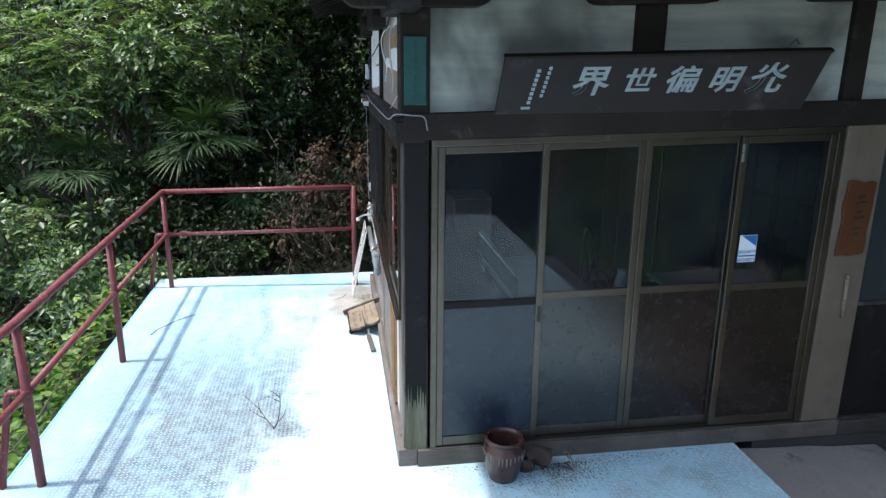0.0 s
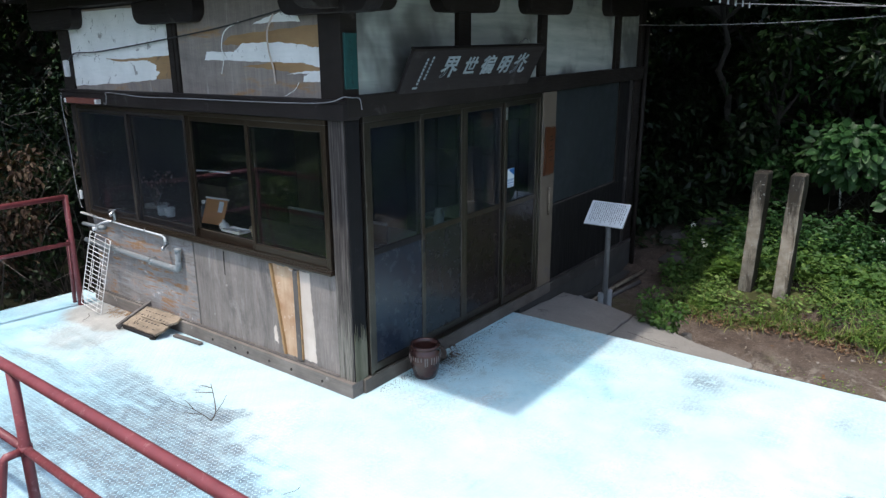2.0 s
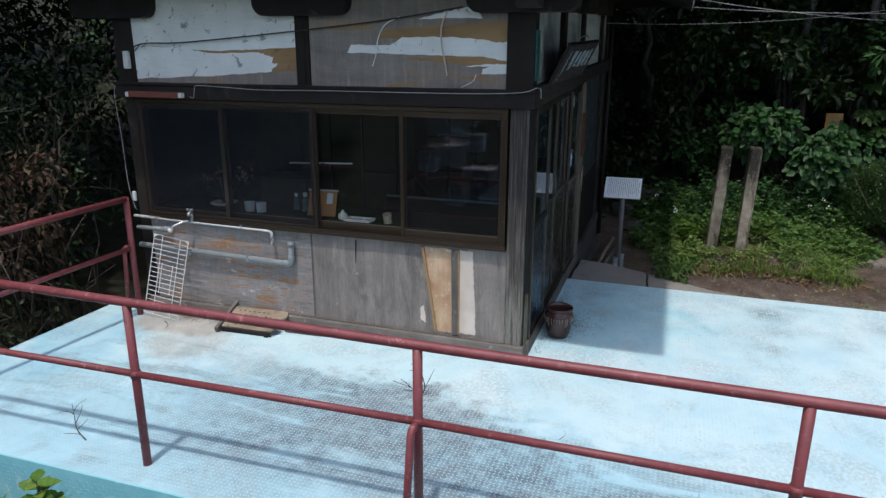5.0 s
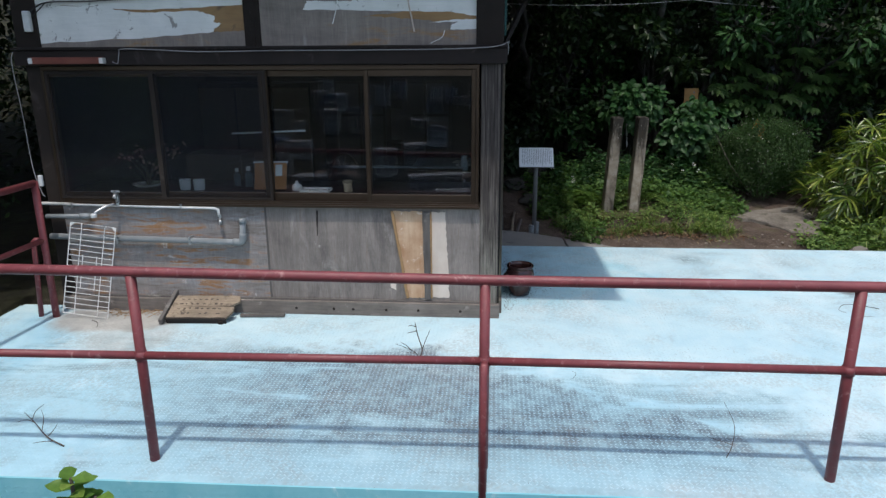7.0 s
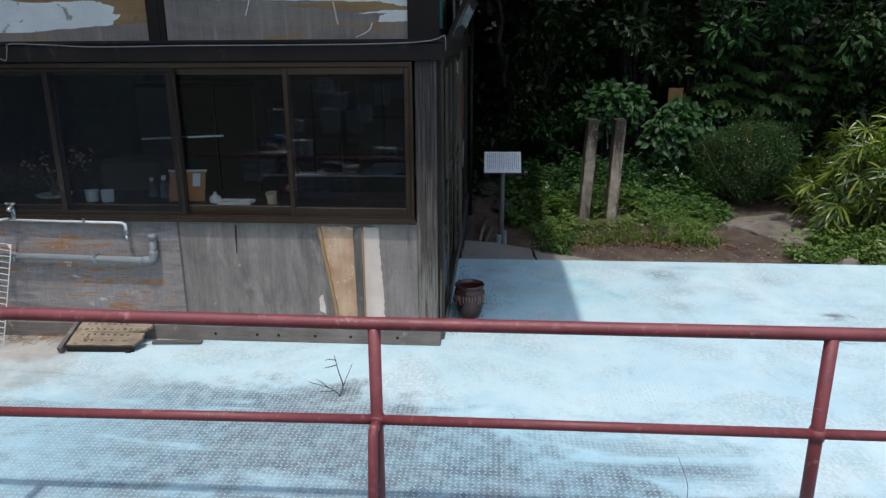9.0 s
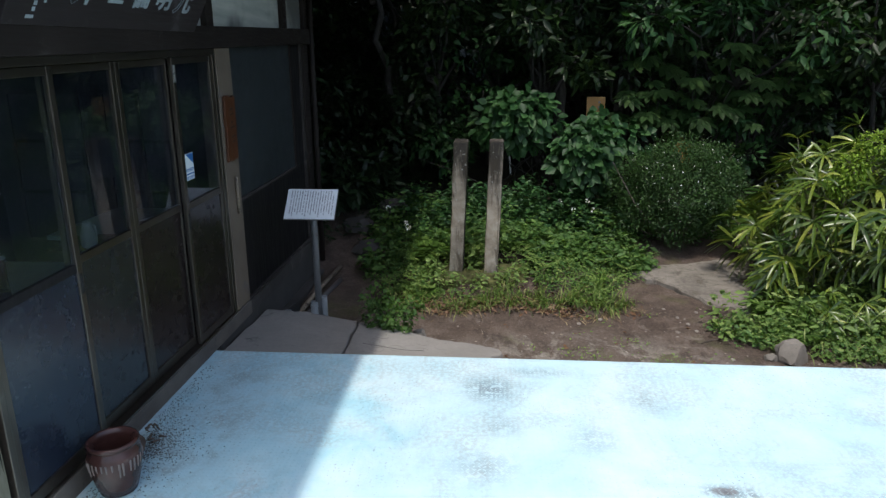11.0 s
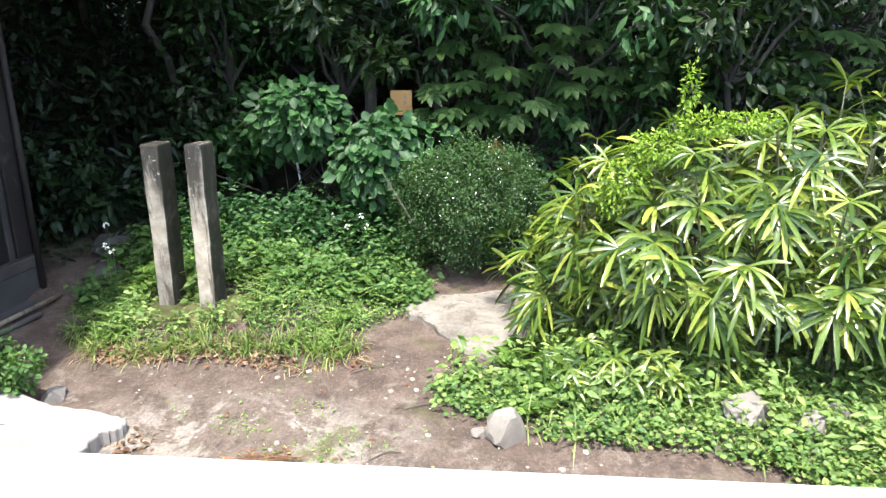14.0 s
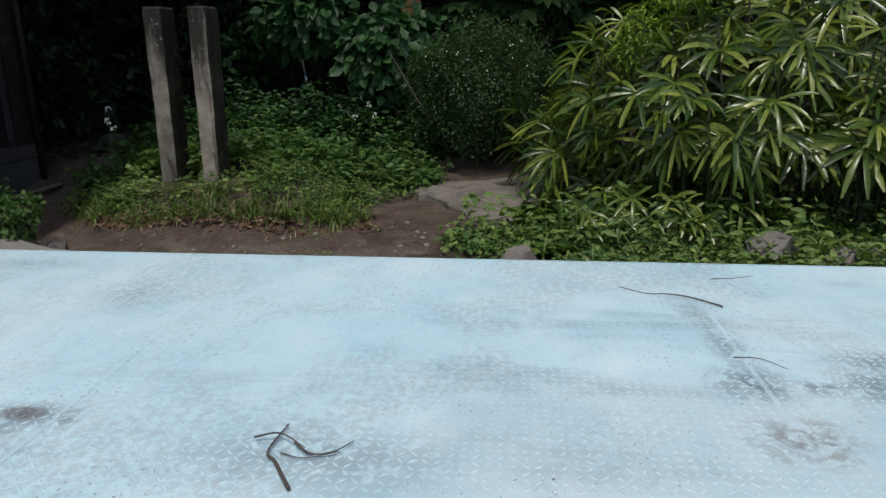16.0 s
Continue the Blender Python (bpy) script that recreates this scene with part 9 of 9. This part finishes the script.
patch("plinth_herbs", [(x, y) for x, y in scatter(90, lambda x, y: min(abs(x - 4.18), abs(x - 4.78), abs(y + 1.42), abs(y + 2.34)) < 0.07, (4.12, 4.85, -2.42, -1.34), r)], 0.050, LEAF_YOUNG, "small herbs creeping over the mossy block", r, 0.22, 8, 0.6)
patch("bank_cover", scatter(1500, front, (2.45, 4.6, -8.5, -3.9), r), 0.030, LEAF_YOUNG, "fine light green ground cover at the foot of the palms", r, 0.12, 13, 0.85)
patch("bank_weeds", scatter(1000, front, (2.45, 4.6, -8.5, -3.9), r), 0.046, LEAF_WEED, "low bright weeds at the foot of the palms", r, 0.16, 10, 0.62)
patch("bank_herbs", scatter(480, lambda x, y: front(x - 0.25, y), (2.8, 4.8, -8.5, -4.0), r), 0.085, LEAF_YOUNG, "taller leafy herbs at the foot of the palms", r, 0.38, 9, 0.40)
patch("path_sprigs", scatter(18, lambda x, y: True, (2.6, 4.0, -4.2, -2.2), r), 0.028, LEAF_YOUNG, "tiny green sprigs on the trodden earth", r, 0.03, 6, 0.6)
patch("slab_weeds", scatter(150, lambda x, y: True, (5.55, 6.5, -5.3, -4.6), r), 0.075, LEAF_WEED, "weeds behind the flat stone", r, 0.25, 9)
patch("shade_weeds", scatter(130, lambda x, y: x > 5.4, (5.4, 7.4, -1.6, 1.5), r), 0.08, LEAF_SHADE, "dark low plants in the shade", r, 0.25, 9)
patch("fallen_leaves", [(x, y) for x, y in scatter(150, lambda x, y: True, (3.82, 4.15, -3.4, -1.15), r)] + scatter(22, lambda x, y: True, (2.35, 3.9, -4.2, -2.0), r), 0.055, DRY_LEAF, "dead brown leaves on the earth", r, 0.012, 2, 0.5, "leaf litter")

patch("bed_leaf_litter", scatter(260, lambda x, y: True, (3.84, 4.02, -2.75, -1.3), r), 0.050, leaf_material("pinkish_dead_leaves", (0.13, 0.068, 0.042), (0.27, 0.165, 0.110), (0.38, 0.27, 0.19), 0.7, 0.15), "pinkish-brown dead leaves drifted against the grass", r, 0.03, 2, 0.55, "leaf litter")
frond = thing("dead_fronds", (2.70, -3.03, ground_z(2.70, -3.03)), "heap of reddish-brown dead fronds beside the deck", "dead leaves")
n = 110
a = r.normal(0, 0.9, n) + math.pi * (r.random(n) < 0.5)
P = np.stack([2.70 + r.normal(0, 0.05, n), -3.03 + r.normal(0, 0.10, n), np.zeros(n)], 1)
P[:, 2] = lift(P[:, 0], P[:, 1]) + r.uniform(0.004, 0.035, n)
v, f = strap_blades(P, np.stack([0.4 * np.sin(a), np.cos(a), r.uniform(-0.05, 0.15, n)], 1), r.uniform(0.08, 0.20, n), r.uniform(0.004, 0.010, n), sag=0.12, stations=4, tip=0.15)
arrays("frond", v, f, leaf_material("reddish_dead_fronds", (0.085, 0.035, 0.020), (0.21, 0.095, 0.055), (0.30, 0.16, 0.10), 0.7, 0.12), frond)
patch("slab_leaf_litter", scatter(34, lambda x, y: True, (2.50, 2.95, -2.24, -2.06), r), 0.055, DRY_LEAF, "brown leaves caught at the broken slab", r, 0.015, 2, 0.45, "leaf litter")
for pts in ([(2.62, -2.32), (2.66, -2.44), (2.62, -2.56), (2.60, -2.66)], [(2.45, -2.72), (2.55, -2.76), (2.63, -2.84)], [(3.30, -3.75), (3.36, -3.88), (3.33, -3.99)], [(2.75, -3.62), (2.83, -3.72), (2.82, -3.80)], [(3.75, -3.30), (3.83, -3.42), (3.86, -3.52)]):
    solid("ground_twig", tube(bend([(x, y, ground_z(x, y) + 0.010 + 0.004 * k) for k, (x, y) in enumerate(pts)], 4), 0.004, sides=5), TWIG, "thin dry twig lying on the earth", "twig", "twigs on the earth")
chips = thing("chips", (3.2, -3.0, -0.3), "pale chips of wood and stalk scattered on the earth", "debris", kind="stuff")
n = 420
P = np.stack([r.uniform(2.25, 4.1, n), r.uniform(-4.4, -1.5, n), np.zeros(n)], 1)
P[:, 2] = lift(P[:, 0], P[:, 1]) + 0.008
a = r.uniform(0, 6.28, n)
L_chip = r.uniform(0.008, 0.035, n)
v, f = plain_blades(P, np.stack([np.cos(a), np.sin(a), 0.08 + 0 * a], 1), np.stack([r.normal(0, 0.3, n), r.normal(0, 0.3, n), np.ones(n)], 1), L_chip, L_chip * r.uniform(0.15, 0.6, n))
arrays("chip_scatter", v, f, leaf_material("pale_chips", (0.09, 0.065, 0.045), (0.24, 0.19, 0.14), (0.46, 0.42, 0.36), 0.7, 0.05), chips)
for x, y, m in ((2.73, -3.02, 26), (3.05, -2.75, 16), (2.95, -3.45, 18), (2.55, -3.1, 10), (3.3, -3.2, 10), (2.75, -3.35, 14)):
    patch("path_grass", [(x + r.normal(0, 0.07), y + r.normal(0, 0.09)) for _ in range(m)], 0.030, LEAF_YOUNG, "small green sprigs on the trodden earth", r, 0.025, 5, 0.35)

# feathery ferns among the weeds
fern_p, fern_d, fern_l = [], [], []
for x, y in scatter(60, lambda x, y: bed(x, y) and x < 5.7, (4.1, 5.7, -3.6, -0.8), r):
    g = ground_z(x, y)
    for j in range(5):
        a = r.uniform(0, 6.28)
        out = np.array([math.cos(a), math.sin(a), 0.9])
        length = r.uniform(0.14, 0.28)
        for s in np.linspace(0.25, 1, 9):
            c = np.array([x, y, g + 0.02]) + out * length * s + np.array([0, 0, -0.35 * length * s * s])
            for sd in (-1, 1):
                fern_p.append(c)
                fern_d.append([-math.sin(a) * sd + 0.4 * math.cos(a), math.cos(a) * sd + 0.4 * math.sin(a), 0.1])
                fern_l.append(0.075 * (1.15 - s))
v, f = leaf_blades(np.array(fern_p), np.array(fern_d), np.tile([[0, 0, 1.0]], (len(fern_p), 1)), np.array(fern_l), np.array(fern_l) * 0.32)
tagged(arrays("ferns", v, f, LEAF_YOUNG, None), "feathery light green ferns in the bed", "ferns", kind="stuff")

# arching grass along the front of the bed: clumps of long blades
gp, gd, gl, gw = [], [], [], []


def clump(x, y, n, reach, spread=0.03):
    g = ground_z(x, y)
    for j in range(n):
        a = r.uniform(0, 6.28)
        lean = r.uniform(0.25, 0.95)
        gp.append((x + r.normal(0, spread), y + r.normal(0, spread), g - 0.01))
        gd.append((math.cos(a) * lean - 0.15, math.sin(a) * lean, 1.0))
        gl.append(reach * r.uniform(0.55, 1.15))
        gw.append(r.uniform(0.005, 0.0095))


for x, y, n, reach in ((4.02, -2.95, 70, 0.44), (4.00, -3.12, 60, 0.42), (4.10, -3.25, 50, 0.38), (4.12, -2.78, 44, 0.36), (3.98, -2.62, 44, 0.32), (4.08, -2.45, 40, 0.32), (3.96, -2.30, 40, 0.26), (4.30, -3.05, 50, 0.40), (3.92, -1.30, 46, 0.36), (3.90, -1.62, 46, 0.36), (3.90, -1.95, 40, 0.34), (3.92, -2.18, 46, 0.38), (4.02, -2.72, 46, 0.42), (4.20, -0.98, 40, 0.34)):
    clump(x, y, n, reach)
for k in range(34):
    y = r.uniform(-2.5, -1.05)
    clump(3.98 + 0.07 * math.sin(y * 5) + r.normal(0, 0.05) + (0.14 if y > -1.4 else 0), y, int(r.integers(16, 34)), r.uniform(0.16, 0.28), 0.035)
for k in range(20):
    clump(r.uniform(4.15, 4.6), r.uniform(-1.35, -0.95) if k % 2 else r.uniform(-3.3, -2.45), 14, r.uniform(0.18, 0.30))
gw = np.array(gw)
v, f = strap_blades(np.array(gp), np.array(gd), np.array(gl), gw, sag=r.uniform(0.3, 0.95, len(gl)), stations=6, tip=0.05)
tagged(arrays("grass_tufts", v, f, LEAF_GRASS, None), "arching grass tufts along the edge of the bed", "grass", kind="stuff")
STRAW = leaf_material("dry_straw", (0.16, 0.105, 0.055), (0.30, 0.22, 0.12), (0.40, 0.33, 0.20), 0.7, 0.15)
n = 420
gy = r.uniform(-3.35, -1.05, n)
gp = np.stack([3.92 + 0.07 * np.sin(gy * 5) + r.normal(0, 0.06, n), gy, np.zeros(n)], 1)
gp[:, 2] = lift(gp[:, 0], gp[:, 1]) + 0.006
a = r.uniform(0, 6.28, n)
v, f = strap_blades(gp, np.stack([np.cos(a) - 0.3, np.sin(a), r.uniform(0.0, 0.35, n)], 1), r.uniform(0.06, 0.20, n), r.uniform(0.003, 0.008, n), sag=0.25, stations=4, tip=0.2)
tagged(arrays("dead_grass", v, f, STRAW, None), "dry straw and dead blades at the foot of the grass", "dead grass", kind="stuff")
gp, gd, gl = [], [], []
for x, y in scatter(60, front, (2.8, 4.2, -8.0, -4.3), r):
    for j in range(10):
        a = r.uniform(0, 6.28)
        gp.append((x, y, ground_z(x, y)))
        gd.append((math.cos(a) * 0.6 - 0.2, math.sin(a) * 0.6, 1.0))
        gl.append(r.uniform(0.18, 0.42))
v, f = strap_blades(np.array(gp), np.array(gd), np.array(gl), np.full(len(gl), 0.009), sag=r.uniform(0.3, 0.9, len(gl)), stations=5, tip=0.05)
tagged(arrays("bank_grass", v, f, LEAF_GRASS, None), "long grass at the foot of the palms", "grass", kind="stuff")

# a few withered orange leaves on the bank
withered = thing("withered_sprig", (6.6, -4.33, ground_z(6.6, -4.33)), "withered orange-brown leaves hanging among the green", "plant")
part("stem", limb((6.6, -4.33, ground_z(6.6, -4.33)), (6.45, -4.33, 1.02), 0.008, 0.004, r, 0.1), BARK, withered)
n = 16
P = np.stack([6.45 + r.normal(0, 0.05, n), -4.33 + r.normal(0, 0.06, n), r.uniform(0.68, 1.05, n)], 1)
v, f = leaf_blades(P, np.stack([r.normal(-0.4, 0.4, n), r.normal(0, 0.5, n), np.full(n, -0.9)], 1), np.tile([[-1.0, 0, 0.3]], (n, 1)), r.uniform(0.09, 0.17, n), r.uniform(0.03, 0.05, n), droop=0.3)
arrays("leaves", v, f, leaf_material("withered_orange_leaves", (0.22, 0.09, 0.02), (0.42, 0.20, 0.05), None, 0.6, 0.3), withered)

# small bush at the apron's edge
tree("small_bush", (3.30, -1.12, ground_z(3.3, -1.12)), [((3.22, -1.05, -0.12), (0.17, 0.17, 0.15)), ((3.18, -1.20, -0.14), (0.15, 0.15, 0.14)), ((3.30, -1.00, 0.02), (0.12, 0.12, 0.10)), ((3.20, -1.30, -0.04), (0.10, 0.10, 0.09))], LEAF_WEED, 900, 0.048, "small bright green bush at the edge of the concrete", "shrub", girth=0.008, aspect=0.62, seed=400)
# a few white blossoms
blooms = ((4.55, -1.10, 0.36), (4.60, -1.12, 0.30), (5.6, -2.75, 0.40), (5.5, -3.05, 0.42), (5.45, -3.1, 0.33), (5.55, -2.9, 0.30), (5.0, -0.85, 0.42))
for x, y, z in blooms:
    bloom = thing("white_flower", (x, y, ground_z(x, y)), "small white flower head on a thin stalk", "flower", "white flowers in the bed")
    part("stalk", tube([(x, y, ground_z(x, y)), (x + 0.01, y, z - 0.01)], 0.0025, sides=4), LEAF_WEED, bloom)
    n = 14
    d = unit(r.normal(size=(n, 3)) + np.array([-0.3, 0, 0.6]))
    v, f = leaf_blades(np.array([x, y, z]) + d * 0.012, d, unit(r.normal(size=(n, 3))), np.full(n, 0.020), np.full(n, 0.014), 0.05, 0)
    arrays("petals", v, f, PETAL, bloom)


# ferns among the bed plants and in the ground cover
LEAF_FERN = leaf_material("fern_leaflets", (0.045, 0.09375, 0.018), (0.0975, 0.18, 0.0315), (0.165, 0.255, 0.05625), 0.5, 0.34)


def fern(x, y, reach, seed):
    """A tuft of arching fronds, each with paired leaflets that shorten to the tip."""
    r = np.random.default_rng(seed)
    z = ground_z(x, y)
    t = thing("fern", (x, y, z), "light green fern with arching feathered fronds", "fern", "ferns in the garden")
    for k in range(int(r.integers(7, 11))):
        a = 2.4 * k + r.uniform(-0.3, 0.3)
        way = np.array([math.cos(a), math.sin(a), r.uniform(0.7, 1.5)])
        way /= np.linalg.norm(way)
        side = np.cross(way, [0, 0, 1.0])
        side /= np.linalg.norm(side)
        n = 13
        s = np.repeat(np.linspace(0.15, 1.0, n), 2)
        length = reach * r.uniform(0.75, 1.2)
        P = np.array([x, y, z]) + way * (s * length)[:, None] + np.array([0, 0, -1.0]) * (0.62 * length * s ** 2)[:, None]
        sgn = np.tile([1.0, -1.0], n)[:, None]
        D = way * 0.35 + side * sgn + np.array([0, 0, -0.25]) + r.normal(0, 0.08, (2 * n, 3))
        N = np.tile([[0, 0, 1.0]], (2 * n, 1)) + r.normal(0, 0.15, (2 * n, 3))
        L = length * 0.30 * np.sin(math.pi * (0.18 + 0.80 * s)) * r.uniform(0.9, 1.1, 2 * n) + 0.012
        v, f = leaf_blades(P, D, N, L, L * 0.36, droop=0.15)
        arrays("frond", v, f, LEAF_FERN, t)


fern_r = random.Random(77)
for k in range(15):
    fern(fern_r.uniform(4.95, 5.75), fern_r.uniform(-3.1, -1.2), fern_r.uniform(0.40, 0.58), 500 + k)
for k in range(7):
    fern(fern_r.uniform(3.3, 4.0), fern_r.uniform(-5.9, -4.5), fern_r.uniform(0.34, 0.46), 530 + k)
for x, y in ((4.35, -1.15), (4.15, -1.35), (4.5, -3.0)):
    fern(x, y, 0.26, int(x * 100))

# ---- the town across the valley, seen only in the glass ----
HOUSE_WALLS = [surface("pale_house_wall_" + n, tuple(0.8 * c for c in col), col, None, 0.3, (2, 2, 2), (0.7, 0.9), bump=0.0) for n, col in (("cream", (0.62, 0.59, 0.52)), ("white", (0.70, 0.70, 0.69)), ("grey", (0.42, 0.43, 0.44)), ("tan", (0.50, 0.42, 0.33)))]
ROOFS = [surface("far_roof_" + n, tuple(0.75 * c for c in col), col, None, 0.4, (3, 3, 3), (0.6, 0.8), bump=0.0) for n, col in (("slate", (0.13, 0.14, 0.16)), ("brown", (0.20, 0.13, 0.10)), ("blue", (0.14, 0.20, 0.28)), ("pale", (0.52, 0.53, 0.54)))]
FAR_PANE = surface("far_window", (0.03, 0.035, 0.04), (0.06, 0.065, 0.07), None, 0.5, (2, 2, 2), (0.1, 0.2), bump=0.0)
hr = random.Random(21)
for k in range(48):
    x = -190 - hr.random() ** 0.8 * 240
    y = hr.uniform(-30, 100)
    w, d, storeys = hr.uniform(6, 11), hr.uniform(6, 9), hr.choice((1, 2, 2, 3))
    z = ground_z(x, y) - 2.0
    h = 3.5 + 2.9 * storeys
    flat = hr.random() < 0.35
    house = thing("house", (x, y, z), "far pale house with a flat roof" if flat else "far pale house with a pitched tiled roof", "house", "houses across the valley")
    part("wall", box(x - d / 2, x + d / 2, y - w / 2, y + w / 2, z, z + h), HOUSE_WALLS[k % 4], house)
    if flat:
        part("roof", box(x - d / 2 - 0.3, x + d / 2 + 0.3, y - w / 2 - 0.3, y + w / 2 + 0.3, z + h + 0.01, z + h + 0.5), ROOFS[3], house)
    else:
        part("roof", prism([(y - w / 2 - 0.6, z + h + 0.01), (y + w / 2 + 0.6, z + h + 0.01), (y + w / 2 - 0.8, z + h + 1.1), (y, z + h + 2.1), (y - w / 2 + 0.8, z + h + 1.1)], "x", x - d / 2 - 0.5, x + d / 2 + 0.5), ROOFS[k % 3], house)
    for s in range(storeys):
        for j in range(3):
            yy = y - w / 2 + w * (j + 0.5) / 3
            part("window", box(x + d / 2 - 0.05, x + d / 2 + 0.06, yy - 0.7, yy + 0.7, z + 4.3 + 2.9 * s, z + 5.6 + 2.9 * s), FAR_PANE, house)
